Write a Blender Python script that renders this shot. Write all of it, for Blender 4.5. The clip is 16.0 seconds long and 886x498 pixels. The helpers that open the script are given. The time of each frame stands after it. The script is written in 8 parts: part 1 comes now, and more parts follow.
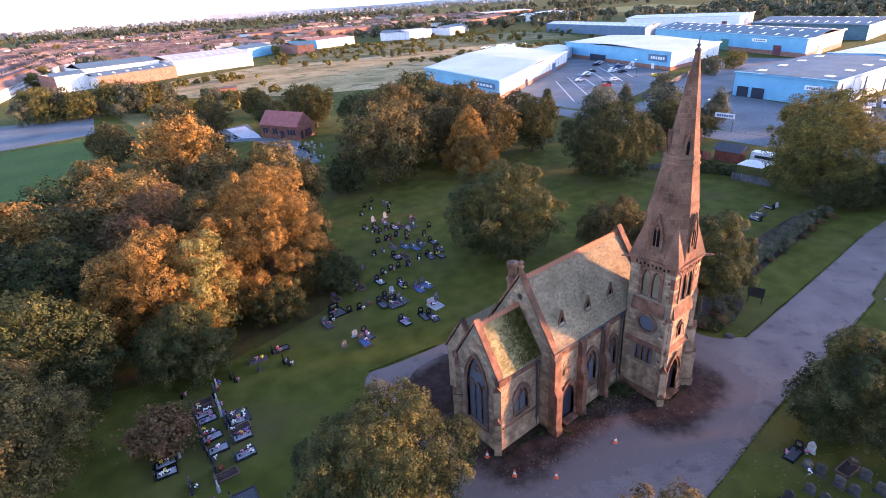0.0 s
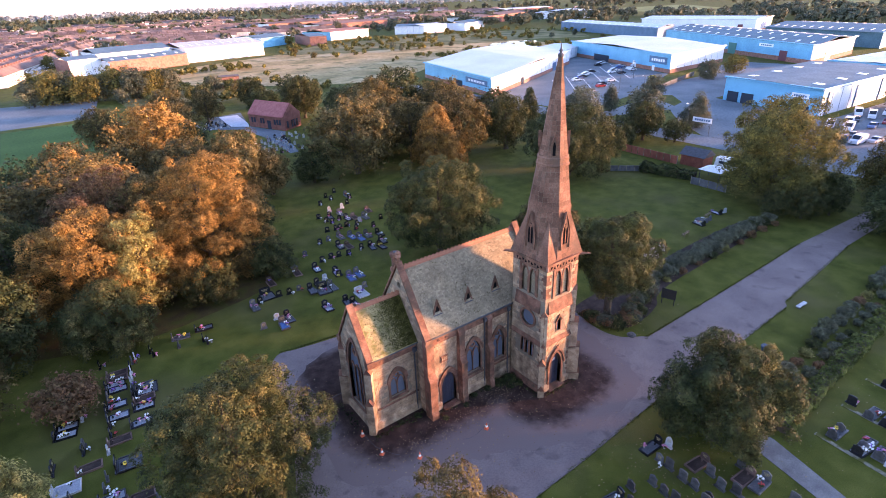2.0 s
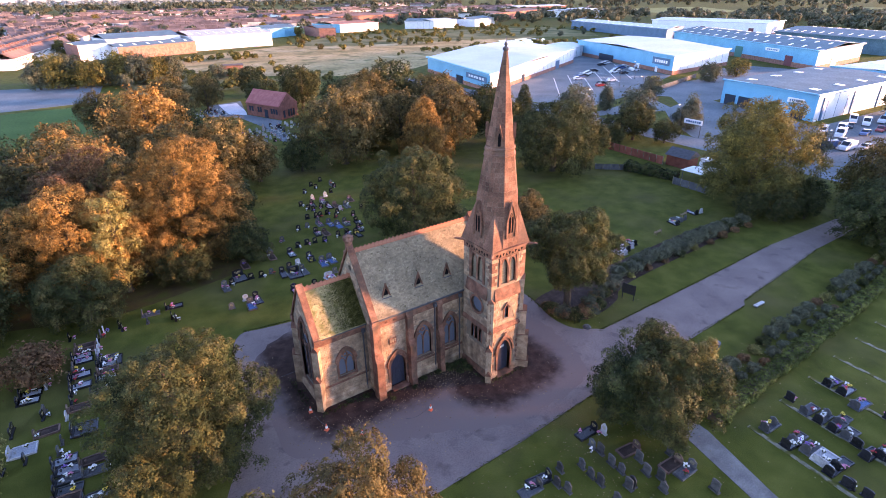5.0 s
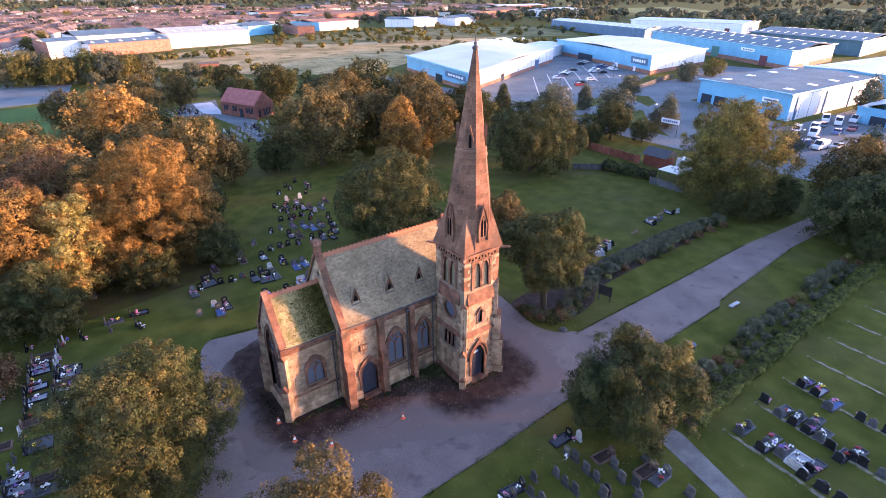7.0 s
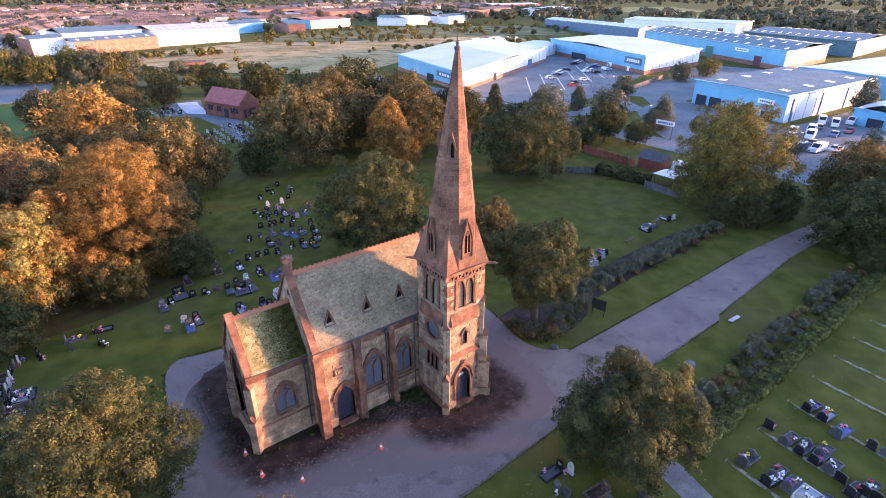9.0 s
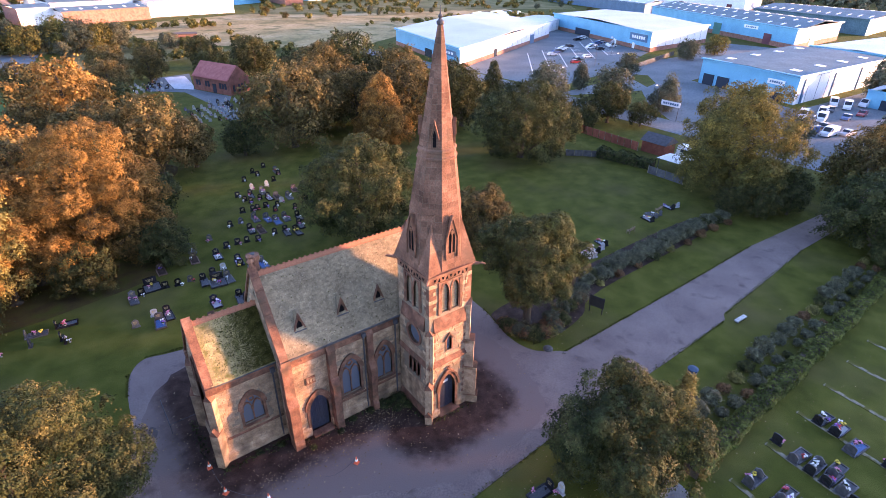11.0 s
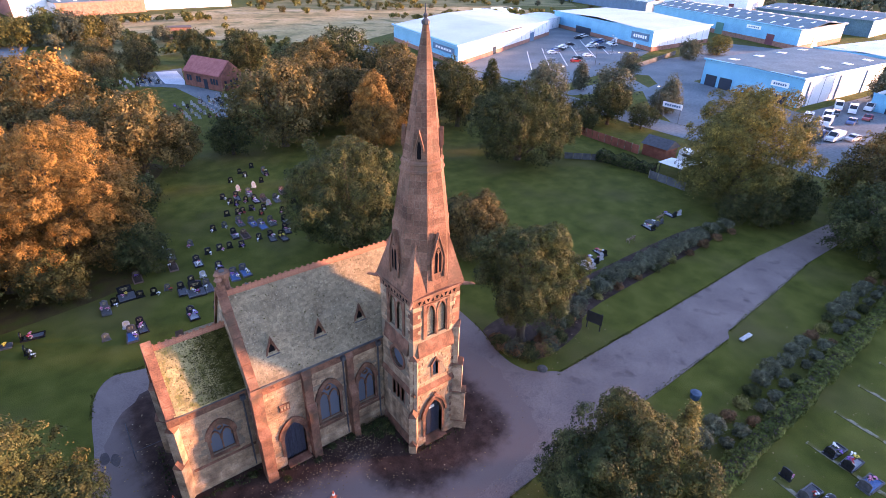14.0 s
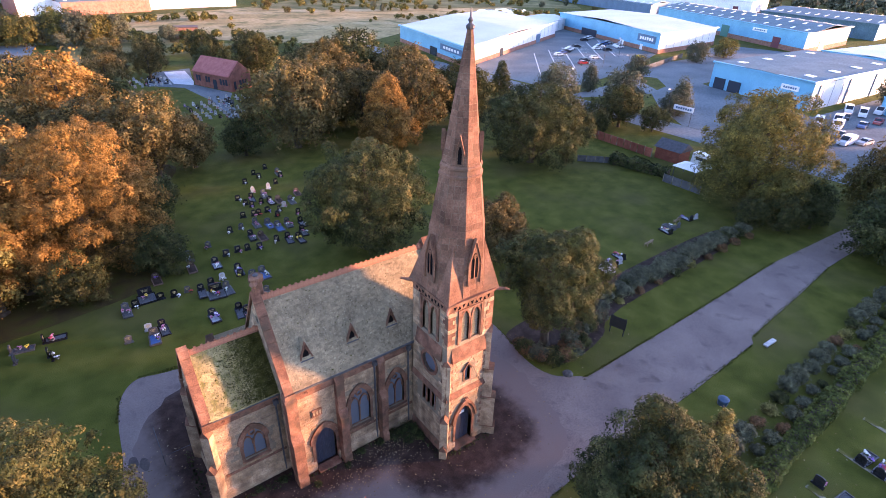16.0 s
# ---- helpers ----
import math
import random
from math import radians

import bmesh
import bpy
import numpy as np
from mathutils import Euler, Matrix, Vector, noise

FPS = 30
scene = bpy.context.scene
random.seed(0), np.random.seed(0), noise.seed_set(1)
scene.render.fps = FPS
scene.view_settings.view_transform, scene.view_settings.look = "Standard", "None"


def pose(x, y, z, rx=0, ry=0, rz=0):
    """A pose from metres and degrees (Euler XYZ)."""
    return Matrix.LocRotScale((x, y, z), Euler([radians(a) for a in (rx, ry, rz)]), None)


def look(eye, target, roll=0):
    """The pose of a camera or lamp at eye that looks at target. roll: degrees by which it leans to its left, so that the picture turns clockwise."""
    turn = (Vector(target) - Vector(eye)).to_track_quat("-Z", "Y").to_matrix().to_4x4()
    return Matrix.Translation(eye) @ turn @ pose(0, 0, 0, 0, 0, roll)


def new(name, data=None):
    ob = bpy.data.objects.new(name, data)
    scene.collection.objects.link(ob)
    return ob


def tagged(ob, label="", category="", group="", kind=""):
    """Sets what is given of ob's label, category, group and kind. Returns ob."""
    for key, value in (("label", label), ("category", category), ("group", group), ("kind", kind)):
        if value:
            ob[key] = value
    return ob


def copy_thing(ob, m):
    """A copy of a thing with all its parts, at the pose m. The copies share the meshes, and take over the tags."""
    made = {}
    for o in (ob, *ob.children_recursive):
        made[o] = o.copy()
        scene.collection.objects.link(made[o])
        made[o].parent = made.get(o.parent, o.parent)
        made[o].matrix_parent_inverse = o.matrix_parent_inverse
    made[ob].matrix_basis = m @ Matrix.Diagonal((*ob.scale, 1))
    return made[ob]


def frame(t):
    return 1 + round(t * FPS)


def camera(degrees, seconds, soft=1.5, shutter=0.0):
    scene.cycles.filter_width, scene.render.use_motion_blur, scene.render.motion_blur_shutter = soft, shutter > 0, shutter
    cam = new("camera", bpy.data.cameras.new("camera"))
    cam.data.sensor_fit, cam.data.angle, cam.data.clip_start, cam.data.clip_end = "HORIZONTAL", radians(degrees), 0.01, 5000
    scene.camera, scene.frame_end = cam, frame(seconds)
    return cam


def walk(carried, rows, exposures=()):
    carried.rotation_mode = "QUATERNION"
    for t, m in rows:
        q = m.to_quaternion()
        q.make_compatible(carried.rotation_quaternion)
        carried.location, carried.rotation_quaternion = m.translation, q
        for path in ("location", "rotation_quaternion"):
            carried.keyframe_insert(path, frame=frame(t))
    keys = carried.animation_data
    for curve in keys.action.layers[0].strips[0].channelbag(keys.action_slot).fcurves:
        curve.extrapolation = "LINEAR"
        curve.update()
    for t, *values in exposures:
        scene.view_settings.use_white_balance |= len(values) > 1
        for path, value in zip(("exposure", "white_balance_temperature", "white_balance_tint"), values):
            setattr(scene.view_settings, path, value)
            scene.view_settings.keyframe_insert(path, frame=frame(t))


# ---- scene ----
cam = camera(79.7, 16.0, soft=0.45)
PATH = [
    (0, (-40.678, -19.699, 37.267), (-39.573, -18.265, 36.418), -3.7),
    (0.5, (-38.549, -22.225, 37.172), (-37.494, -20.755, 36.32), -3.2),
    (1, (-36.171, -24.731, 37.108), (-35.129, -23.254, 36.252), -3.0),
    (1.5, (-33.974, -27.116, 37.11), (-32.931, -25.641, 36.252), -2.6),
    (2, (-32.388, -29.119, 37.283), (-31.337, -27.652, 36.421), -2.2),
    (2.5, (-31.181, -30.837, 37.323), (-30.132, -29.371, 36.458), -1.9),
    (3, (-30.226, -32.205, 37.262), (-29.194, -30.727, 36.394), -1.5),
    (3.5, (-29.738, -33.078, 37.185), (-28.721, -31.591, 36.318), -1.0),
    (4, (-29.471, -33.731, 37.09), (-28.458, -32.242, 36.22), -0.8),
    (6.5, (-27.918, -33.828, 36.85), (-26.855, -32.378, 35.973), -0.3),
    (7, (-27.313, -33.345, 36.814), (-26.238, -31.905, 35.936), -0.2),
    (7.5, (-26.559, -32.781, 36.75), (-25.476, -31.348, 35.871), -0.2),
    (8, (-25.713, -32.157, 36.685), (-24.626, -30.727, 35.805), -0.1),
    (8.5, (-24.812, -31.431, 36.631), (-23.723, -30.003, 35.749), -0.0),
    (9, (-23.958, -30.739, 36.549), (-22.866, -29.314, 35.667), 0.1),
    (11.5, (-19.014, -27.27, 36.039), (-17.955, -25.88, 35.066), 0.7),
    (12, (-18.112, -26.799, 35.997), (-17.063, -25.405, 35.019), 0.8),
    (12.5, (-17.426, -26.437, 36.038), (-16.382, -25.039, 35.061), 1.0),
    (13, (-17.057, -26.157, 36.064), (-16.007, -24.76, 35.09), 1.2),
    (13.5, (-16.949, -25.836, 36.03), (-15.89, -24.445, 35.059), 1.3),
    (14, (-17.086, -25.465, 35.998), (-16.016, -24.081, 35.03), 1.4),
    (14.5, (-17.448, -24.973, 36.056), (-16.371, -23.593, 35.088), 1.7),
    (15, (-17.966, -24.476, 36.13), (-16.888, -23.097, 35.163), 1.8),
    (15.5, (-18.456, -24.059, 36.149), (-17.38, -22.677, 35.183), 1.8),
    (16, (-18.923, -23.659, 36.116), (-17.852, -22.274, 35.15), 1.7),
]
walk(cam, [(t, look(eye, target, roll)) for t, eye, target, roll in PATH], exposures=[(0.0, 2.58, 6950, 39), (1.0, 2.64, 6950, 39), (16.0, 2.64, 6950, 39)])

# ---- light ----
SUN_TO = Vector((0.872, -0.484, 0.075)).normalized()
sun = bpy.data.lights.new("sun", "SUN")
sun.energy, sun.angle, sun.color = 3.9, radians(3.2), (1.0, 0.60, 0.32)
sun_ob = new("sun", sun)
sun_ob.matrix_world = look((0, 0, 60), Vector((0, 0, 60)) - SUN_TO)
world = bpy.data.worlds.new("sky")
scene.world = world
world.use_nodes = True
wn = world.node_tree.nodes
sky = wn.new("ShaderNodeTexSky")
sky.sky_type, sky.sun_disc = "NISHITA", False
sky.sun_elevation = radians(12.0)
sky.sun_rotation = math.atan2(SUN_TO.x, SUN_TO.y)
sky.air_density, sky.dust_density, sky.ozone_density = 1.0, 0.3, 3.0
world.node_tree.links.new(sky.outputs[0], wn["Background"].inputs[0])
wn["Background"].inputs[1].default_value = 0.15


# ---- materials ----
def surf(name, cols, scale=1.0, rough=0.85, bump=0.3, fine=8.0, island=0.0, obj=0.0, metal=0.0, spec=0.3, stretch=(1, 1, 1), stain=None, transl=0.0, mottle=0.28):
    """Mottled surface: colours over a coarse noise, a fine grain over it, chance per piece, and relief."""
    m = bpy.data.materials.new(name)
    m.use_nodes = True
    nt = m.node_tree
    N, L = nt.nodes, nt.links
    b = N["Principled BSDF"]
    tc = N.new("ShaderNodeTexCoord")
    mp = N.new("ShaderNodeMapping")
    mp.inputs["Scale"].default_value = stretch
    L.new(tc.outputs["Object"], mp.inputs[0])
    n1 = N.new("ShaderNodeTexNoise")
    n1.inputs["Scale"].default_value, n1.inputs["Detail"].default_value = scale, 6
    L.new(mp.outputs[0], n1.inputs["Vector"])
    r = N.new("ShaderNodeValToRGB")
    el = r.color_ramp.elements
    while len(el) < len(cols):
        el.new(0.5)
    for i, c in enumerate(cols):
        el[i].position = 0.32 + 0.36 * i / max(1, len(cols) - 1)
        el[i].color = (*c, 1)
    L.new(n1.outputs["Fac"], r.inputs[0])
    n2 = N.new("ShaderNodeTexNoise")
    n2.inputs["Scale"].default_value, n2.inputs["Detail"].default_value = scale * fine, 4
    L.new(mp.outputs[0], n2.inputs["Vector"])
    mr = N.new("ShaderNodeMapRange")
    mr.inputs["From Min"].default_value, mr.inputs["From Max"].default_value = 0.25, 0.75
    mr.inputs["To Min"].default_value, mr.inputs["To Max"].default_value = 1 - mottle, 1 + mottle
    L.new(n2.outputs["Fac"], mr.inputs[0])
    val = mr.outputs[0]
    for amount, kind in ((island, "g"), (obj, "o")):
        if amount:
            src = N.new("ShaderNodeNewGeometry").outputs["Random Per Island"] if kind == "g" else N.new("ShaderNodeObjectInfo").outputs["Random"]
            k = N.new("ShaderNodeMapRange")
            k.inputs["To Min"].default_value, k.inputs["To Max"].default_value = 1 - amount, 1 + amount
            L.new(src, k.inputs[0])
            mu = N.new("ShaderNodeMath")
            mu.operation = "MULTIPLY"
            L.new(val, mu.inputs[0])
            L.new(k.outputs[0], mu.inputs[1])
            val = mu.outputs[0]
    hs = N.new("ShaderNodeHueSaturation")
    L.new(r.outputs[0], hs.inputs["Color"])
    L.new(val, hs.inputs["Value"])
    col = hs.outputs[0]
    if stain:
        sc, lo, hi, scol = stain
        n3 = N.new("ShaderNodeTexNoise")
        n3.inputs["Scale"].default_value, n3.inputs["Detail"].default_value = sc, 8
        L.new(mp.outputs[0], n3.inputs["Vector"])
        k = N.new("ShaderNodeMapRange")
        k.inputs["From Min"].default_value, k.inputs["From Max"].default_value = lo, hi
        L.new(n3.outputs["Fac"], k.inputs[0])
        mx = N.new("ShaderNodeMix")
        mx.data_type = "RGBA"
        L.new(k.outputs[0], mx.inputs[0])
        L.new(col, mx.inputs[6])
        mx.inputs[7].default_value = (*scol, 1)
        col = mx.outputs[2]
    L.new(col, b.inputs["Base Color"])
    b.inputs["Roughness"].default_value, b.inputs["Metallic"].default_value = rough, metal
    b.inputs["Specular IOR Level"].default_value = spec
    if bump:
        bp = N.new("ShaderNodeBump")
        bp.inputs["Strength"].default_value, bp.inputs["Distance"].default_value = bump, 0.05
        L.new(n2.outputs["Fac"], bp.inputs["Height"])
        L.new(bp.outputs[0], b.inputs["Normal"])
    if transl:
        tr = N.new("ShaderNodeBsdfTranslucent")
        L.new(col, tr.inputs[0])
        ms = N.new("ShaderNodeMixShader")
        ms.inputs[0].default_value = transl
        L.new(b.outputs[0], ms.inputs[1])
        L.new(tr.outputs[0], ms.inputs[2])
        L.new(ms.outputs[0], N["Material Output"].inputs[0])
    return m


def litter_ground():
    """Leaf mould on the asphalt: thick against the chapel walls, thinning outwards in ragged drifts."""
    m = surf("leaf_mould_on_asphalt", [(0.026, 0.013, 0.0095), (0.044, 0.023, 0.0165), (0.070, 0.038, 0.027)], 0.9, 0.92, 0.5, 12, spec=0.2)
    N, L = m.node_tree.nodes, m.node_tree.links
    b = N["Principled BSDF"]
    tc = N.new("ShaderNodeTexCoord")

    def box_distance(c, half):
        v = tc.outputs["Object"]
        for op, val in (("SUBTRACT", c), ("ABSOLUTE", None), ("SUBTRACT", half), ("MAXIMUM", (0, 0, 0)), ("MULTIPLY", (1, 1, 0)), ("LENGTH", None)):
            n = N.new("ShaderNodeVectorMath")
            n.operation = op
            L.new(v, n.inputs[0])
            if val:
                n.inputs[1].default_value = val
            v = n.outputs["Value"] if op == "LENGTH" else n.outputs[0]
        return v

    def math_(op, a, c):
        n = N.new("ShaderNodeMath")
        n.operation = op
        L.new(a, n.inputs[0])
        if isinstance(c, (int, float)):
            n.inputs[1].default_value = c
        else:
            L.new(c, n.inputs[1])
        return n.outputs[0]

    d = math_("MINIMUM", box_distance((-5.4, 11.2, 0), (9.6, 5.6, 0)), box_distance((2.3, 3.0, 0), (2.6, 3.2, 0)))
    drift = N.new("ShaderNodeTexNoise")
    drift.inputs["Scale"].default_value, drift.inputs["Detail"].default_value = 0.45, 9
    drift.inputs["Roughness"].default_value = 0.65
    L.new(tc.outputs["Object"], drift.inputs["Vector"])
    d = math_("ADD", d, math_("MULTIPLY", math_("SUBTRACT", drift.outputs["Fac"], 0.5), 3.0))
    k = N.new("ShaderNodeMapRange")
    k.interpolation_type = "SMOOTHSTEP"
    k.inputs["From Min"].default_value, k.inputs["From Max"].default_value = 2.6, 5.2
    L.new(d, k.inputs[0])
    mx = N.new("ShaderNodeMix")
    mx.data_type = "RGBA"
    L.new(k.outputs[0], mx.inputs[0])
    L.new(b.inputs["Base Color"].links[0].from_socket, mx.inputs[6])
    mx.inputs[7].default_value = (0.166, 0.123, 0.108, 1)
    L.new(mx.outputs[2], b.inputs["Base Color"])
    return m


def glossy(name, col, rough=0.2, metal=0.0):
    m = bpy.data.materials.new(name)
    m.use_nodes = True
    b = m.node_tree.nodes["Principled BSDF"]
    b.inputs["Base Color"].default_value = (*col, 1)
    b.inputs["Roughness"].default_value, b.inputs["Metallic"].default_value = rough, metal
    return m


GRASS = surf("grass", [(0.050, 0.058, 0.009), (0.074, 0.081, 0.013), (0.100, 0.103, 0.020)], 0.35, 0.95, 1.0, 30, spec=0.1, stain=(0.07, 0.50, 0.74, (0.090, 0.078, 0.027)))
ROUGH_GRASS = surf("rough_grass", [(0.085, 0.085, 0.03), (0.16, 0.14, 0.055), (0.26, 0.20, 0.09)], 0.05, 0.95, 0.4, 30, spec=0.1)
ASPHALT = surf("asphalt", [(0.142, 0.104, 0.092), (0.170, 0.127, 0.112), (0.200, 0.151, 0.131)], 0.22, 0.8, 0.1, 40, spec=0.35, stain=(0.5, 0.57, 0.75, (0.080, 0.058, 0.048)))
ASPHALT_D = surf("damp_asphalt", [(0.050, 0.037, 0.033), (0.068, 0.051, 0.045), (0.090, 0.068, 0.060)], 0.5, 0.7, 0.3, 18, spec=0.4)
TARMAC = surf("car_park_tarmac", [(0.100, 0.124, 0.134), (0.130, 0.156, 0.166), (0.160, 0.186, 0.194)], 0.08, 0.9, 0.1, 20, spec=0.15)
LITTER = surf("leaf_litter", [(0.034, 0.022, 0.018), (0.052, 0.034, 0.027), (0.078, 0.052, 0.04)], 0.9, 0.95, 0.6, 12, spec=0.15)
PATH_MAT = surf("worn_path", [(0.11, 0.10, 0.095), (0.15, 0.14, 0.13), (0.19, 0.18, 0.165)], 0.6, 0.85, 0.3, 15)
WASTE = surf("waste_ground", [(0.20, 0.155, 0.062), (0.37, 0.255, 0.115), (0.47, 0.335, 0.175)], 0.035, 0.95, 0.3, 16, spec=0.1, stain=(0.09, 0.52, 0.66, (0.16, 0.14, 0.055)))
SAND = surf("buff_sandstone", [(0.198, 0.126, 0.078), (0.312, 0.208, 0.130), (0.415, 0.288, 0.186)], 1.3, 0.9, 0.8, 9, island=0.20, spec=0.2, stain=(0.55, 0.52, 0.76, (0.115, 0.078, 0.052)))
SAND_D = surf("mortar_bed", [(0.16, 0.125, 0.09), (0.22, 0.175, 0.125)], 1.3, 0.95, 0.5, 9, spec=0.1)
RED = surf("red_sandstone", [(0.096, 0.045, 0.030), (0.170, 0.080, 0.051), (0.240, 0.122, 0.079)], 1.1, 0.9, 0.7, 10, island=0.22, spec=0.2, stain=(0.8, 0.50, 0.74, (0.075, 0.052, 0.034)))
SPIRE = surf("spire_sandstone", [(0.100, 0.050, 0.033), (0.152, 0.077, 0.051), (0.204, 0.110, 0.074)], 0.5, 0.9, 0.7, 14, island=0.26, spec=0.2, stain=(0.35, 0.54, 0.74, (0.105, 0.074, 0.052)))
SLATE = surf("grey_slate", [(0.180, 0.138, 0.086), (0.225, 0.176, 0.110), (0.275, 0.220, 0.140)], 0.5, 0.85, 0.6, 26, island=0.22, spec=0.2, stain=(9.0, 0.60, 0.70, (0.40, 0.34, 0.23)))
SLATE_M = surf("mossy_slate", [(0.17, 0.138, 0.064), (0.24, 0.198, 0.092), (0.31, 0.252, 0.125)], 0.8, 0.85, 0.6, 12, island=0.24, spec=0.2, stain=(2.2, 0.52, 0.68, (0.135, 0.125, 0.040)))
RIDGE = surf("terracotta_ridge", [(0.24, 0.09, 0.05), (0.34, 0.14, 0.08)], 2.0, 0.85, 0.4, 8, island=0.25)
LEAD = surf("lead_and_iron", [(0.045, 0.045, 0.05), (0.08, 0.08, 0.085)], 2.0, 0.6, 0.2, 8)
DOOR = surf("blue_black_paint", [(0.025, 0.03, 0.045), (0.04, 0.045, 0.065)], 3.0, 0.5, 0.2, 8, stretch=(6, 6, 1))
# near-black without gloss: paints the shade inside openings onto flat plates
VOID = surf("dark_opening", [(0.006, 0.006, 0.007), (0.012, 0.011, 0.012)], 2.0, 1.0, 0, 8, spec=0.0)
GLASS = glossy("leaded_glass", (0.10, 0.12, 0.15), 0.12)
BARK = surf("bark", [(0.045, 0.035, 0.025), (0.09, 0.07, 0.05)], 2.0, 0.95, 0.8, 6, stretch=(1, 1, 0.25))


def leafmat(name, cols, transl=0.26):
    return surf(name, cols, 0.55, 0.75, 0.0, 3.4, island=0.26, obj=0.14, spec=0.15, transl=transl, mottle=0.72)


LEAF_GREEN = leafmat("leaves_dark_green", [(0.020, 0.031, 0.012), (0.046, 0.059, 0.020), (0.104, 0.100, 0.035)])
LEAF_OLIVE = leafmat("leaves_olive", [(0.022, 0.031, 0.011), (0.052, 0.060, 0.020), (0.122, 0.104, 0.036)])
LEAF_ORANGE = leafmat("leaves_autumn_orange", [(0.11, 0.068, 0.021), (0.23, 0.132, 0.035), (0.37, 0.205, 0.055)])
LEAF_BROWN = leafmat("leaves_autumn_brown", [(0.046, 0.043, 0.016), (0.102, 0.081, 0.029), (0.200, 0.138, 0.047)])
LEAF_YELLOW = leafmat("leaves_yellow_green", [(0.115, 0.110, 0.036), (0.205, 0.180, 0.056), (0.34, 0.275, 0.090)])
LEAF_GOLD = leafmat("leaves_olive_gold", [(0.062, 0.066, 0.020), (0.115, 0.106, 0.030), (0.235, 0.180, 0.046)])
# paler copy of the greens for distance, with haze put into the colour
LEAF_FAR_HAZED = leafmat("leaves_far", [(0.062, 0.078, 0.050), (0.092, 0.104, 0.066), (0.140, 0.136, 0.082)])
# skyline leaves: grey-blue because distance haze is mixed into the colour
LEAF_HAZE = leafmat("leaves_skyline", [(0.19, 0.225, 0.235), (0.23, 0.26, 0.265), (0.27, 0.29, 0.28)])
LEAF_RUSSET = leafmat("leaves_russet", [(0.11, 0.060, 0.030), (0.18, 0.096, 0.046), (0.115, 0.092, 0.038)])


# ---- mesh building ----
class Build:
    """Collects vertices and faces for one mesh."""

    def __init__(self):
        self.v, self.f = [], []

    def add(self, vs, fs):
        n = len(self.v)
        self.v.extend([tuple(p) for p in vs])
        self.f.extend([tuple(i + n for i in q) for q in fs])
        return self

    def box(self, x0, x1, y0, y1, z0, z1, taper=0.0):
        t = taper
        return self.add([(x0, y0, z0), (x1, y0, z0), (x1, y1, z0), (x0, y1, z0), (x0 + t, y0 + t, z1), (x1 - t, y0 + t, z1), (x1 - t, y1 - t, z1), (x0 + t, y1 - t, z1)],
                        [(3, 2, 1, 0), (4, 5, 6, 7), (0, 1, 5, 4), (1, 2, 6, 5), (2, 3, 7, 6), (3, 0, 4, 7)])

    def ngon(self, pts):
        return self.add(pts, [tuple(range(len(pts)))])

    def extrude(self, pts, d):
        """A prism: a flat outline carried along d."""
        n = len(pts)
        q = [tuple(np.add(p, d)) for p in pts]
        return self.add(list(pts) + q, [tuple(range(n)), tuple(range(2 * n - 1, n - 1, -1))] + [(i, i + n, (i + 1) % n + n, (i + 1) % n) for i in range(n)])

    def tube(self, a, b, r0, r1, n=8, caps=True):
        a, b = Vector(a), Vector(b)
        q = (b - a).to_track_quat("Z", "Y")
        ring = [Vector((math.cos(2 * math.pi * i / n), math.sin(2 * math.pi * i / n), 0)) for i in range(n)]
        vs = [a + q @ (p * r0) for p in ring] + [b + q @ (p * r1) for p in ring]
        fs = [(i, (i + 1) % n, (i + 1) % n + n, i + n) for i in range(n)]
        if caps:
            fs += [tuple(range(n - 1, -1, -1)), tuple(range(n, 2 * n))]
        return self.add(vs, fs)

    def lathe(self, cx, cy, prof, n=12):
        """Rings of (radius, height) round an upright axis."""
        vs = [(cx + r * math.cos(2 * math.pi * i / n), cy + r * math.sin(2 * math.pi * i / n), z) for r, z in prof for i in range(n)]
        fs = [(k * n + i, k * n + (i + 1) % n, (k + 1) * n + (i + 1) % n, (k + 1) * n + i) for k in range(len(prof) - 1) for i in range(n)]
        fs += [tuple(range(n - 1, -1, -1)), tuple(range((len(prof) - 1) * n, len(prof) * n))]
        return self.add(vs, fs)

    def mesh(self, name, mat):
        me = bpy.data.meshes.new(name)
        me.from_pydata(self.v, [], self.f)
        me.materials.append(mat)
        me.validate()
        bm = bmesh.new()
        bm.from_mesh(me)
        bmesh.ops.recalc_face_normals(bm, faces=bm.faces)
        bm.to_mesh(me)
        bm.free()
        return me


def part(name, b, mat, parent=None, label="", m=None):
    ob = new(name, b.mesh(name, mat) if isinstance(b, Build) else b)
    if parent is not None:
        ob.parent = parent
    if m is not None:
        ob.matrix_basis = m
    return tagged(ob, label)


def thing(name, label, category, group="", kind="", m=None):
    ob = new(name)
    ob.empty_display_size = 0.2
    if m is not None:
        ob.matrix_basis = m
    return tagged(ob, label, category, group, kind)


def raw_mesh(name, vs, fs, mat):
    """Mesh from arrays, for many leaves at once."""
    me = bpy.data.meshes.new(name)
    vs, fs = np.asarray(vs, np.float32), np.asarray(fs, np.int32)
    k = fs.shape[1]
    me.vertices.add(len(vs))
    me.vertices.foreach_set("co", vs.ravel())
    me.loops.add(fs.size)
    me.loops.foreach_set("vertex_index", fs.ravel())
    me.polygons.add(len(fs))
    me.polygons.foreach_set("loop_start", np.arange(0, fs.size, k, dtype=np.int32))
    me.materials.append(mat)
    me.update(calc_edges=True)
    return me


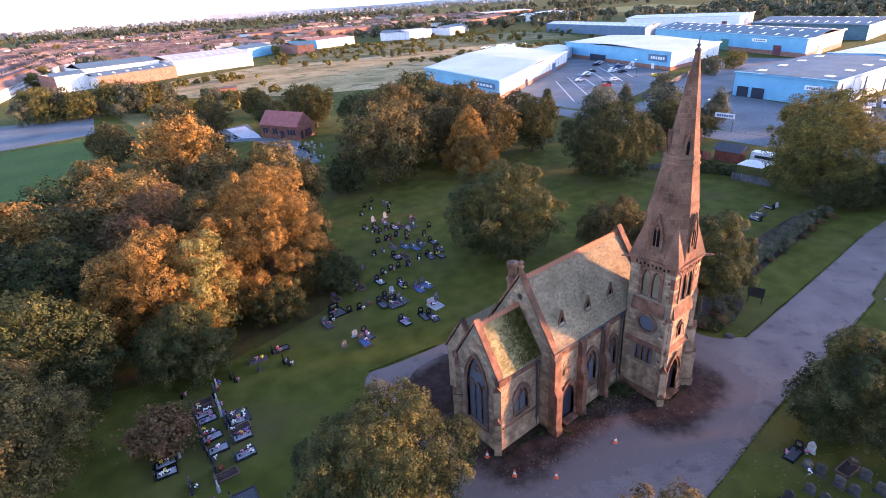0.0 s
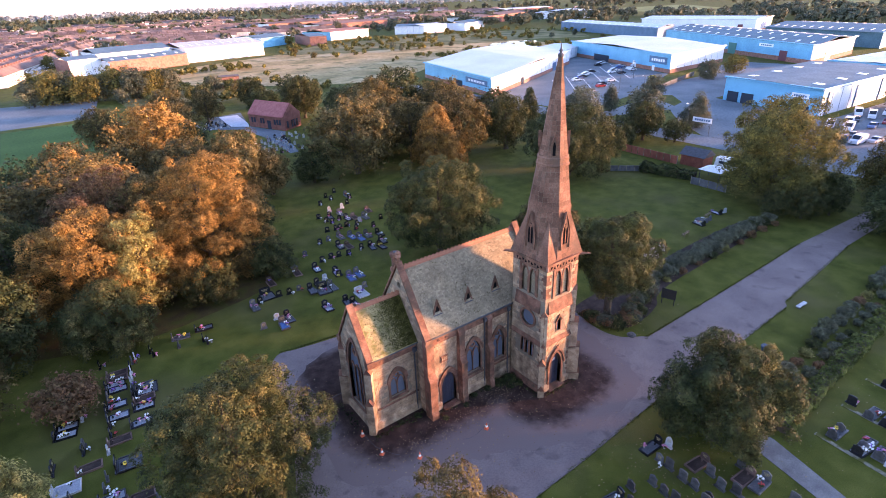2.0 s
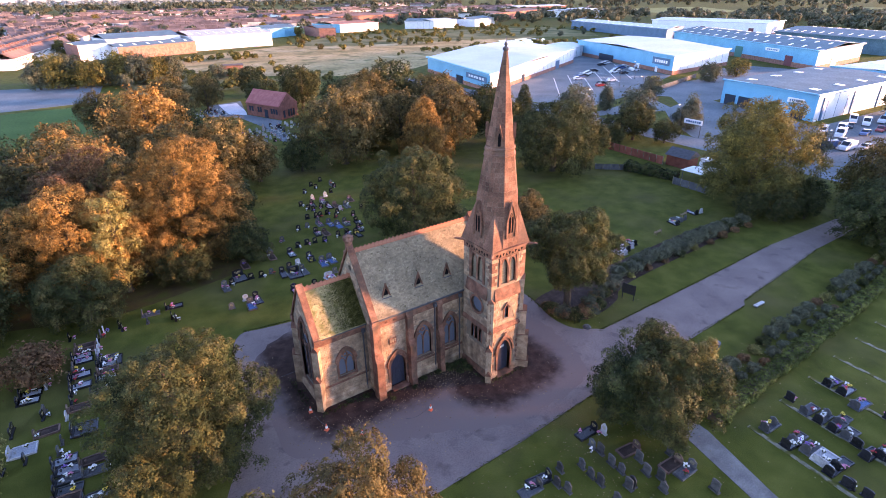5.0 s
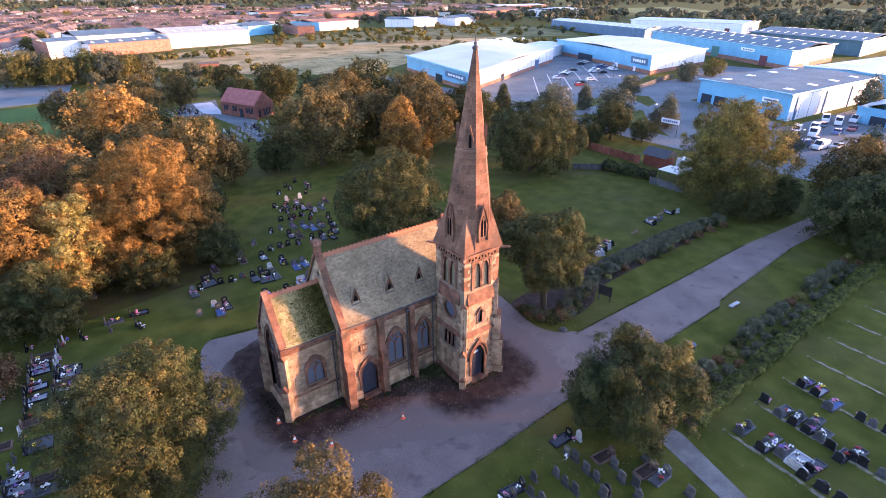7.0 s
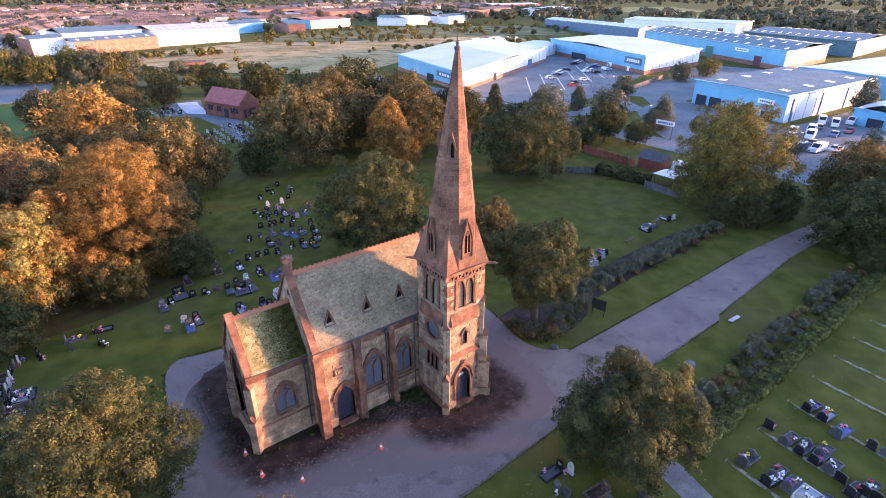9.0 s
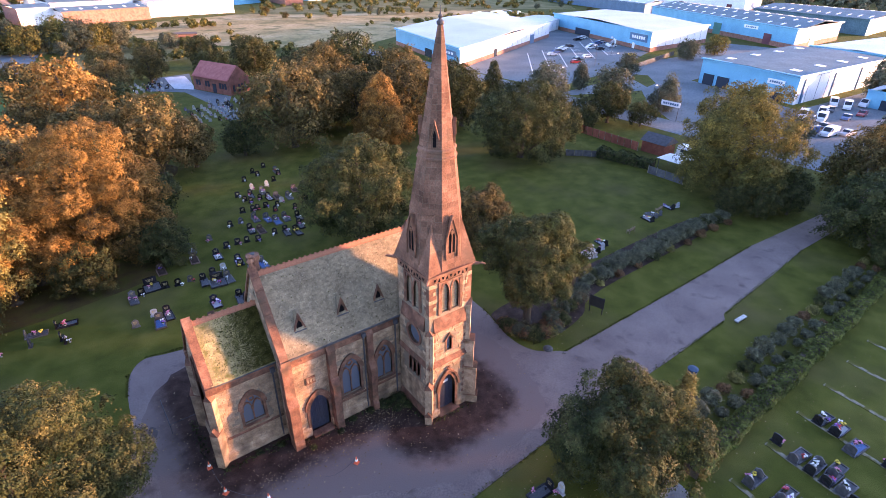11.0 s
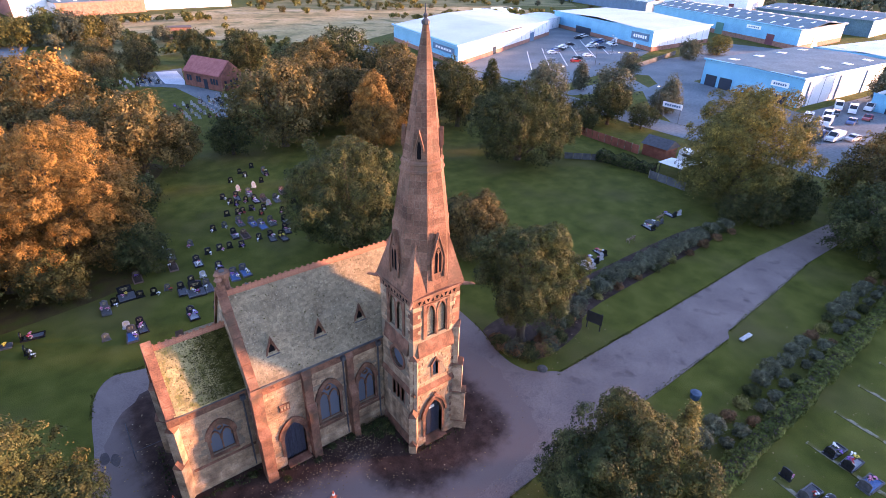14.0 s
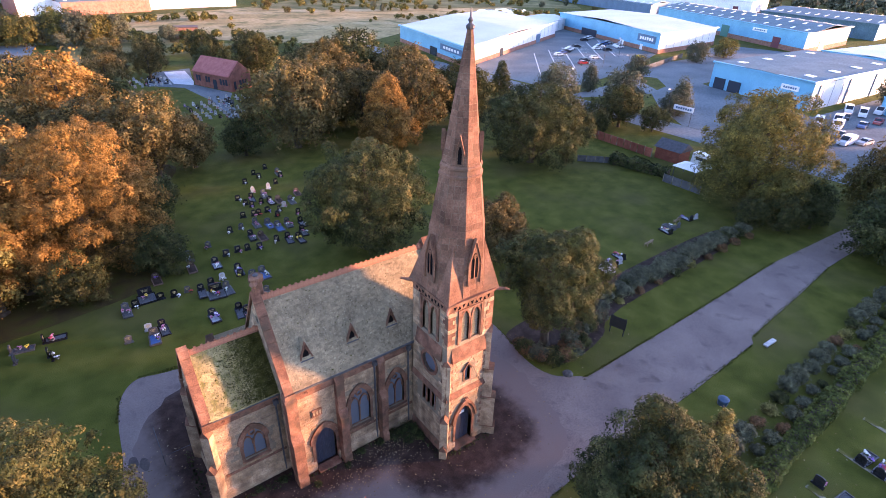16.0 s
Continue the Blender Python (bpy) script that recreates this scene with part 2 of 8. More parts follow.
# ---- ground ----
def sheet(name, pts, z, mat, label, category="ground", thick=0.25):
    b = Build()
    b.extrude([(x, y, z) for x, y in pts], (0, 0, -thick))
    return tagged(part(name, b, mat), label, category, kind="structure")


def smooth(pts, n=6):
    """A closed outline rounded through its points."""
    out, k = [], len(pts)
    for i in range(k):
        p0, p1, p2, p3 = (np.array(pts[(i + j) % k], float) for j in (-1, 0, 1, 2))
        for s in range(n):
            t = s / n
            out.append(tuple(0.5 * (2 * p1 + (p2 - p0) * t + (2 * p0 - 5 * p1 + 4 * p2 - p3) * t * t + (3 * p1 - p0 - 3 * p2 + p3) * t ** 3)))
    return out


gb = Build()
ring_r = [0, 150, 400, 900, 1800, 3000, 4600]
for r0, r1 in zip(ring_r, ring_r[1:]):
    for i in range(32):
        a0, a1 = 2 * math.pi * i / 32, 2 * math.pi * (i + 1) / 32
        q = [(r0 * math.cos(a0), r0 * math.sin(a0), 0), (r1 * math.cos(a0), r1 * math.sin(a0), 0), (r1 * math.cos(a1), r1 * math.sin(a1), 0), (r0 * math.cos(a1), r0 * math.sin(a1), 0)]
        gb.ngon(q[1:] if r0 == 0 else q) if r0 else gb.ngon([(0, 0, 0)] + q[1:3])
gm = gb.mesh("ground", GRASS)
bmg = bmesh.new()
bmg.from_mesh(gm)
bmesh.ops.remove_doubles(bmg, verts=bmg.verts, dist=0.01)
bmg.to_mesh(gm)
bmg.free()
tagged(new("ground", gm), "wide mown cemetery grass reaching out to the horizon", "grass", kind="structure")

sheet("road", [(-70, -8.2), (-11, -8.5), (-3, -8.4), (7, -7.9), (24, -8.2), (36.3, -8.0), (37.3, -7.3), (50, -6.7), (62, -5.9), (79, -6.4), (101, -8), (101, -2.5), (78, -2.4), (57, -0.95), (37, -1.05), (21.4, -0.95), (16.7, -0.9), (0, -0.6), (-70, -0.6)], 0.035, ASPHALT, "grey worn asphalt cemetery drive beside the grass verge", "road", 0.3)
yard = smooth([(-26, -1.2), (-24.3, 5), (-21.6, 12.5), (-20.9, 18.7), (-20.2, 22), (-18.6, 23.9), (-16, 23.4), (-10, 22.6), (6, 21.5), (14.5, 18), (15.2, 10.4), (14, 4.4), (14.6, 1.2), (16.9, -1.2), (8, -1.4), (-10, -1.4)], 5)
sheet("pavement", yard, 0.030, ASPHALT, "grey asphalt yard round the chapel", "pavement", 0.3)


WOOD_FLOOR = surf("grass_and_leaf_litter", [(0.050, 0.034, 0.016), (0.066, 0.050, 0.016), (0.060, 0.062, 0.012)], 0.5, 0.95, 0.8, 20, spec=0.1)
wood_floor = smooth([(-60, 48), (-44, 42), (-36, 39), (-30, 37.5), (-22, 38.5), (-14.5, 40.4), (-10.8, 45), (-10.2, 54), (-10, 64), (-6, 72), (-2, 84), (-20, 92), (-60, 90), (-66, 60)], 5)
sheet("ground_wood", wood_floor, 0.014, WOOD_FLOOR, "dark leaf litter under the cemetery trees", "leaf litter", 0.1)


# ---- trees ----
def leaf_cloud(rng, lobes, count, size, squash=0.8, inner=0.2):
    """Leaves in sprays laid over the outsides of a crown's lobes, with gaps between the sprays."""
    count, size = int(count * 1.4), size * 0.85
    c, r = np.array([l[:3] for l in lobes]), np.array([l[3] for l in lobes])
    per = 34
    spray = max(0.23, size * 1.7)
    want = count // per + 1
    which = rng.choice(len(lobes), want * 3, p=r ** 2 / (r ** 2).sum())
    d = rng.normal(size=(len(which), 3))
    d[:, 2] = d[:, 2] * 0.9 + 0.22
    d /= np.linalg.norm(d, axis=1)[:, None]
    depth = 1 - np.abs(rng.normal(0, 0.19, len(which))) + rng.normal(0, 0.05, len(which))
    p = c[which] + d * (r[which] * depth)[:, None] * (1, 1, squash)
    keep = np.ones(len(p), bool)
    for k in range(min(len(lobes), 60)):
        inside = (np.linalg.norm((p - c[k]) / (1, 1, squash), axis=1) < r[k] * 0.8) & (which != k)
        keep &= ~inside | (rng.random(len(p)) < inner)
    p, d = p[keep][:want], d[keep][:want]
    # each spray: a shallow dome of leaves that hangs a little at its rim
    dome = d + (0, 0, 0.55) + rng.normal(0, 0.25, d.shape)
    dome /= np.linalg.norm(dome, axis=1)[:, None]
    e = np.cross(dome, rng.normal(size=dome.shape))
    e /= np.linalg.norm(e, axis=1)[:, None]
    f = np.cross(dome, e)
    reach = spray * rng.uniform(0.7, 1.5, len(p))
    p, dome, e, f, reach = (np.repeat(v, per, axis=0) for v in (p, dome, e, f, reach))
    u, v = rng.normal(0, 1, len(p)), rng.normal(0, 1, len(p))
    sag = 0.30 * (u * u + v * v) - 0.25 + rng.normal(0, 0.28, len(p))
    q = p + (e * u[:, None] + f * v[:, None] - dome * sag[:, None]) * reach[:, None]
    n = dome + (e * u[:, None] + f * v[:, None]) * 0.4 + rng.normal(0, 0.28, dome.shape)
    n /= np.linalg.norm(n, axis=1)[:, None]
    a = np.cross(n, rng.normal(size=n.shape))
    a /= np.linalg.norm(a, axis=1)[:, None]
    b = np.cross(n, a)
    s = size * rng.uniform(0.6, 1.4, len(q))[:, None]
    vs = np.stack([q - a * s * 0.58, q + a * s * 0.34 - b * s * 0.5, q + a * s * 0.40 + b * s * 0.46], 1).reshape(-1, 3)
    return vs, np.arange(len(vs)).reshape(-1, 3)


def crown_lobes(rng, h, r, base, form):
    """Lobes of a crown: round, tall (pointed) or spread."""
    lobes, zc, hz = [], (h + base) / 2, (h - base) / 2
    ph = rng.uniform(0, 6.28, 4)
    lobes.append((0, 0, zc, 0.55 * min(r, hz)))
    stems, grow_out = [(0.0, 0.0, 1.0)], 1.0
    if form != "tall":
        stems = [(0.17 * r * math.cos(ph[3] + 1.57 * k), 0.17 * r * math.sin(ph[3] + 1.57 * k), (1.0, 0.89, 0.96, 0.85)[k]) for k in range(4)]
        grow_out = 0.88
    for n, lo, hi, reach in ((18, 0.30, 0.40, 0.93), (40, 0.18, 0.26, 1.02), (56, 0.08, 0.15, 1.08)):
        for i in range(n):
            t = (i + 0.5) / n
            z = -1 + 2 * t
            wide = math.sqrt(max(0.0, 1 - z * z)) if form != "tall" else (1 - t) ** 0.6 * min(1, 5 * t + 0.45)
            if form == "dome":
                wide = math.sqrt(max(0.0, 1 - max(0.0, (t - 0.34) / 0.66) ** 2.0)) * (0.88 + 0.35 * min(t, 0.34))
            if z < 0 and form in ("round", "spread"):
                wide = max(wide, 0.72 + 0.28 * (1 + z)) if form == "spread" else max(wide, 0.55 + 0.45 * (1 + z))
            a = i * 2.399963 + rng.uniform(-0.6, 0.6) + n
            lr = r * rng.uniform(lo, hi)
            uneven = 1 + 0.08 * math.sin(2 * a + ph[0] + 1.4 * z) + 0.08 * math.sin(3 * a + ph[1] - 2.5 * z) + 0.06 * math.sin(5 * a + ph[2] + 4 * z)
            rad = max(0.0, wide * r * reach * uneven - lr * 0.8) * rng.uniform(0.9, 1.07)
            rad = min(rad, max(0.0, 1.08 * wide * r - lr * 0.6))
            ox, oy, top = stems[i % len(stems)]
            zz = zc + z * (hz - lr * 0.75) * rng.uniform(0.9, 1.04)
            zz = base + (zz - base) * top if z > 0 else base + (zz - base) * (0.5 + 0.5 * top)
            lobes.append((ox + rad * grow_out * math.cos(a), oy + rad * grow_out * math.sin(a), max(zz, lr * 0.7), lr))
    return lobes


def tree_parts(seed, h, r, base, form, count, leaf):
    """Trunk with limbs, and crown, as two meshes (bark and leaves), of unit placing."""
    rng = np.random.default_rng(seed)
    lobes = crown_lobes(rng, h, r, base, form)
    vs, fs = leaf_cloud(rng, lobes, count, leaf)
    b = Build()
    tr = 0.028 * h + 0.08
    bend = rng.uniform(-0.25, 0.25, 2)
    mid = (bend[0], bend[1], base + (h - base) * 0.3)
    b.tube((0, 0, -0.1), (0, 0, 0.35), tr * 1.6, tr * 1.05, 9, False)
    b.tube((0, 0, 0.35), mid, tr * 1.05, tr * 0.7, 9, False)
    b.tube(mid, (bend[0] * 2, bend[1] * 2, h * 0.86), tr * 0.7, tr * 0.12, 7)
    for k in range(1, 16):
        x, y, z, lr = lobes[k]
        f = rng.uniform(0.25, 0.8)
        s = (bend[0], bend[1], max(base * 0.75, z - math.hypot(x, y) * 0.8 - 0.5))
        b.tube(s, (x, y, z), tr * 0.3, tr * 0.06, 5, False)
    return vs, fs, b


def plant(x, y, h, r, mat, form="round", seed=1, base=None, count=6000, leaf=0.42, label="", name="tree", group="cemetery trees", category="tree", rz=0.0):
    base = h * 0.16 if base is None else base
    vs, fs, b = tree_parts(seed, h, r, base, form, count, leaf)
    t = thing(name, label, category, group, m=pose(x, y, 0, 0, 0, rz))
    part("trunk", b, BARK, t)
    part("crown", raw_mesh("crown", vs, fs, mat), mat, t)
    return t


# near trees: place, height, crown radius, leaves, form
OL, GR, OR, BR, YE = LEAF_OLIVE, LEAF_GREEN, LEAF_ORANGE, LEAF_BROWN, LEAF_YELLOW
NEAR = [
    (-27.8, 5.9, 13.5, 6.9, OL, "dome", 11, 76000, 0.150, 0.5, "broad olive-green tree with gold sunlit top on the grass"),
    (-20.9, -12.9, 14.2, 5.2, BR, "dome", 12, 44000, 0.16, 0.8, "olive-green tree turning brown beside the drive"),
    (-28.0, -13.8, 15.2, 4.3, OL, "round", 28, 30000, 0.19, 0.8, "dense green tree beside the drive"),
    (8.0, -13.8, 11.0, 5.4, GR, "spread", 13, 60000, 0.165, 0.5, "spreading green tree with golden sunlit side by the path"),
    (17.4, 5.2, 14.0, 5.8, GR, "round", 14, 60000, 0.16, 3.5, "olive-green tree rising from a shrub bed beside the drive"),
    (24.8, 22.6, 9.4, 5.2, BR, "round", 15, 26000, 0.22, 0.5, "russet-brown tree behind the chapel tower"),
    (12.8, 34.2, 16.4, 8.5, OL, "round", 16, 60000, 0.21, 0.5, "large dark green tree behind the chapel on the lawn"),
    (72.5, 11.0, 20.9, 10.0, LEAF_GOLD, "spread", 17, 64000, 0.25, 0.4, "huge olive-gold tree at the end of the lawn"),
    (71.5, -11.5, 11.8, 8.2, GR, "spread", 18, 32000, 0.28, 0.4, "dark green tree beside the end of the drive"),
    (-18.6, 49.2, 20.4, 9.3, OR, "dome", 19, 100000, 0.175, 0.2, "great orange autumn tree at the edge of the graves"),
    (-29.8, 56.5, 19.0, 7.4, LEAF_RUSSET, "dome", 30, 36000, 0.24, 0.5, "tall red-brown autumn tree in the cemetery wood"),
    (-33.5, 47.0, 16.4, 7.6, OR, "dome", 20, 56000, 0.20, 0.2, "broad orange-brown autumn tree among the cemetery trees"),
    (-28.4, 43.6, 15.2, 3.6, YE, "round", 21, 14000, 0.23, 0.6, "pale yellow-leaved tree in front of the orange trees"),
    (-33.6, 38.2, 9.6, 4.9, OL, "dome", 22, 30000, 0.19, 0.2, "low olive-green tree with drooping branches"),
    (-38.9, 27.5, 4.6, 2.8, LEAF_RUSSET, "round", 24, 3000, 0.32, 0.4, "small pinkish-brown tree among the old graves"),
    (-45.0, 10.5, 11.0, 4.8, YE, "round", 25, 26000, 0.19, 0.6, "yellow-green tree among the old graves"),
    (-49.0, 31.0, 13.0, 6.0, BR, "dome", 29, 26000, 0.23, 0.4, "brown-leaved tree at the edge of the cemetery"),
    (-46.0, 42.0, 15.0, 6.6, GR, "dome", 26, 26000, 0.25, 0.4, "dark green tree in the thick cemetery wood"),
    (-42.0, 54.0, 15.0, 8.0, GR, "dome", 27, 26000, 0.27, 0.4, "dark green tree in the thick cemetery wood"),
    (-25.0, 53.5, 17.5, 6.4, BR, "dome", 36, 30000, 0.24, 0.3, "brown autumn tree between the orange trees"),
    (-25.6, 47.0, 15.8, 5.4, OR, "dome", 39, 34000, 0.2, 0.2, "orange-brown autumn tree in the thick of the wood"),
    (-11.6, 43.8, 6.6, 3.4, OL, "dome", 37, 12000, 0.2, 0.2, "low olive-green tree under the great orange tree"),
    (-21.0, 41.8, 7.0, 3.6, OL, "dome", 38, 12000, 0.2, 0.2, "low olive-green tree under the great orange tree"),
    (17.6, -13.4, 5.8, 1.15, YE, "tall", 33, 3000, 0.17, 0.7, "slender pale young tree beside the shrub border"),
    (57.8, 47.5, 16.8, 11.0, GR, "spread", 34, 56000, 0.25, 0.4, "very broad dark green tree at the edge of the lawn"),
    (38.2, 70.5, 15.8, 7.4, OR, "tall", 31, 30000, 0.25, 0.5, "pointed orange autumn tree beyond the lawn"),
]
for x, y, h, r, mt, form, seed, cnt, lf, lowest, lab in NEAR:
    plant(x, y, h, r, mt, form, seed, lowest, cnt, lf, lab)

# the belt of trees round the lawn, built once in four shapes and copied
protos = {}
for k, (form, h, r) in enumerate((("round", 14, 6.4), ("spread", 13, 7.0), ("tall", 15, 5.2))):
    for mt, nm in ((GR, "dark green"), (OL, "olive-green"), (OR, "orange autumn"), (BR, "brown autumn")):
        protos[form, nm] = (form, h, r, mt, 40 + k)
made_tree = {}


def belt_tree(x, y, h, form, nm, rz, far=False):
    key = (form, nm, far)
    f, h0, r0, mt, seed = protos[form, nm]
    s = h * 1.12 / h0
    if key not in made_tree:
        # distant crowns swap to other leaf colours, the greens paled to stand for haze
        far_leaves = {GR: LEAF_FAR_HAZED, OL: LEAF_FAR_HAZED, BR: LEAF_GOLD, OR: LEAF_BROWN}
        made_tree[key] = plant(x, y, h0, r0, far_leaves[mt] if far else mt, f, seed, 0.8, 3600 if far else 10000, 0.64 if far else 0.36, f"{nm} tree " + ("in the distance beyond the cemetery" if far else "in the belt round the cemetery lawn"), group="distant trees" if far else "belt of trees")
        ob = made_tree[key]
    else:
        ob = copy_thing(made_tree[key], Matrix())
    ob.matrix_basis = pose(x, y, 0, 0, 0, rz) @ Matrix.Diagonal((s, s, s, 1))
    return ob


BELT = [
    (-5, 77.8, 14.8, "r", "b"), (-13, 85, 13, "s", "b"), (1.6, 80, 9.6, "r", "b"), (11.8, 81.5, 7.6, "s", "g"), (22.5, 81, 17.0, "s", "b"), (31.5, 88, 16, "r", "b"), (48.5, 75, 16.3, "r", "b"), (40, 84, 14.5, "r", "b"), (62.5, 73, 13.6, "r", "o"),
    (50, 106, 19, "r", "o"), (40, 101, 17.5, "r", "b"), (59, 95, 16, "r", "b"), (70, 86, 13, "r", "g"), (30, 99, 14, "r", "g"), (90, 92, 9.6, "t", "g"), (41, 114, 14, "s", "b"),
]
BELT += [
    (-15.5, 100, 18.6, "r", "a"), (-8, 112, 12, "s", "g"), (-22, 92, 13, "r", "b"), (-32, 96, 14, "r", "b"), (-40, 84, 14, "s", "g"), (-12, 138, 11.5, "r", "a"), (-22, 150, 12, "r", "b"), (-2, 150, 11, "s", "b"),
    (-30, 70, 16, "r", "b"), (-17, 62, 13, "r", "g"), (-38, 66, 15, "r", "b"), (-47, 70, 16, "r", "a"), (-52, 58, 15, "s", "g"), (-10.5, 57, 9, "r", "g"), (-31, 80, 14.5, "s", "a"), (-13, 74, 11, "s", "b"),
]
BELT += [
    (62, 106, 14, "s", "o"), (-60, 66, 15, "r", "b"), (-58, 82, 14, "s", "b"),
    (47, 122, 13, "r", "g"), (46, 132, 12, "s", "g"), (54, 126, 14, "r", "o"), (40, 152, 14, "r", "o"), (30, 165, 10, "s", "o"), (12, 170, 11, "r", "b"), (2, 180, 11, "s", "b"), (18, 195, 10, "r", "o"), (34, 190, 11, "r", "o"), (48, 180, 11, "s", "o"),
    (84, 52, 6, "r", "g"), (89, 57, 7, "s", "o"), (95, 54, 10, "r", "o"), (99, 47, 6, "s", "g"),
]
# the last three are guessed trees, added to keep sun streaks off the lawn
BELT += [(78, 3, 6, "r", "g"), (68, 3.5, 5.5, "s", "o"), (65, 7, 4.5, "s", "o"), (73, 1, 5.0, "r", "g"), (80, 18, 8, "r", "o"), (66, -15, 5, "s", "g"), (86, -10, 9, "r", "g"), (93, -3, 12, "r", "b"), (95, -12, 12, "s", "b"), (95, -21, 12, "r", "g")]
BELT += [(-36 + 6.5 * k, 262 - 2 * k + (k % 3) * 3, 11 + (k * 7 % 4), "rs"[k % 2], "ob"[k % 2]) for k in range(9)]
FORM, HUE = {"r": "round", "s": "spread", "t": "tall"}, {"b": "brown autumn", "o": "olive-green", "g": "dark green", "a": "orange autumn"}
for i, (x, y, h, f, c) in enumerate(BELT):
    belt_tree(x, y, h, FORM[f], HUE[c], i * 77 % 360, y > 230)

# unseen row of trees towards the sun, added to shade the lawns, low before the tower
for k in range(16):
    s_, l_ = 149 + 4 * math.sin(k * 1.7), -40 + 7.0 * k
    belt_tree(s_ * 0.872 + l_ * 0.484, -s_ * 0.484 + l_ * 0.872, (11.7 if abs(l_ - 1) < 4 else 13.3) + 0.4 * math.sin(k * 2.3), ("round", "spread")[k % 2], ("olive-green", "brown autumn", "dark green")[k % 3], k * 47 % 360, True)


# ---- chapel ----
church = thing("church", "sandstone cemetery chapel with slate roofs and a tall red spire", "church")


def arch(cx, z0, w, zs, za, n=7):
    """Outline of a pointed opening, sill first."""
    h = w / 2
    rise = za - zs
    left = [(cx - h + h * (i / n) ** 1.7, zs + rise * (1 - (1 - i / n) ** 1.35)) for i in range(n + 1)]
    right = [(2 * cx - x, z) for x, z in reversed(left[:-1])]
    return [(cx - h, z0)] + left + right + [(cx + h, z0)]


def south(y):
    return lambda u, v, d: (u, y + d, v)


def east(x):
    return lambda u, v, d: (x + d, u, v)


def holed(outer, holes, place, thick, d0=0.0):
    """A wall of some thickness with openings right through it."""
    b = Build()
    bm = bmesh.new()
    loops = []
    for loop in [outer] + holes:
        vs = [bm.verts.new((p[0], p[1], 0)) for p in loop]
        loops.append(vs)
        for i in range(len(vs)):
            bm.edges.new((vs[i], vs[(i + 1) % len(vs)]))
    bm.verts.index_update()
    bmesh.ops.triangle_fill(bm, edges=bm.edges[:], use_beauty=True)
    bm.verts.index_update()
    flat = [(v.co.x, v.co.y) for v in bm.verts]
    faces = [tuple(v.index for v in f.verts) for f in bm.faces]
    n = len(flat)
    vs = [place(x, z, d0) for x, z in flat] + [place(x, z, d0 + thick) for x, z in flat]
    fs = faces + [tuple(i + n for i in reversed(f)) for f in faces]
    for loop in loops:
        ix = [v.index for v in loop]
        fs += [(ix[i], ix[(i + 1) % len(ix)], ix[(i + 1) % len(ix)] + n, ix[i] + n) for i in range(len(ix))]
    bm.free()
    return b.add(vs, fs)


def ring(outer, inner, place, d0, d1):
    """A moulding between two outlines of as many points, from depth d0 to d1."""
    b = Build()
    n = len(outer)
    vs = [place(x, z, d) for d in (d0, d1) for loop in (outer, inner) for x, z in loop]
    fs = []
    for i in range(n - 1):
        o, p = i, i + 1
        fs += [(o, p, p + n, o + n), (o + 2 * n, o + 3 * n, p + 3 * n, p + 2 * n), (o, o + 2 * n, p + 2 * n, p), (o + n, p + n, p + 3 * n, o + 3 * n)]
    fs += [(0, n, 3 * n, 2 * n), (n - 1, 3 * n - 1, 4 * n - 1, 2 * n - 1)]
    return b.add(vs, fs)


def inside(poly, x, z):
    hit, j = False, len(poly) - 1
    for i in range(len(poly)):
        (xi, zi), (xj, zj) = poly[i], poly[j]
        if (zi > z) != (zj > z) and x < (xj - xi) * (z - zi) / (zj - zi) + xi:
            hit = not hit
        j = i
    return hit


def stonework(area, holes, place, seed, proud=0.03, hmin=0.22, hmax=0.36):
    """Rows of separate stone blocks over a wall's outline, left out at its openings; a list of blocks' corners."""
    rng = random.Random(seed)
    us, vs = [p[0] for p in area], [p[1] for p in area]
    out, v = [], min(vs)
    while v < max(vs) - 0.1:
        h = rng.uniform(hmin, hmax)
        u = min(us) - rng.uniform(0, 0.4)
        while u < max(us):
            w = rng.uniform(0.32, 0.85)
            a0, a1, b0, b1 = max(u, min(us)) + 0.012, min(u + w, max(us)) - 0.012, v + 0.01, min(v + h, max(vs)) - 0.01
            u += w
            if a1 - a0 < 0.12:
                continue
            spots = [(a0 + (a1 - a0) * i / 3, b0 + (b1 - b0) * j / 2) for i in range(4) for j in range(3)]
            if all(inside(area, *s) for s in spots) and not any(inside(hl, *s) for hl in holes for s in spots):
                p = proud * rng.uniform(0.4, 1.3)
                out.append([place(a0, b0, 0), place(a1, b0, 0), place(a1, b1, 0), place(a0, b1, 0),
                            place(a0 + 0.015, b0 + 0.015, -p), place(a1 - 0.015, b0 + 0.015, -p), place(a1 - 0.015, b1 - 0.015, -p), place(a0 + 0.015, b1 - 0.015, -p)])
        v += h
    return out


BLOCK = [(4, 5, 6, 7), (0, 1, 5, 4), (1, 2, 6, 5), (2, 3, 7, 6), (3, 0, 4, 7)]


def stones(blocks, parent, mat=None, label=""):
    b = Build()
    for q in blocks:
        b.add(q, BLOCK)
    return tagged(part("stonework", b, mat or SAND, parent, label), kind="stuff")


def stone_pieces(blocks, parent, mat):
    for q in blocks:
        part("stone", Build().add(q, BLOCK), mat, parent)


def grow(loop, cx, k):
    """An outline widened by k metres round its opening, foot kept level."""
    zs = [z for _, z in loop]
    top, low = max(zs), min(zs)
    half = max(x for x, _ in loop) - cx
    return [(cx + (x - cx) * (half + k) / half, low + (z - low) * (top - low + k * 1.5) / (top - low)) for x, z in loop]


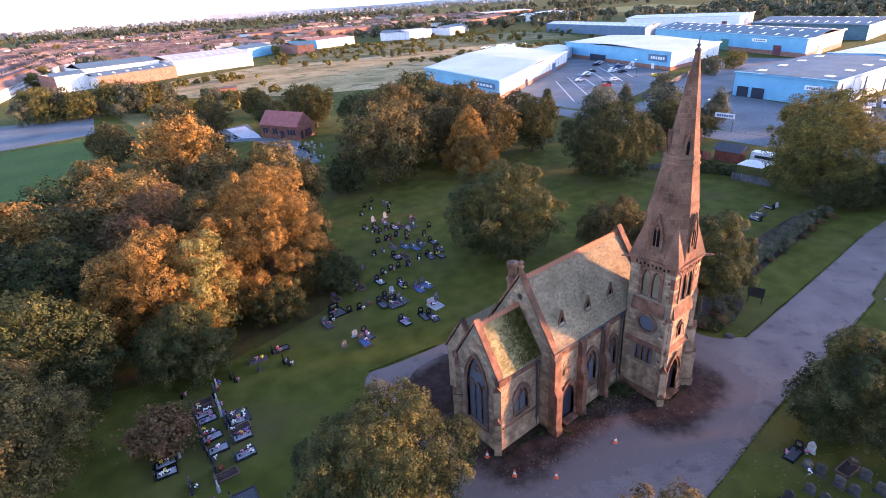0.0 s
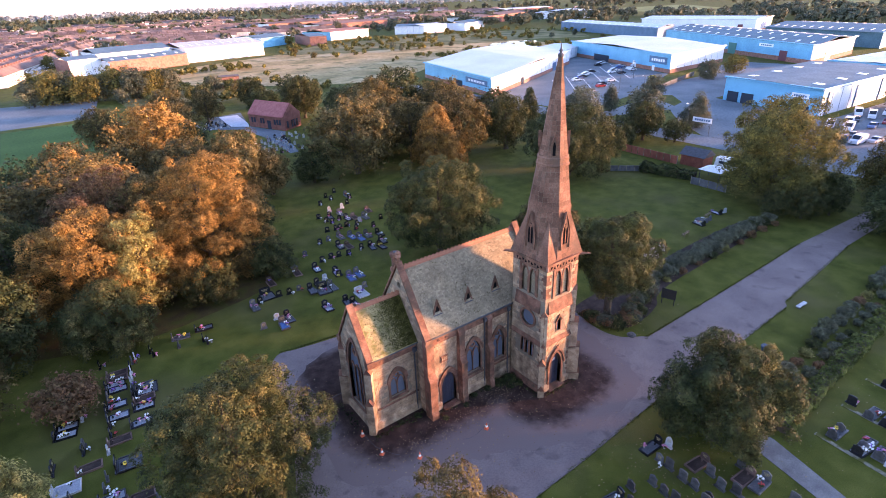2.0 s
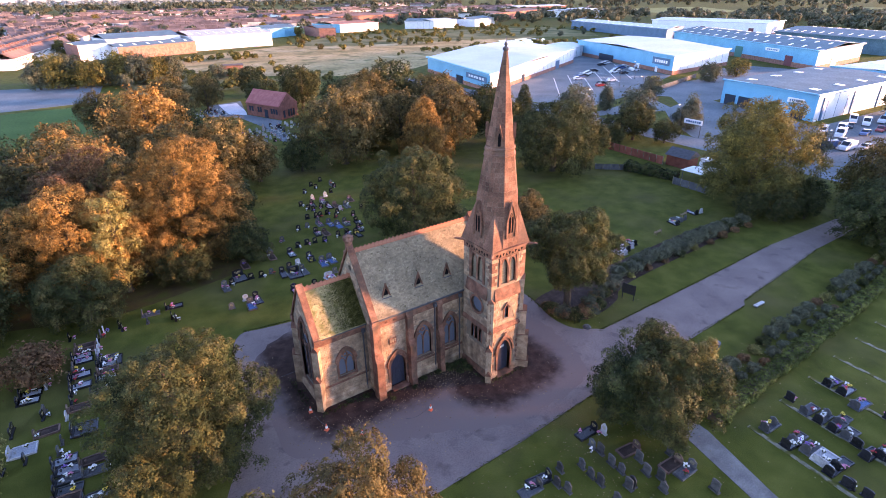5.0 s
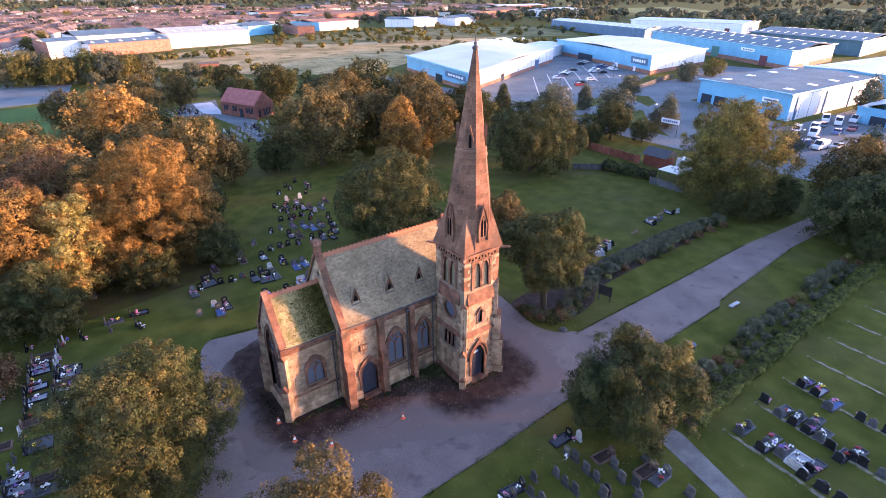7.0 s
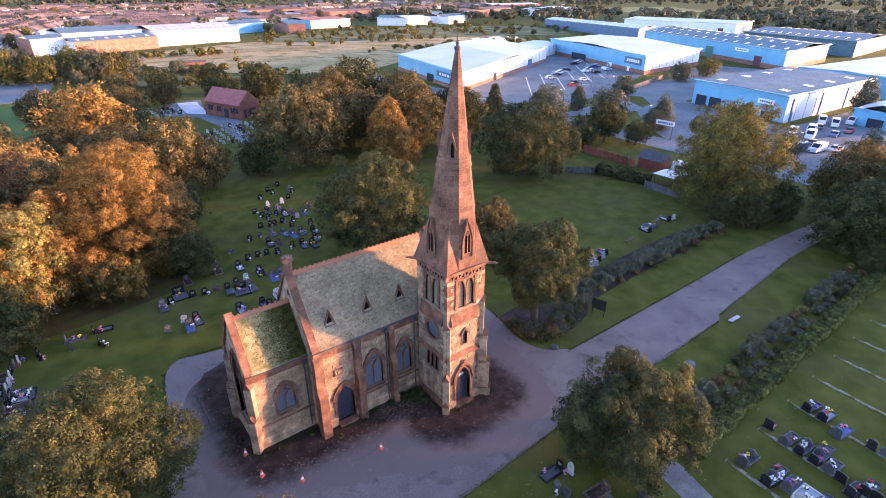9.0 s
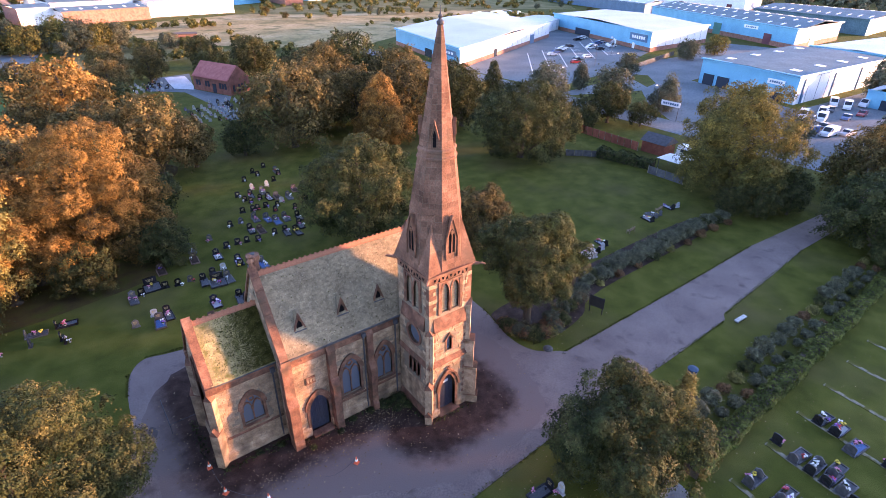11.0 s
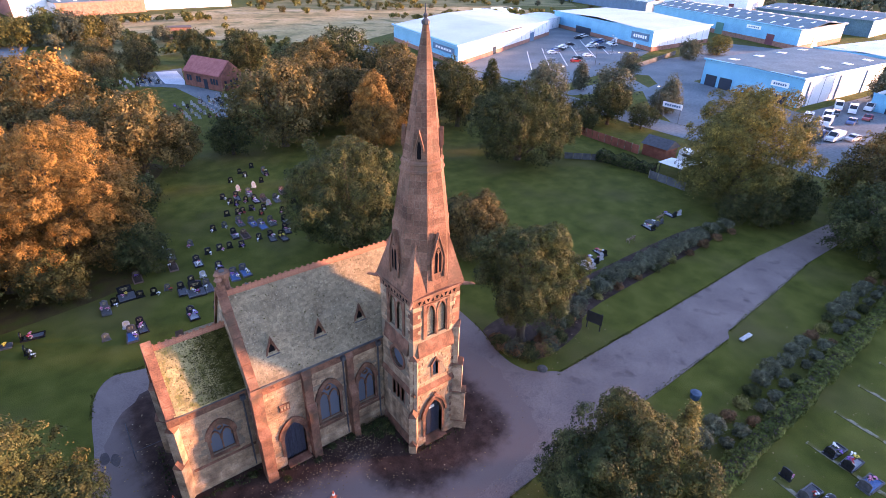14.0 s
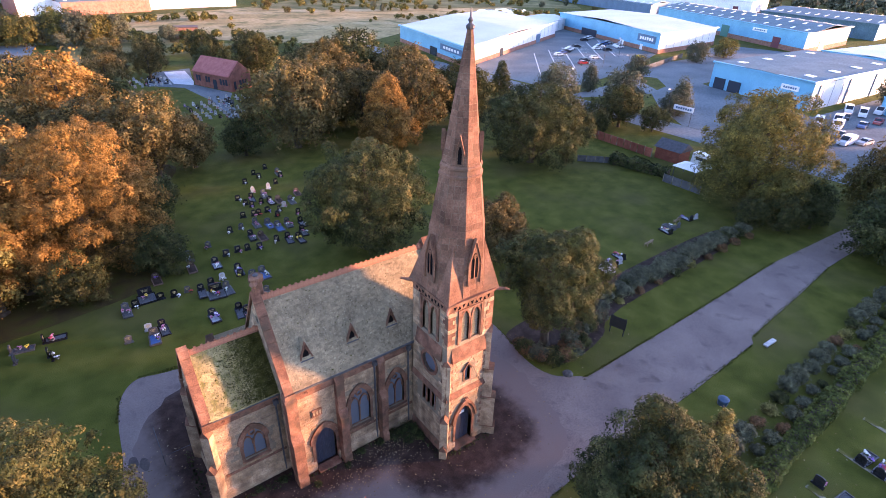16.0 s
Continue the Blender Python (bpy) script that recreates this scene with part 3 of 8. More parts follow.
def pointed_window(parent, place, cx, z0, w, zs, za, lights=2, label="pointed window with red stone tracery and blue-grey leaded glass", sub="window"):
    """A window in its opening: surround, glass, mullions, small heads and sill."""
    o = arch(cx, z0, w, zs, za)
    win = part(sub, ring(grow(o, cx, 0.22), o, place, -0.07, 0.22), RED, parent, label)
    hood = ring(grow(o, cx, 0.34)[1:-1], grow(o, cx, 0.23)[1:-1], place, -0.13, 0.02)
    part("hood_mould", hood, RED, win)
    gl = Build().ngon([place(x, z, 0.24) for x, z in o])
    gl.ngon([place(x, z, 0.27) for x, z in reversed(o)])
    part("pane", gl, GLASS, win)
    b = Build()
    for k in range(1, lights):
        x = cx - w / 2 + w * k / lights
        b.extrude([place(x - 0.05, z0, 0.1), place(x + 0.05, z0, 0.1), place(x + 0.05, zs + 0.1, 0.1), place(x - 0.05, zs + 0.1, 0.1)], np.subtract(place(0, 0, 0.12), place(0, 0, 0)))
    part("mullion", b, RED, win)
    lw = w / lights
    for k in range(lights):
        x = cx - w / 2 + lw * (k + 0.5)
        s = arch(x, zs - 0.3, lw - 0.04, zs - 0.05, zs + lw * 0.75, 5)
        i = arch(x, zs - 0.3, lw - 0.2, zs - 0.07, zs + lw * 0.6, 5)
        part("tracery", ring(s, i, place, 0.1, 0.22), RED, win)
    if lights > 1:
        c, r = (cx, zs + (za - zs) * 0.62), w * 0.17
        cir = [(c[0] + r * math.cos(a), c[1] + r * math.sin(a)) for a in [2 * math.pi * k / 14 for k in range(15)]]
        cin = [(c[0] + (x - c[0]) * 0.6, c[1] + (z - c[1]) * 0.6) for x, z in cir]
        part("tracery", ring(cir, cin, place, 0.1, 0.22), RED, win)
    sb = Build().extrude([place(cx - w / 2 - 0.25, z0 - 0.2, 0.2), place(cx - w / 2 - 0.25, z0 - 0.2, -0.16), place(cx - w / 2 - 0.25, z0 - 0.08, -0.16), place(cx - w / 2 - 0.25, z0 + 0.02, 0.2)], np.subtract(place(w + 0.5, 0, 0), place(0, 0, 0)))
    part("sill", sb, RED, win)
    return win


def buttress(parent, place, u0, u1, ground_out, top_out, z_mid, z_top, cap=0.55, name="buttress"):
    """Stepped buttress with sloped weatherings; it stands out from a wall."""
    prof = [(0.05, 0), (-ground_out - 0.12, 0), (-ground_out - 0.12, 0.75), (-ground_out, 0.95), (-ground_out, z_mid), (-top_out, z_mid + (ground_out - top_out) * 1.5), (-top_out, z_top - cap), (0.05, z_top)]
    b = Build().extrude([place(u0, z, d) for d, z in prof], np.subtract(place(u1, 0, 0), place(u0, 0, 0)))
    ob = part(name, b, RED, parent)
    for d0, za, d1, zb in ((-ground_out - 0.05, z_mid - 0.03, -top_out + 0.02, z_mid + (ground_out - top_out) * 1.5 + 0.08), (-top_out - 0.05, z_top - cap - 0.03, 0.02, z_top + 0.05)):
        c = Build().extrude([place(u0 - 0.04, za, d0), place(u0 - 0.04, zb, d1), place(u0 - 0.04, zb + 0.09, d1), place(u0 - 0.04, za + 0.09, d0)], np.subtract(place(u1 + 0.08, 0, 0), place(u0, 0, 0)))
        part("weathering", c, RED, ob)
    return ob


def diagonal_buttress(parent, x, y, ax, ay, stages, width, mat=None):
    """Buttress set across a corner, pointing along (ax, ay): stages of (reach, z0, z1), each with a gabled top."""
    d = Vector((ax, ay)).normalized()
    s = Vector((-d.y, d.x)) * width / 2
    b, caps = Build(), []
    for reach, z0, z1 in stages:
        e = Vector((x, y)) + d * reach
        i = Vector((x, y)) - d * 0.5
        b.extrude([(*(e + s), z0), (*(e - s), z0), (*(i - s), z0), (*(i + s), z0)], (0, 0, z1 - z0))
        top = z1 + width * 0.9
        o = e + d * 0.04
        caps.append(Build().add([(*(o + s * 1.12), z1), (*(o - s * 1.12), z1), (*o, top), (*(i + s * 1.12), z1), (*(i - s * 1.12), z1), (*i, top + 0.1)], [(0, 1, 2), (1, 4, 5, 2), (0, 2, 5, 3), (3, 5, 4), (0, 3, 4, 1)]))
    ob = part("buttress", b, mat or RED, parent)
    for g in caps:
        part("gablet", g, RED, ob)
    return ob


def slates(parent, x0, x1, ya, za, yb, zb, seed, mat, course=0.27, wide=0.34, label=""):
    """Slate courses on a roof slope from the eave (ya, za) to the ridge (yb, zb)."""
    rng = random.Random(seed)
    up = Vector((0, yb - ya, zb - za))
    n = Vector((0, -(zb - za), abs(yb - ya))) if yb > ya else Vector((0, zb - za, abs(yb - ya)))
    n.normalize()
    rows = int(up.length / course)
    up.normalize()
    b = Build()
    for r in range(rows):
        x = x0 - rng.uniform(0, wide)
        while x < x1:
            w = wide * rng.uniform(0.75, 1.25)
            a0, a1 = max(x, x0) + 0.006, min(x + w, x1) - 0.006
            x += w
            if a1 - a0 < 0.05:
                continue
            p = Vector((0, ya, za)) + up * (r * course + rng.uniform(-0.012, 0.012))
            q = Vector((0, ya, za)) + up * ((r + 1) * course + 0.03)
            t = 0.05 + rng.uniform(-0.008, 0.025)
            v0, v1 = p + n * t, q + n * 0.012
            b.add([(a0, p.y, p.z), (a1, p.y, p.z), (a0, v0.y, v0.z), (a1, v0.y, v0.z), (a0, v1.y, v1.z), (a1, v1.y, v1.z)], [(0, 1, 3, 2), (2, 3, 5, 4), (0, 2, 4), (1, 5, 3)])
    return tagged(part("slate_covering", b, mat, parent, label), kind="stuff")


def coping(parent, x0, x1, pts, drop=0.32):
    """Sloped coping stones over a gable, laid along pts (y, z), with kneelers at both feet."""
    for (ya, za), (yb, zb) in zip(pts, pts[1:]):
        L = math.hypot(yb - ya, zb - za)
        k = max(1, round(L / 0.95))
        for i in range(k):
            f0, f1 = i / k + 0.004, (i + 1) / k - 0.004
            a, c = (ya + (yb - ya) * f0, za + (zb - za) * f0), (ya + (yb - ya) * f1, za + (zb - za) * f1)
            b = Build().extrude([(x0, a[0], a[1] - drop), (x0, c[0], c[1] - drop), (x0, c[0], c[1]), (x0, a[0], a[1])], (x1 - x0, 0, 0))
            part("coping_stone", b, RED, parent)


def gable(parent, name, x, thick, y0, y1, zw, apex, holes, seed, label=""):
    ym = (y0 + y1) / 2
    outer = [(y0, 0), (y1, 0), (y1, zw), (ym, apex), (y0, zw)]
    w = part(name, holed(outer, holes, east(x), thick), SAND_D, parent, label)
    return w, outer


def roof_body(parent, x0, x1, y0, y1, z0, zr, label):
    ym = (y0 + y1) / 2
    b = Build().add([(x, y, z) for x in (x0, x1) for y, z in ((y0, z0), (ym, zr), (y1, z0), (y1, z0 - 0.14), (ym, zr - 0.2), (y0, z0 - 0.14))],
                    [(0, 6, 7, 1), (1, 7, 8, 2), (5, 4, 10, 11), (4, 3, 9, 10), (0, 5, 11, 6), (2, 8, 9, 3), (0, 1, 4, 5), (1, 2, 3, 4), (6, 11, 10, 7), (7, 10, 9, 8)])
    return part("roof", b, LEAD, parent, label)


# nave: x -10.6 to 4.2, y 4.75 to 12.45
NX0, NX1, NY0, NY1, NE, NR = -10.6, 4.2, 4.75, 12.45, 8.75, 14.75
S_N = south(NY0)
door_n = arch(-8.05, 0.0, 1.75, 2.5, 4.05)
w1, w2 = (-4.85, 2.55, 1.75, 4.75, 6.35), (-1.5, 2.6, 1.55, 4.65, 6.25)
holes_n = [door_n] + [arch(*w) for w in (w1, w2)]
nave = part("nave_wall", holed([(NX0, 0), (0.2, 0), (0.2, NE), (NX0, NE)], holes_n, S_N, 0.7), SAND_D, church, "buff sandstone nave wall with red stone dressings")
bl = stonework([(NX0, 0.9), (0.2, 0.9), (0.2, 7.9), (NX0, 7.9)], [grow(h, sum(p[0] for p in h) / len(h), 0.26) for h in holes_n], S_N, 5)
near_blocks = [q for q in bl if q[0][0] < -6.8 and q[0][2] < 6.2]
stones([q for q in bl if not (q[0][0] < -6.8 and q[0][2] < 6.2)], nave)
stone_pieces(near_blocks, nave, SAND)
part("far_wall", Build().box(NX0, NX1, NY1 - 0.7, NY1, 0, NE).box(0.2, NX1, NY0 + 0.2, NY0 + 0.9, 0, NE), SAND, church)
for u0, u1 in ((NX0, -9.0), (-7.1, 0.15)):
    part("plinth", Build().extrude([S_N(u0, z, d) for d, z in ((0.02, 0), (-0.2, 0), (-0.2, 0.75), (0.02, 0.98))], (u1 - u0, 0, 0)), SAND, nave)
for w in (w1, w2):
    pointed_window(nave, S_N, *w)
# string course under the windows, eaves band with roundels, gutter
part("string_course", Build().extrude([S_N(-6.1, z, d) for d, z in ((0.02, 1.95), (-0.1, 1.95), (-0.1, 2.08), (0.02, 2.2))], (6.2, 0, 0)), RED, nave)
band = part("eaves_band", Build().extrude([S_N(NX0 - 0.1, z, d) for d, z in ((0.02, 7.85), (-0.12, 7.95), (-0.14, 8.68), (-0.26, 8.74), (-0.26, 8.86), (0.3, 8.86))], (10.8, 0, 0)), RED, nave)
for u in (-9.1, -8.2, -5.6, -4.4, -2.2, -1.2):
    b = Build()
    c = [(u + 0.14 * math.cos(a), 8.32 + 0.14 * math.sin(a)) for a in [2 * math.pi * k / 10 for k in range(11)]]
    ci = [(u + (x - u) * 0.5, 8.32 + (z - 8.32) * 0.5) for x, z in c]
    part("roundel", ring(c, ci, S_N, -0.19, -0.1), RED, band)
part("gutter", Build().extrude([S_N(NX0, z, d) for d, z in ((-0.26, 8.87), (-0.42, 8.90), (-0.42, 9.0), (-0.26, 9.0))], (10.75, 0, 0)), LEAD, nave)
# blocked door with its hood
dn = part("door", ring(grow(door_n, -8.05, 0.26), door_n, S_N, -0.08, 0.3), RED, nave, "boarded blue-black pointed side door")
part("hood_mould", ring(grow(door_n, -8.05, 0.42)[1:-1], grow(door_n, -8.05, 0.28)[1:-1], S_N, -0.16, 0.02), RED, dn)
for k in range(5):
    x0 = -8.05 - 0.875 + 1.75 * k / 5
    t0 = max(z for x, z in door_n if abs(x - (x0 + 0.17)) < 0.32) - 0.15
    part("door_board", Build().extrude([S_N(x0 + 0.008, 0.1, 0.32), S_N(x0 + 0.342, 0.1, 0.32), S_N(x0 + 0.342, t0, 0.32), S_N(x0 + 0.008, t0, 0.32)], (0, 0.06, 0)), DOOR, dn)
part("door_back", Build().ngon([S_N(x, z, 0.40) for x, z in door_n]), DOOR, dn)
part("door_step", Build().box(-9.0, -7.1, 4.1, 4.8, 0, 0.22), RED, dn)
# carved panel over the door
pn = part("carved_panel", Build().extrude([S_N(-8.9, 5.55, -0.1), S_N(-8.1, 5.55, -0.1), S_N(-8.1, 6.25, -0.1), S_N(-8.9, 6.25, -0.1)], (0, 0.12, 0)), RED, nave)
for u in (-8.75, -8.5, -8.25):
    part("shield", Build().extrude([S_N(u - 0.09, 6.1, -0.14), S_N(u + 0.09, 6.1, -0.14), S_N(u + 0.08, 5.85, -0.14), S_N(u, 5.7, -0.14), S_N(u - 0.08, 5.85, -0.14)], (0, 0.05, 0)), SAND, pn)
buttress(nave, S_N, -10.85, -10.05, 0.95, 0.62, 4.6, 8.9)
buttress(nave, S_N, -6.95, -6.3, 0.85, 0.5, 4.8, 8.75)
buttress(nave, S_N, -3.3, -2.75, 0.8, 0.45, 4.8, 8.75)
for x in (-3.52, -0.35):
    b = Build().tube((x, NY0 - 0.16, 0.2), (x, NY0 - 0.16, 8.2), 0.07, 0.07, 8)
    b.box(x - 0.17, x + 0.17, NY0 - 0.4, NY0 - 0.05, 8.15, 8.55)
    part("downpipe", b, LEAD, nave)

rf = roof_body(church, NX0 + 0.25, NX1 - 0.2, NY0 - 0.35, NY1 + 0.35, NE + 0.15, NR, "weathered grey slate nave roof with red ridge tiles")
slates(rf, NX0 + 0.3, NX1 - 0.25, NY0 - 0.36, NE + 0.16, 8.6, NR, 3, SLATE, 0.19, 0.24)
slates(rf, NX0 + 0.3, NX1 - 0.25, NY1 + 0.36, NE + 0.16, 8.6, NR, 4, SLATE, 0.5, 0.6)
tile = Build().extrude([(0, -0.24, -0.24), (0, 0, 0.1), (0, 0.24, -0.24), (0, 0.18, -0.26), (0, 0, 0), (0, -0.18, -0.26)], (0.44, 0, 0)).box(0.03, 0.2, -0.035, 0.035, 0.06, 0.2).mesh("ridge_tile", RIDGE)
for k in range(32):
    part("ridge_tile", tile, RIDGE, rf, m=pose(NX0 + 0.32 + k * 0.45, 8.6, NR + 0.06))
# roof vents: narrow gablets with red stone fronts and slated backs
for x in (-8.45, -4.75, -1.3):
    y, z = 6.15, 11.05
    b = Build().add([(x - 0.46, y - 0.5, z - 0.55), (x + 0.46, y - 0.5, z - 0.55), (x, y - 0.5, z + 0.85), (x, y + 0.85, z + 0.85), (x - 0.46, y + 0.1, z - 0.55), (x + 0.46, y + 0.1, z - 0.55)], [(0, 2, 3, 4), (1, 5, 3, 2), (0, 4, 5, 1)])
    v = part("roof_vent", b, SLATE, rf, "small gabled slate roof vent with a dark louvred front")
    part("front", Build().extrude([(x - 0.42, y - 0.53, z - 0.55), (x + 0.42, y - 0.53, z - 0.55), (x, y - 0.53, z + 0.78)], (0, 0.025, 0)), RED, v)
    # flat black plate painting the shade of the vent opening, no slats
    part("louvre", Build().extrude([(x - 0.24, y - 0.56, z - 0.52), (x + 0.24, y - 0.56, z - 0.52), (x + 0.19, y - 0.56, z - 0.05), (x, y - 0.56, z + 0.3), (x - 0.19, y - 0.56, z - 0.05)], (0, 0.028, 0)), VOID, v)
    rim = Build()
    for s in (-1, 1):
        rim.extrude([(x + s * 0.54, y - 0.66, z - 0.62), (x + s * 0.42, y - 0.66, z - 0.62), (x, y - 0.66, z + 0.74), (x, y - 0.66, z + 0.98)], (0, 0.2, 0))
    part("bargeboard", rim, RED, v)
    part("flashing", Build().extrude([(x - 0.5, y - 0.74, z - 0.64), (x + 0.5, y - 0.74, z - 0.64), (x + 0.5, y - 0.50, z - 0.54), (x - 0.5, y - 0.50, z - 0.54)], (0, 0, 0.03)), LEAD, v)


def moss(parent, x0, x1, ya, za, yb, zb, n, seed, spread, label):
    """Small cushions of moss lying on the slates, thicker where spread leads them."""
    g = random.Random(seed)
    up, b = Vector((0, yb - ya, zb - za)), Build()
    nn = Vector((0, -(zb - za), yb - ya)).normalized()
    ud = up.normalized()
    for _ in range(n):
        fx, fy = spread(g), g.uniform(0.02, 0.97)
        c = Vector((x0 + (x1 - x0) * fx, ya, za)) + up * fy + nn * 0.05
        r = g.uniform(0.018, 0.05) * (1.7 if g.random() < 0.08 else 1)
        rim = [c + Vector((r * g.uniform(0.6, 1.3) * math.cos(a), 0, 0)) + ud * (r * g.uniform(0.5, 1.0) * math.sin(a)) for a in [k * 1.2566 + g.uniform(-0.3, 0.3) for k in range(5)]]
        b.add([tuple(p) for p in rim] + [tuple(c + nn * g.uniform(0.03, 0.07))], [(k, (k + 1) % 5, 5) for k in range(5)])
    return tagged(part("moss", b, MOSS, parent, label), kind="stuff")


MOSS = surf("roof_moss", [(0.034, 0.034, 0.008), (0.060, 0.056, 0.014), (0.100, 0.088, 0.026)], 1.6, 1.0, 0.6, 9, island=0.35, spec=0.05)
moss(rf, NX0 + 0.4, 0.3, NY0 - 0.36, NE + 0.16, 8.6, NR, 420, 81, lambda g: g.random(), "small dark cushions of moss on the slates")
# nave east gable over the chancel, with its apex finial, and the west gable
gh = [[(8.6 + 0.32 * math.cos(2 * math.pi * k / 10), 13.0 + 0.32 * math.sin(2 * math.pi * k / 10)) for k in range(10)]]
ge, go = gable(church, "nave_gable", NX0, 0.5, NY0, NY1, NE + 0.3, NR + 0.25, gh, 7, "buff sandstone nave gable above the lower chancel roof")
stones(stonework([(NY0, 8.0), (NY1, 8.0), (NY1, NE + 0.2), (8.6, NR), (NY0, NE + 0.2)], gh, east(NX0), 8), ge)
stones(stonework([(NY0, 0.3), (6.1, 0.3), (6.1, 8.0), (NY0, 8.0)], [], east(NX0), 9), ge)
coping(ge, NX0 - 0.15, NX0 + 0.5, [(NY0 - 0.42, NE + 0.15), (8.6, NR + 0.72), (NY1 + 0.42, NE + 0.15)])
part("kneeler", Build().box(NX0 - 0.2, NX0 + 0.55, NY0 - 0.5, NY0 + 0.1, NE - 0.45, NE + 0.25), RED, ge)
part("finial", Build().lathe(NX0 + 0.15, 8.6, [(0.2, NR + 0.6), (0.14, NR + 1.0), (0.3, NR + 1.15), (0.1, NR + 1.4), (0.26, NR + 1.6), (0.05, NR + 1.8)], 8), RED, ge)
gw, _ = gable(church, "west_gable", NX1 - 0.5, 0.5, NY0, NY1, NE + 0.3, NR + 0.25, [], 7, "buff sandstone west gable of the nave")
coping(gw, NX1 - 0.55, NX1 + 0.15, [(NY0 - 0.42, NE + 0.15), (8.6, NR + 0.72), (NY1 + 0.42, NE + 0.15)])
chim = Build().lathe(-9.75, 10.3, [(0.5, 11.5), (0.5, 13.6), (0.62, 13.7), (0.62, 13.9), (0.42, 14.0), (0.40, 15.0), (0.55, 15.15), (0.55, 15.5), (0.46, 15.55)], 8)
cm = part("chimney", chim, RED, church, "octagonal red stone chimney on the nave roof")
part("flue", Build().lathe(-9.75, 10.3, [(0.2, 15.5), (0.2, 15.62)], 10), LEAD, cm)

# chancel: x -15.9 to -10.6, y 6.2 to 11.3
CX0, CY0, CY1, CE, CR = -15.9, 6.2, 11.3, 8.0, 12.25
S_C, E_C = south(CY0), east(CX0)
wc = (-12.95, 2.95, 1.65, 4.4, 5.75)
we = (8.85, 1.6, 2.5, 5.6, 8.9)
chancel = part("chancel_wall", holed([(CX0, 0), (NX0, 0), (NX0, CE), (CX0, CE)], [arch(*wc)], S_C, 0.6), SAND_D, church, "buff sandstone chancel wall with a pointed window")
stone_pieces(stonework([(CX0, 0.9), (NX0, 0.9), (NX0, 7.2), (CX0, 7.2)], [grow(arch(*wc), wc[0], 0.26)], S_C, 15), chancel, SAND)
part("plinth", Build().extrude([S_C(CX0, z, d) for d, z in ((0.02, 0), (-0.2, 0), (-0.2, 0.75), (0.02, 0.98))], (5.3, 0, 0)), SAND, chancel)
part("string_course", Build().extrude([S_C(CX0 + 0.6, z, d) for d, z in ((0.02, 2.2), (-0.1, 2.2), (-0.1, 2.33), (0.02, 2.45))], (4.6, 0, 0)), RED, chancel)
pointed_window(chancel, S_C, *wc)
cband = part("eaves_band", Build().extrude([S_C(CX0, z, d) for d, z in ((0.02, 7.15), (-0.12, 7.25), (-0.14, 7.9), (-0.26, 7.95), (-0.26, 8.06), (0.3, 8.06))], (5.2, 0, 0)), RED, chancel)
for u in (-14.6, -13.8, -13.0):
    c = [(u + 0.13 * math.cos(a), 7.58 + 0.13 * math.sin(a)) for a in [2 * math.pi * k / 10 for k in range(11)]]
    part("roundel", ring(c, [(u + (x - u) * 0.5, 7.58 + (z - 7.58) * 0.5) for x, z in c], S_C, -0.19, -0.1), RED, cband)
part("gutter", Build().extrude([S_C(CX0 + 0.4, z, d) for d, z in ((-0.26, 8.05), (-0.4, 8.08), (-0.4, 8.17), (-0.26, 8.17))], (4.85, 0, 0)), LEAD, chancel)
dp = Build().tube((-11.0, CY0 - 0.15, 0.2), (-11.0, CY0 - 0.15, 7.3), 0.07, 0.07, 8)
dp.box(-11.18, -10.82, CY0 - 0.38, CY0 - 0.04, 7.2, 7.6)
part("downpipe", dp, LEAD, chancel)
part("far_wall", Build().box(CX0 + 0.5, NX0, CY1 - 0.6, CY1, 0, CE), SAND, church)
cg, co = gable(church, "chancel_gable", CX0, 0.5, CY0, CY1, CE + 0.25, CR + 0.2, [arch(*we)], 17, "chancel end gable with a tall traceried window")
stones(stonework([(CY0, 0.9), (CY1, 0.9), (CY1, CE), (8.75, CR), (CY0, CE)], [grow(arch(*we), we[0], 0.26)], E_C, 18), cg)
pointed_window(cg, E_C, *we, lights=3)
coping(cg, CX0 - 0.16, CX0 + 0.5, [(CY0 - 0.4, CE + 0.1), (8.75, CR + 0.62), (CY1 + 0.4, CE + 0.1)])
part("kneeler", Build().box(CX0 - 0.2, CX0 + 0.55, CY0 - 0.5, CY0 + 0.1, CE - 0.45, CE + 0.2), RED, cg)
part("kneeler", Build().box(CX0 - 0.2, CX0 + 0.55, CY1 - 0.1, CY1 + 0.5, CE - 0.45, CE + 0.2), RED, cg)
part("plinth", Build().extrude([E_C(CY0, z, d) for d, z in ((0.02, 0), (-0.2, 0), (-0.2, 0.75), (0.02, 0.98))], (0, CY1 - CY0, 0)), SAND, cg)
diagonal_buttress(cg, CX0 + 0.1, CY0 + 0.1, -1, -1, [(0.75, 0, 3.6), (0.4, 3.2, 6.9)], 0.66, SAND)
diagonal_buttress(cg, CX0 + 0.1, CY1 - 0.1, -1, 1, [(0.75, 0, 3.6), (0.4, 3.2, 6.9)], 0.66, SAND)
crf = roof_body(church, CX0 + 0.3, NX0, CY0 - 0.33, CY1 + 0.33, CE + 0.12, CR, "mossy slate chancel roof with red ridge tiles")
slates(crf, CX0 + 0.35, NX0 - 0.02, CY0 - 0.34, CE + 0.13, 8.75, CR, 13, SLATE_M, 0.23, 0.27)
moss(crf, CX0 + 0.4, NX0 - 0.08, CY0 - 0.34, CE + 0.13, 8.75, CR, 11000, 82, lambda g: 1 - abs(g.gauss(0, 0.25)) % 1, "thick dark green moss on the slates beside the nave gable")
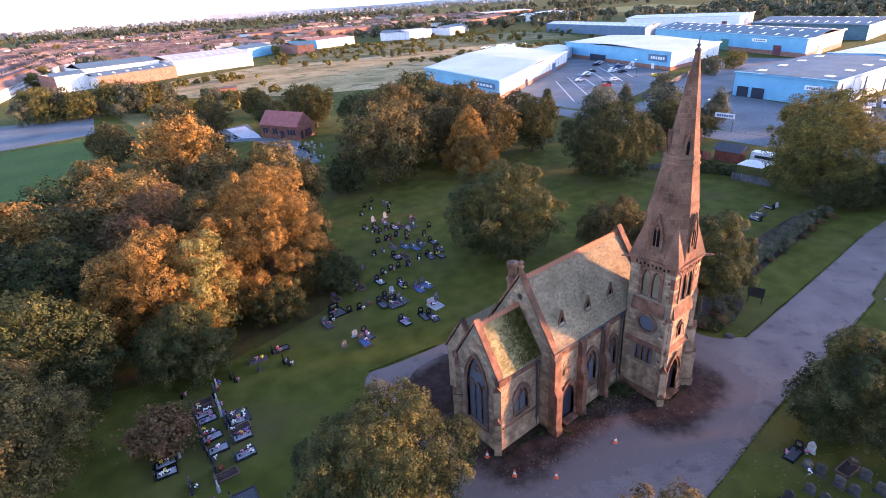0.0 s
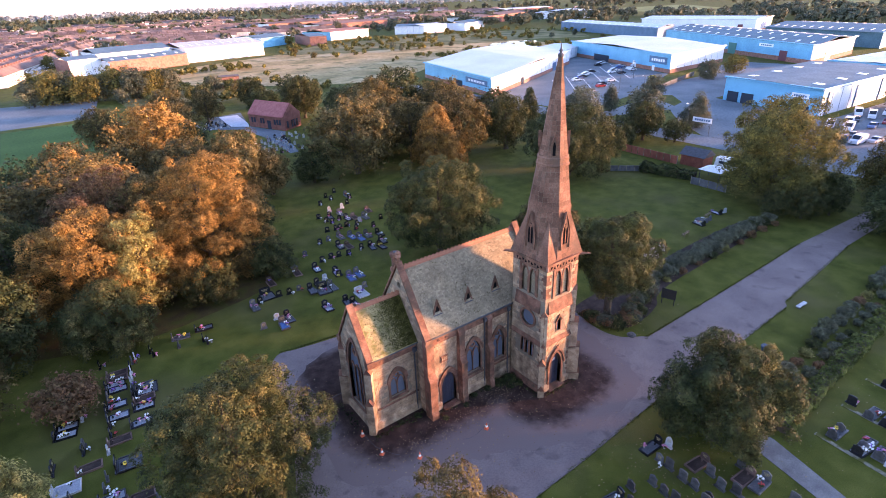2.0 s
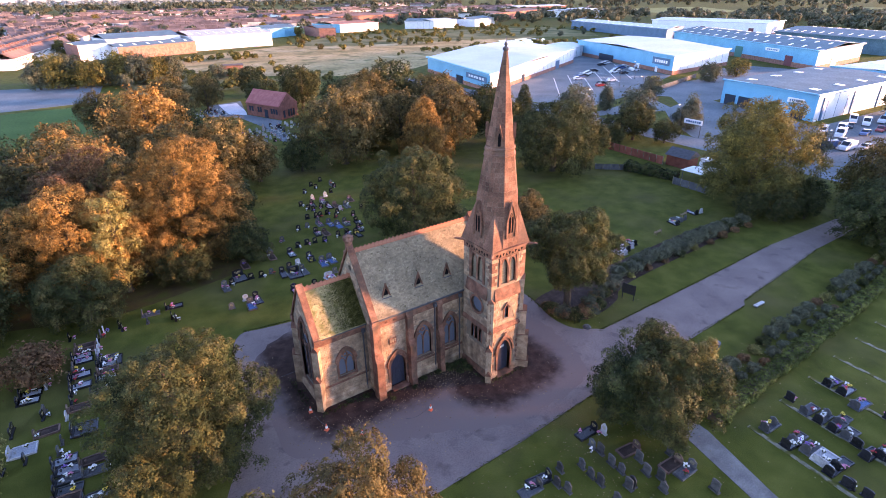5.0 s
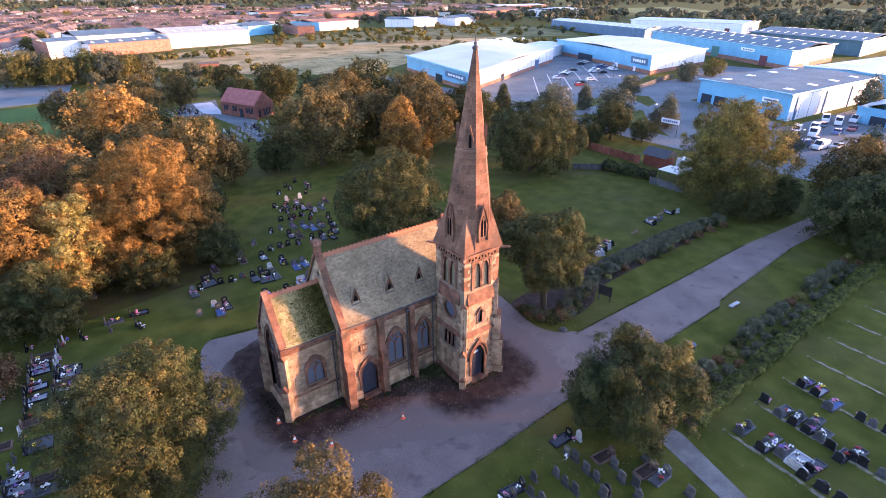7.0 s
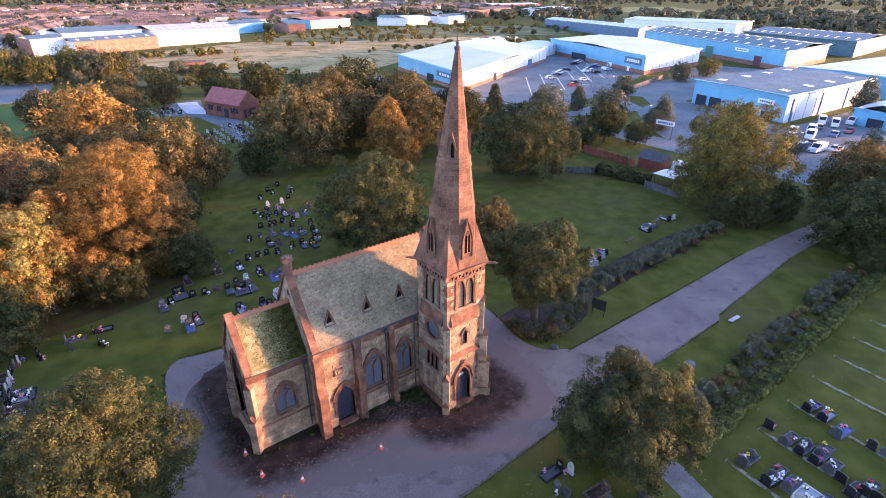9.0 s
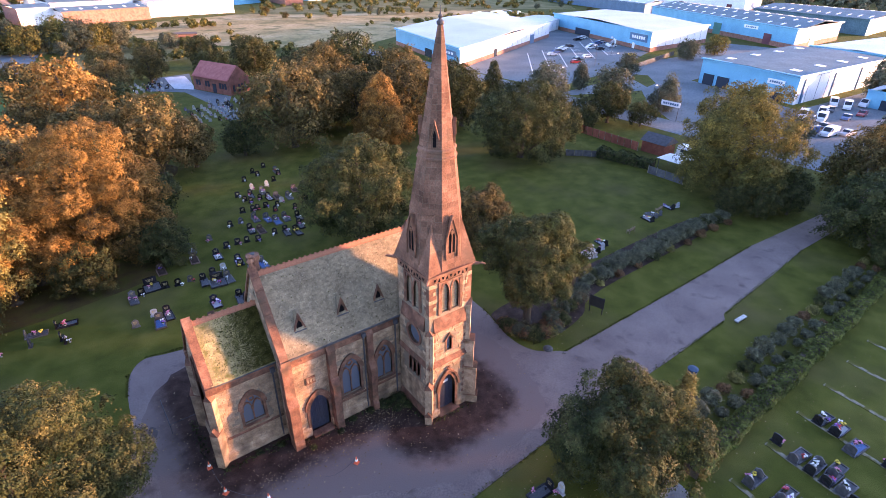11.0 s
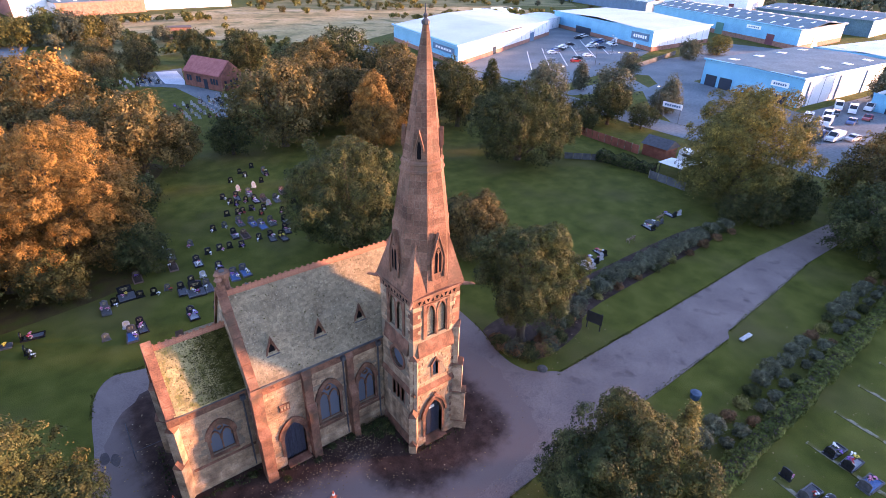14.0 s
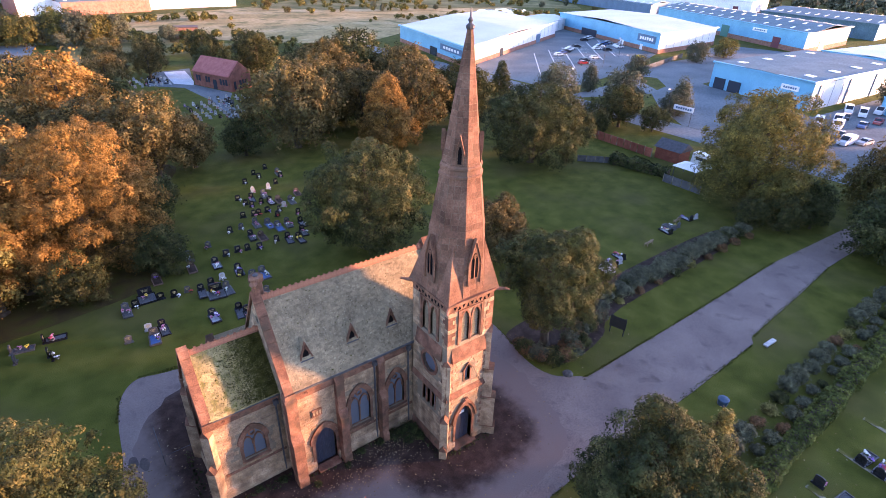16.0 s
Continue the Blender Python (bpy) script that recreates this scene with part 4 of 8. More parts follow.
moss(crf, CX0 + 0.4, NX0 - 0.08, CY0 - 0.34, CE + 0.13, 8.75, CR, 170, 83, lambda g: g.random(), "scattered dark cushions of moss on pale slates")
slates(crf, CX0 + 0.35, NX0 - 0.02, CY1 + 0.34, CE + 0.13, 8.75, CR, 14, SLATE_M, 0.5, 0.6)
for k in range(11):
    part("ridge_tile", tile, RIDGE, crf, m=pose(CX0 + 0.4 + k * 0.45, 8.75, CR + 0.06))
# vestry behind the chancel, with its own gable, and an area with railings
vb = part("vestry_wall", Build().box(-13.2, NX0 + 2, CY1 + 0.02, 16.2, 0, 5.4).extrude([(-13.2, CY1 + 0.1, 5.4), (-13.2, 16.2, 5.4), (-13.2, 13.8, 9.1)], (0.45, 0, 0)), SAND, church, "low buff stone vestry behind the chancel")
vr = Build().add([(x, y, z) for x in (-12.9, NX0 + 2) for y, z in ((CY1 + 0.02, 5.5), (13.8, 9.2), (16.5, 5.2), (16.5, 5.0), (13.8, 8.9), (CY1 + 0.02, 5.3))], [(0, 6, 7, 1), (1, 7, 8, 2), (2, 8, 9, 3), (0, 1, 4, 5), (1, 2, 3, 4), (4, 3, 9, 10), (5, 4, 10, 11), (6, 11, 10, 7), (7, 10, 9, 8)])
part("roof", vr, SLATE, vb)
coping(vb, -13.35, -12.8, [(CY1 + 0.1, 5.7), (13.8, 9.5), (16.5, 5.3)])

# tower: x 0.1 to 4.3, y 0 to 4.5
TX0, TX1, TY0, TY1, TC = 0.1, 4.3, 0.05, 4.5, 14.778
T_S, T_E = south(TY0), east(TX0 - 0.004)
cxt = 2.15
d_t = arch(cxt - 0.1, 0.0, 1.7, 2.5, 4.35)
l_t = arch(cxt, 6.95, 0.5, 8.0, 8.45)
bel = [arch(cxt + s * 0.5, 11.1, 0.72, 12.986, 13.835) for s in (-1, 1)]
belE = [arch(2.3 + s * 0.5, 11.1, 0.72, 12.986, 13.835) for s in (-1, 1)]
rnd = [(2.25 + 0.85 * math.cos(2 * math.pi * k / 20), 8.25 + 0.85 * math.sin(2 * math.pi * k / 20)) for k in range(20)]
trip = [arch(2.2 + k * 0.62, 3.9, 0.4, 5.2, 5.7) for k in (-1, 0, 1)]
tower = part("tower_wall", holed([(TX0, 0), (TX1, 0), (TX1, TC), (TX0, TC)], [d_t, l_t] + bel, T_S, 0.6), SAND_D, church, "square sandstone tower with red dressings and louvred belfry")
tw2 = part("tower_side_wall", holed([(TY0 + 0.004, 0), (TY1, 0), (TY1, TC), (TY0 + 0.004, TC)], [rnd] + trip + belE, T_E, 0.55), SAND_D, church, "shaded tower side with a round window")
part("tower_back_wall", Build().box(TX1 - 0.6, TX1 - 0.002, TY0 + 0.6, TY1 - 0.6, 0, TC).box(TX0 + 0.55, TX1, TY1 - 0.6, TY1 - 0.002, 0, TC), SAND, church)
ex = [grow(d_t, cxt - 0.1, 0.45), grow(l_t, cxt, 0.2)]
belt_open = [(cxt - 1.15, 10.817), (cxt + 1.15, 10.817), (cxt + 1.15, 14.024), (cxt - 1.15, 14.024)]
tb = stonework([(TX0 + 0.3, 0.9), (TX1 - 0.3, 0.9), (TX1 - 0.3, 5.75), (TX0 + 0.3, 5.75)], ex, T_S, 21)
tb += stonework([(TX0 + 0.3, 6.35), (TX1 - 0.3, 6.35), (TX1 - 0.3, 9.45), (TX0 + 0.3, 9.45)], ex, T_S, 22)
stone_pieces(tb, tower, SAND)
tb2 = stonework([(TX0 + 0.3, 10.817), (TX1 - 0.3, 10.817), (TX1 - 0.3, 14.024), (TX0 + 0.3, 14.024)], [belt_open], T_S, 23)
stones(tb2, tower)
exE = [[(2.25 + 1.1 * math.cos(2 * math.pi * k / 20), 8.25 + 1.1 * math.sin(2 * math.pi * k / 20)) for k in range(20)], [(1.0, 3.6), (3.4, 3.6), (3.4, 6.0), (1.0, 6.0)], [(1.1, 10.817), (3.5, 10.817), (3.5, 14.024), (1.1, 14.024)]]
stones(stonework([(TY0 + 0.3, 0.9), (TY1, 0.9), (TY1, 9.45), (TY0 + 0.3, 9.45)], exE, T_E, 24) + stonework([(TY0 + 0.3, 10.817), (TY1, 10.817), (TY1, 14.024), (TY0 + 0.3, 14.024)], exE, T_E, 25), tw2)
# quoins at the corners
for k in range(38):
    z0 = 0.95 + k * 0.355
    if z0 > 13.835 or 5.7 < z0 < 6.2 or 9.3 < z0 < 10.629:
        continue
    a, c = (0.62, 0.38) if k % 2 else (0.38, 0.62)
    mt = RED if k % 4 else SAND
    part("quoin", Build().box(TX0 - 0.035, TX0 + a, TY0 - 0.035, TY0 + c, z0, z0 + 0.335), mt, tower)
    part("quoin", Build().box(TX1 - a, TX1 + 0.035, TY0 - 0.035, TY0 + c, z0, z0 + 0.335), mt, tower)
# string courses and the sloped belfry sill
for z0, z1, o in ((5.75, 6.35, 0.16), (0.0, 0.9, 0.18)):
    for place, u0, u1, par in ((T_S, TX0 - 0.05, TX1 + 0.05, tower), (T_E, TY0, TY1, tw2)):
        if z0 == 0.0 and par is tower:
            for a0, a1 in ((u0, cxt - 1.0), (cxt + 0.8, u1)):
                part("plinth", Build().extrude([place(a0, z, d) for d, z in ((0.02, z0), (-o, z0), (-o, z1 - 0.25), (0.02, z1))], (a1 - a0, 0, 0)), SAND, par)
        else:
            v = np.subtract(place(u1, 0, 0), place(u0, 0, 0))
            part("string_course", Build().extrude([place(u0, z, d) for d, z in ((0.02, z0), (-o, z0), (-o, z0 + 0.12), (0.02, z1))], v), RED, par)
for place, c, par in ((T_S, cxt, tower), (T_E, 2.3, tw2)):
    v = np.subtract(place(3.3, 0, 0), place(0, 0, 0))
    part("belfry_sill", Build().extrude([place(c - 1.65, z, d) for d, z in ((0.05, 9.45), (-0.2, 9.45), (-0.2, 9.591), (0.05, 11.053))], v), RED, par)
    part("belfry_panel", ring([(c - 1.2, 11.006), (c - 1.2, 14.071), (c + 1.2, 14.071), (c + 1.2, 11.006)], [(c - 0.95, 11.006), (c - 0.95, 13.929), (c + 0.95, 13.929), (c + 0.95, 11.006)], place, -0.1, 0.1), RED, par)
    for s in (-1, 1):
        o = arch(c + s * 0.5, 11.1, 0.72, 12.986, 13.835)
        part("belfry_arch", ring(grow(o, c + s * 0.5, 0.12), o, place, -0.06, 0.25), RED, par)
        for k in range(9):
            z = 11.195 + k * 0.27
            hw = 0.36 if z < 13.033 else 0.36 * max(0.1, (13.835 - z) / 0.85)
            part("louvre", Build().extrude([place(c + s * 0.5 - hw, z, 0.1), place(c + s * 0.5 - hw, z + 0.16, 0.34), place(c + s * 0.5 - hw, z + 0.2, 0.34), place(c + s * 0.5 - hw, z + 0.04, 0.1)], np.subtract(place(2 * hw, 0, 0), place(0, 0, 0))), SLATE, par)
        part("belfry_dark", Build().ngon([place(x, z, 0.42) for x, z in o]), VOID, par)
    part("shaft", Build().tube(place(c, 11.053, -0.02), place(c, 13.081, -0.02), 0.09, 0.09, 8), RED, par)
    # frieze of small triangles under the cornice, their sunk shade painted as black plates
    part("frieze", Build().extrude([place(c - 2.1, 14.137, -0.08), place(c + 2.1, 14.137, -0.08), place(c + 2.1, 14.636, -0.08), place(c - 2.1, 14.636, -0.08)], np.subtract(place(0, 0, 0.1), place(0, 0, 0))), RED, par)
    for k in range(9):
        u = c - 1.55 + k * 0.39
        part("frieze_opening", Build().extrude([place(u - 0.14, 14.212, -0.1), place(u + 0.14, 14.212, -0.1), place(u + 0.02, 14.514, -0.1)] if k % 2 else [place(u - 0.14, 14.533, -0.1), place(u + 0.14, 14.533, -0.1), place(u - 0.02, 14.231, -0.1)], np.subtract(place(0, 0, 0.03), place(0, 0, 0))), VOID, par)
part("cornice", Build().box(TX0 - 0.2, TX1 + 0.2, TY0 - 0.2, TY1 + 0.15, 14.665, 14.797).box(TX0 - 0.28, TX1 + 0.28, TY0 - 0.28, TY1 + 0.2, 14.797, 14.948), RED, church)
for x, y, ax, ay in ((TX0 - 0.2, TY0 - 0.2, -1, -1), (TX1 + 0.2, TY0 - 0.2, 1, -1), (TX0 - 0.2, TY1, -1, 1)):
    d = Vector((ax, ay, 0.1)).normalized()
    b = Build().tube((x, y, 14.778), Vector((x, y, 14.778)) + d * 0.6, 0.15, 0.09, 7)
    b.tube(Vector((x, y, 14.806)) + d * 0.5, Vector((x, y, 14.731)) + d * 0.85, 0.13, 0.05, 7)
    part("gargoyle", b, RED, church)
# tower door with moulded arch and finial, lancet, round window, three small lights
td = part("door", ring(grow(d_t, cxt - 0.1, 0.22), d_t, T_S, -0.1, 0.35), RED, tower, "dark blue door in a moulded red stone arch")
part("hood_mould", ring(grow(d_t, cxt - 0.1, 0.42)[1:-1], grow(d_t, cxt - 0.1, 0.26)[1:-1], T_S, -0.2, 0.03), RED, td)
part("finial", Build().tube(T_S(cxt - 0.1, 4.85, -0.15), T_S(cxt - 0.1, 5.3, -0.15), 0.07, 0.05, 6).box(cxt - 0.25, cxt + 0.05, TY0 - 0.24, TY0 - 0.08, 5.08, 5.2), RED, td)
for k in range(4):
    x0 = cxt - 0.1 - 0.85 + 0.425 * k
    t0 = 3.6 if k in (1, 2) else 2.9
    part("door_board", Build().extrude([T_S(x0 + 0.008, 0.18, 0.36), T_S(x0 + 0.417, 0.18, 0.36), T_S(x0 + 0.417, t0, 0.36), T_S(x0 + 0.008, t0, 0.36)], (0, 0.06, 0)), DOOR, td)
part("door_back", Build().ngon([T_S(x, z, 0.43) for x, z in d_t]), DOOR, td)
part("notice", Build().extrude([T_S(cxt - 0.3, 3.1, 0.34), T_S(cxt + 0.22, 3.1, 0.34), T_S(cxt + 0.22, 3.4, 0.34), T_S(cxt - 0.3, 3.4, 0.34)], (0, 0.02, 0)), glossy("notice_white", (0.7, 0.7, 0.68), 0.5), td, "small white notice")
part("door_step", Build().box(cxt - 1.2, cxt + 1.0, TY0 - 0.5, TY0 + 0.4, 0, 0.2), RED, td)
lw = part("window", ring(grow(l_t, cxt, 0.14), l_t, T_S, -0.05, 0.25), RED, tower, "narrow lancet window")
part("pane", Build().ngon([T_S(x, z, 0.25) for x, z in l_t]), GLASS, lw)
hd = Build()
for s in (-1, 1):
    hd.extrude([T_S(cxt, 8.85, -0.14), T_S(cxt + s * 0.52, 8.15, -0.14), T_S(cxt + s * 0.52, 8.03, -0.14), T_S(cxt, 8.7, -0.14)], (0, 0.16, 0))
part("hood_mould", hd, RED, lw)
rw = part("round_window", ring(exE[0] + exE[0][:1], rnd + rnd[:1], T_E, -0.07, 0.25), RED, tw2, "round window with blue-grey glass")
part("pane", Build().ngon([T_E(x, z, 0.22) for x, z in rnd]), GLASS, rw)
for o in trip:
    c = sum(p[0] for p in o) / len(o)
    w = part("window", ring(grow(o, c, 0.1), o, T_E, -0.05, 0.2), RED, tw2)
    part("pane", Build().ngon([T_E(x, z, 0.2) for x, z in o]), GLASS, w)
diagonal_buttress(tower, TX0 + 0.1, TY0 + 0.1, -1, -1, [(0.8, 0, 0.9), (0.66, 0.9, 3.9), (0.16, 3.5, 9.3)], 0.62, SAND)
diagonal_buttress(tower, TX1 - 0.1, TY0 + 0.1, 1, -1, [(1.15, 0, 0.9), (0.98, 0.9, 4.2), (0.66, 3.9, 7.2), (0.26, 6.8, 10.912)], 0.62, SAND)

# spire: octagon on a square, with corner broaches, tall gabled lights, a belt and a finial
sp_c = (2.2, 2.27)


def axis(z):
    """Middle of the spire at a height: it leans a little with age."""
    f = (z - 14.95) / 18.0
    return sp_c[0] + 0.30 * f, sp_c[1] - 0.22 * f


def octa(a, z):
    """Eight corners with faces towards the four walls; a is half the width."""
    R = a / math.cos(math.pi / 8)
    cx, cy = axis(z)
    return [Vector((cx + R * math.cos(math.pi / 8 + k * math.pi / 4), cy + R * math.sin(math.pi / 8 + k * math.pi / 4), z)) for k in range(8)]


def half(z):
    return 2.28 - (z - 14.948) * 0.088 if z < 19.77 else 1.856 - (z - 19.77) * 0.1325


spire = part("spire", Build().add([p for z in (14.948, 19.77, 32.27) for p in octa(half(z) - 0.03, z)], [(k, (k + 1) % 8, (k + 1) % 8 + 8, k + 8) for k in range(8)] + [(k + 8, (k + 1) % 8 + 8, (k + 1) % 8 + 16, k + 16) for k in range(8)]), SAND_D, church, "tall octagonal red sandstone spire")
rng = random.Random(77)
b = Build()
z = 14.967
while z < 32.07:
    h = rng.uniform(0.36, 0.52)
    lo, hi = octa(half(z) + 0.0, z), octa(half(z + h - 0.012), z + h - 0.012)
    for k in range(8):
        a0, a1, c0, c1 = lo[k], lo[(k + 1) % 8], hi[k], hi[(k + 1) % 8]
        n = 1 if half(z) < 0.7 else (2 if half(z) < 1.4 else 3)
        cuts = [0] + sorted((i + rng.uniform(-0.18, 0.18)) / n for i in range(1, n)) + [1]
        out = (Vector((a0.x + a1.x, a0.y + a1.y, 0)) / 2 - Vector((*sp_c, 0))).normalized() * rng.uniform(0.0, 0.018)
        for f0, f1 in zip(cuts, cuts[1:]):
            g = 0.006 if n > 1 else 0.0
            q = [a0.lerp(a1, f0 + g), a0.lerp(a1, f1 - g), c0.lerp(c1, f1 - g), c0.lerp(c1, f0 + g)]
            b.add([p + out for p in q], [(0, 1, 2, 3)])
    z += h
tagged(part("stonework", b, SPIRE, spire), kind="stuff")
sq = [(TX0 - 0.24, TY0 - 0.24), (TX1 + 0.24, TY0 - 0.24), (TX1 + 0.24, TY1 + 0.16), (TX0 - 0.24, TY1 + 0.16)]
o15 = octa(half(14.948), 14.948)
for i, (cx, cy) in enumerate(sq):
    k = {0: 4, 1: 6, 2: 0, 3: 2}[i]
    e0, e1 = o15[k], o15[(k + 1) % 8]
    o19 = octa(half(18.97) + 0.015, 18.97)
    ap = (o19[k] + o19[(k + 1) % 8]) / 2
    part("broach", Build().add([(cx, cy, 14.948), e0, e1, ap], [(0, 1, 3), (0, 3, 2), (0, 2, 1), (1, 2, 3)]), SPIRE, spire, "corner broach of the spire")
part("belt", Build().add([p for z, o in ((23.52, 0.02), (23.57, 0.1), (23.72, 0.1), (23.77, 0.03), (24.07, 0.03), (24.12, 0.1), (24.27, 0.1), (24.37, 0.0)) for p in octa(half(z) + o, z)], [(r * 8 + k, r * 8 + (k + 1) % 8, r * 8 + (k + 1) % 8 + 8, r * 8 + k + 8) for r in range(7) for k in range(8)]), SPIRE, spire)
part("band", Build().add([p for z, o in ((19.57, 0.01), (19.59, 0.035), (20.02, 0.035), (20.04, 0.01)) for p in octa(half(z) + o, z)], [(r * 8 + k, r * 8 + (k + 1) % 8, r * 8 + (k + 1) % 8 + 8, r * 8 + k + 8) for r in range(3) for k in range(8)]), SPIRE, spire)


def lucarne(ang, z0, z1, w, lean, open_w, label):
    """Gabled light standing out of a spire face."""
    d, s = Vector((math.cos(ang), math.sin(ang), 0)), Vector((-math.sin(ang), math.cos(ang), 0))
    c = Vector((*axis(z0), 0))
    r0 = half(z0) + lean
    foot, top = c + d * r0 + Vector((0, 0, z0)), c + d * (half(z1) + 0.06) + Vector((0, 0, z1))
    zs = z0 + (z1 - z0) * 0.42
    front = [foot + s * w / 2, foot - s * w / 2, c + d * r0 - s * w / 2 + Vector((0, 0, zs)), c + d * r0 + Vector((0, 0, z1 - 0.05)), c + d * r0 + s * w / 2 + Vector((0, 0, zs))]
    back = [p - d * (r0 - half(z1) + 0.5) for p in front]
    lo = [(i.dot(s), i.z) for i in (p - c for p in front)]
    op = arch(0, z0 + 0.1, open_w, zs, z0 + (z1 - z0) * 0.7, 5)
    pl = lambda u, v, dd: tuple(c + d * (r0 - dd) + s * u + Vector((0, 0, v)))  # noqa: E731
    lu = part("lucarne", holed([(-w / 2, z0), (w / 2, z0), (w / 2, zs), (0, z1), (-w / 2, zs)], [op], pl, r0 - half(z1) + 0.3), SPIRE, spire, label)
    # black sheet just behind the face paints the dark inside
    part("opening", Build().ngon([pl(u, v, 0.03) for u, v in op]), VOID, lu)
    rim = Build()
    for sg in (-1, 1):
        rim.extrude([pl(sg * (w / 2 + 0.07), zs - 0.12, -0.07), pl(0, z1 + 0.02, -0.07), pl(0, z1 + 0.16, -0.07), pl(sg * (w / 2 + 0.07), zs + 0.04, -0.07)], -d * 0.25)
    part("gable_moulding", rim, RED, lu)
    if open_w > 0.5:
        part("mullion", Build().extrude([pl(-0.04, z0 + 0.1, -0.02), pl(0.04, z0 + 0.1, -0.02), pl(0.04, z0 + (z1 - z0) * 0.66, -0.02), pl(-0.04, z0 + (z1 - z0) * 0.66, -0.02)], -d * 0.045), RED, lu)
        q = [(0.17 * math.cos(t), zs + 0.55 + 0.17 * math.sin(t)) for t in [2 * math.pi * k / 10 for k in range(11)]]
        part("tracery", ring(q, [(x * 0.6, zs + 0.55 + (v - zs - 0.55) * 0.6) for x, v in q], pl, -0.03, 0.02), RED, lu)
        for sg in (-1, 1):
            part("pinnacle", Build().tube(pl(sg * w * 0.56, z0 - 0.35, -0.02), pl(sg * w * 0.56, zs + 0.3, -0.02), 0.09, 0.03, 6), RED, lu)
    return lu


for k in range(4):
    lucarne(k * math.pi / 2, 16.27, 19.37, 1.0, 0.06, 0.62, "tall gabled spire light with stone tracery")
    lucarne(k * math.pi / 2 + math.pi / 4, 24.42, 26.27, 0.5, 0.05, 0.26, "small gabled spire light")
part("finial", Build().lathe(*axis(32.5), [(0.2, 32.17), (0.12, 32.32), (0.26, 32.47), (0.26, 32.62), (0.08, 32.77), (0.16, 32.92), (0.06, 33.07), (0.02, 33.57)], 8), LEAD, spire)


# ---- yard, verges and small things round the chapel ----
rng = random.Random(5)
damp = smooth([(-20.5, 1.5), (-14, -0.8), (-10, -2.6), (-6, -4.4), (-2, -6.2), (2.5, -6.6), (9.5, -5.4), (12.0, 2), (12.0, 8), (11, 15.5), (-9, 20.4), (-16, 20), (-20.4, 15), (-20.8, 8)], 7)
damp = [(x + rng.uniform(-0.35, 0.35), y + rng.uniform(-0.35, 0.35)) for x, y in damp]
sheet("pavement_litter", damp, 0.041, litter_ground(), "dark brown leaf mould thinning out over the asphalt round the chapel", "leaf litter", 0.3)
sheet("pavement_path", [(9.0, -8.6), (12.2, -8.5), (12.0, -17.4), (9.9, -24.3), (8, -34), (4, -48), (1.8, -48), (5.8, -33.6), (8.0, -23.6), (9.6, -16.8)], 0.032, PATH_MAT, "narrow grey path across the cemetery grass", "path", 0.3)
for spot in ([(-20.8, 14.3), (-20.4, 14.2), (-20.3, 13.3), (-20.7, 13.0), (-21.0, 13.5)], [(-20.0, 13.8), (-19.6, 13.3), (-19.7, 12.5), (-20.0, 12.3), (-20.3, 13.1)]):
    sheet("pavement_stain", smooth(spot, 4), 0.047, ASPHALT_D, "dark damp stain on the asphalt", "stain", 0.05)
leafbits = surf("fallen_leaf", [(0.10, 0.06, 0.03), (0.22, 0.14, 0.07), (0.30, 0.24, 0.16)], 2.0, 0.9, 0, 5, island=0.5)
nrng = np.random.default_rng(9)
pts = []
for cx, cy, sx, sy, n in ((-8, 2.2, 6, 1.3, 700), (-3, 3.0, 1.6, 1.0, 300), (-4, -2.5, 10, 2.2, 240), (-17.8, 10, 1.2, 4, 160), (12, -13, 4, 3, 160), (2, -13, 7, 3.5, 420), (30, -22, 12, 6, 260), (20, 2, 6, 3, 120)):
    pts.append(np.c_[nrng.normal(cx, sx, n), nrng.normal(cy, sy, n)])
pts = np.concatenate(pts)
pts = pts[~((pts[:, 0] > -16.2) & (pts[:, 0] < 5) & (pts[:, 1] > 6.1)) & ~((pts[:, 0] > -11) & (pts[:, 0] < 5) & (pts[:, 1] > 4.5)) & ~((pts[:, 0] > -0.3) & (pts[:, 0] < 4.8) & (pts[:, 1] > -0.3))]
ang, sz = nrng.uniform(0, 6.28, len(pts)), nrng.uniform(0.03, 0.075, len(pts))
q = np.stack([np.c_[pts[:, 0] + sz * np.cos(ang + k), pts[:, 1] + sz * np.sin(ang + k), np.full(len(pts), 0.055) + nrng.uniform(0, 0.03, len(pts))] for k in (0, 1.2, 3.14, 4.3)], 1).reshape(-1, 3)
tagged(new("fallen_leaves", raw_mesh("fallen_leaves", q, np.arange(len(q)).reshape(-1, 4), leafbits)), "pale and brown fallen leaves strewn over the yard", "leaves", kind="stuff")
# grass blades as tufts where the lawns run up to the drive
edge = []
for (xa, ya), (xb, yb), n in (((-11, -8.55), (7, -7.95), 420), ((7, -7.95), (36, -8.1), 700), ((37.5, -7.3), (62, -5.9), 500), ((16.7, -0.85), (37, -1.0), 500), ((37, -1.0), (57, -0.9), 450), ((-20.9, 19), (-20.3, 22.4), 110), ((-18.4, 24.1), (-10, 22.8), 260), ((14.1, 4.5), (15.3, 10.4), 160)):
    t = nrng.uniform(0, 1, n)
    edge.append(np.c_[xa + (xb - xa) * t + nrng.normal(0, 0.1, n), ya + (yb - ya) * t + nrng.normal(0, 0.12, n)])
edge = np.concatenate(edge)
ang, sz = nrng.uniform(0, 6.28, len(edge)), nrng.uniform(0.06, 0.16, len(edge))
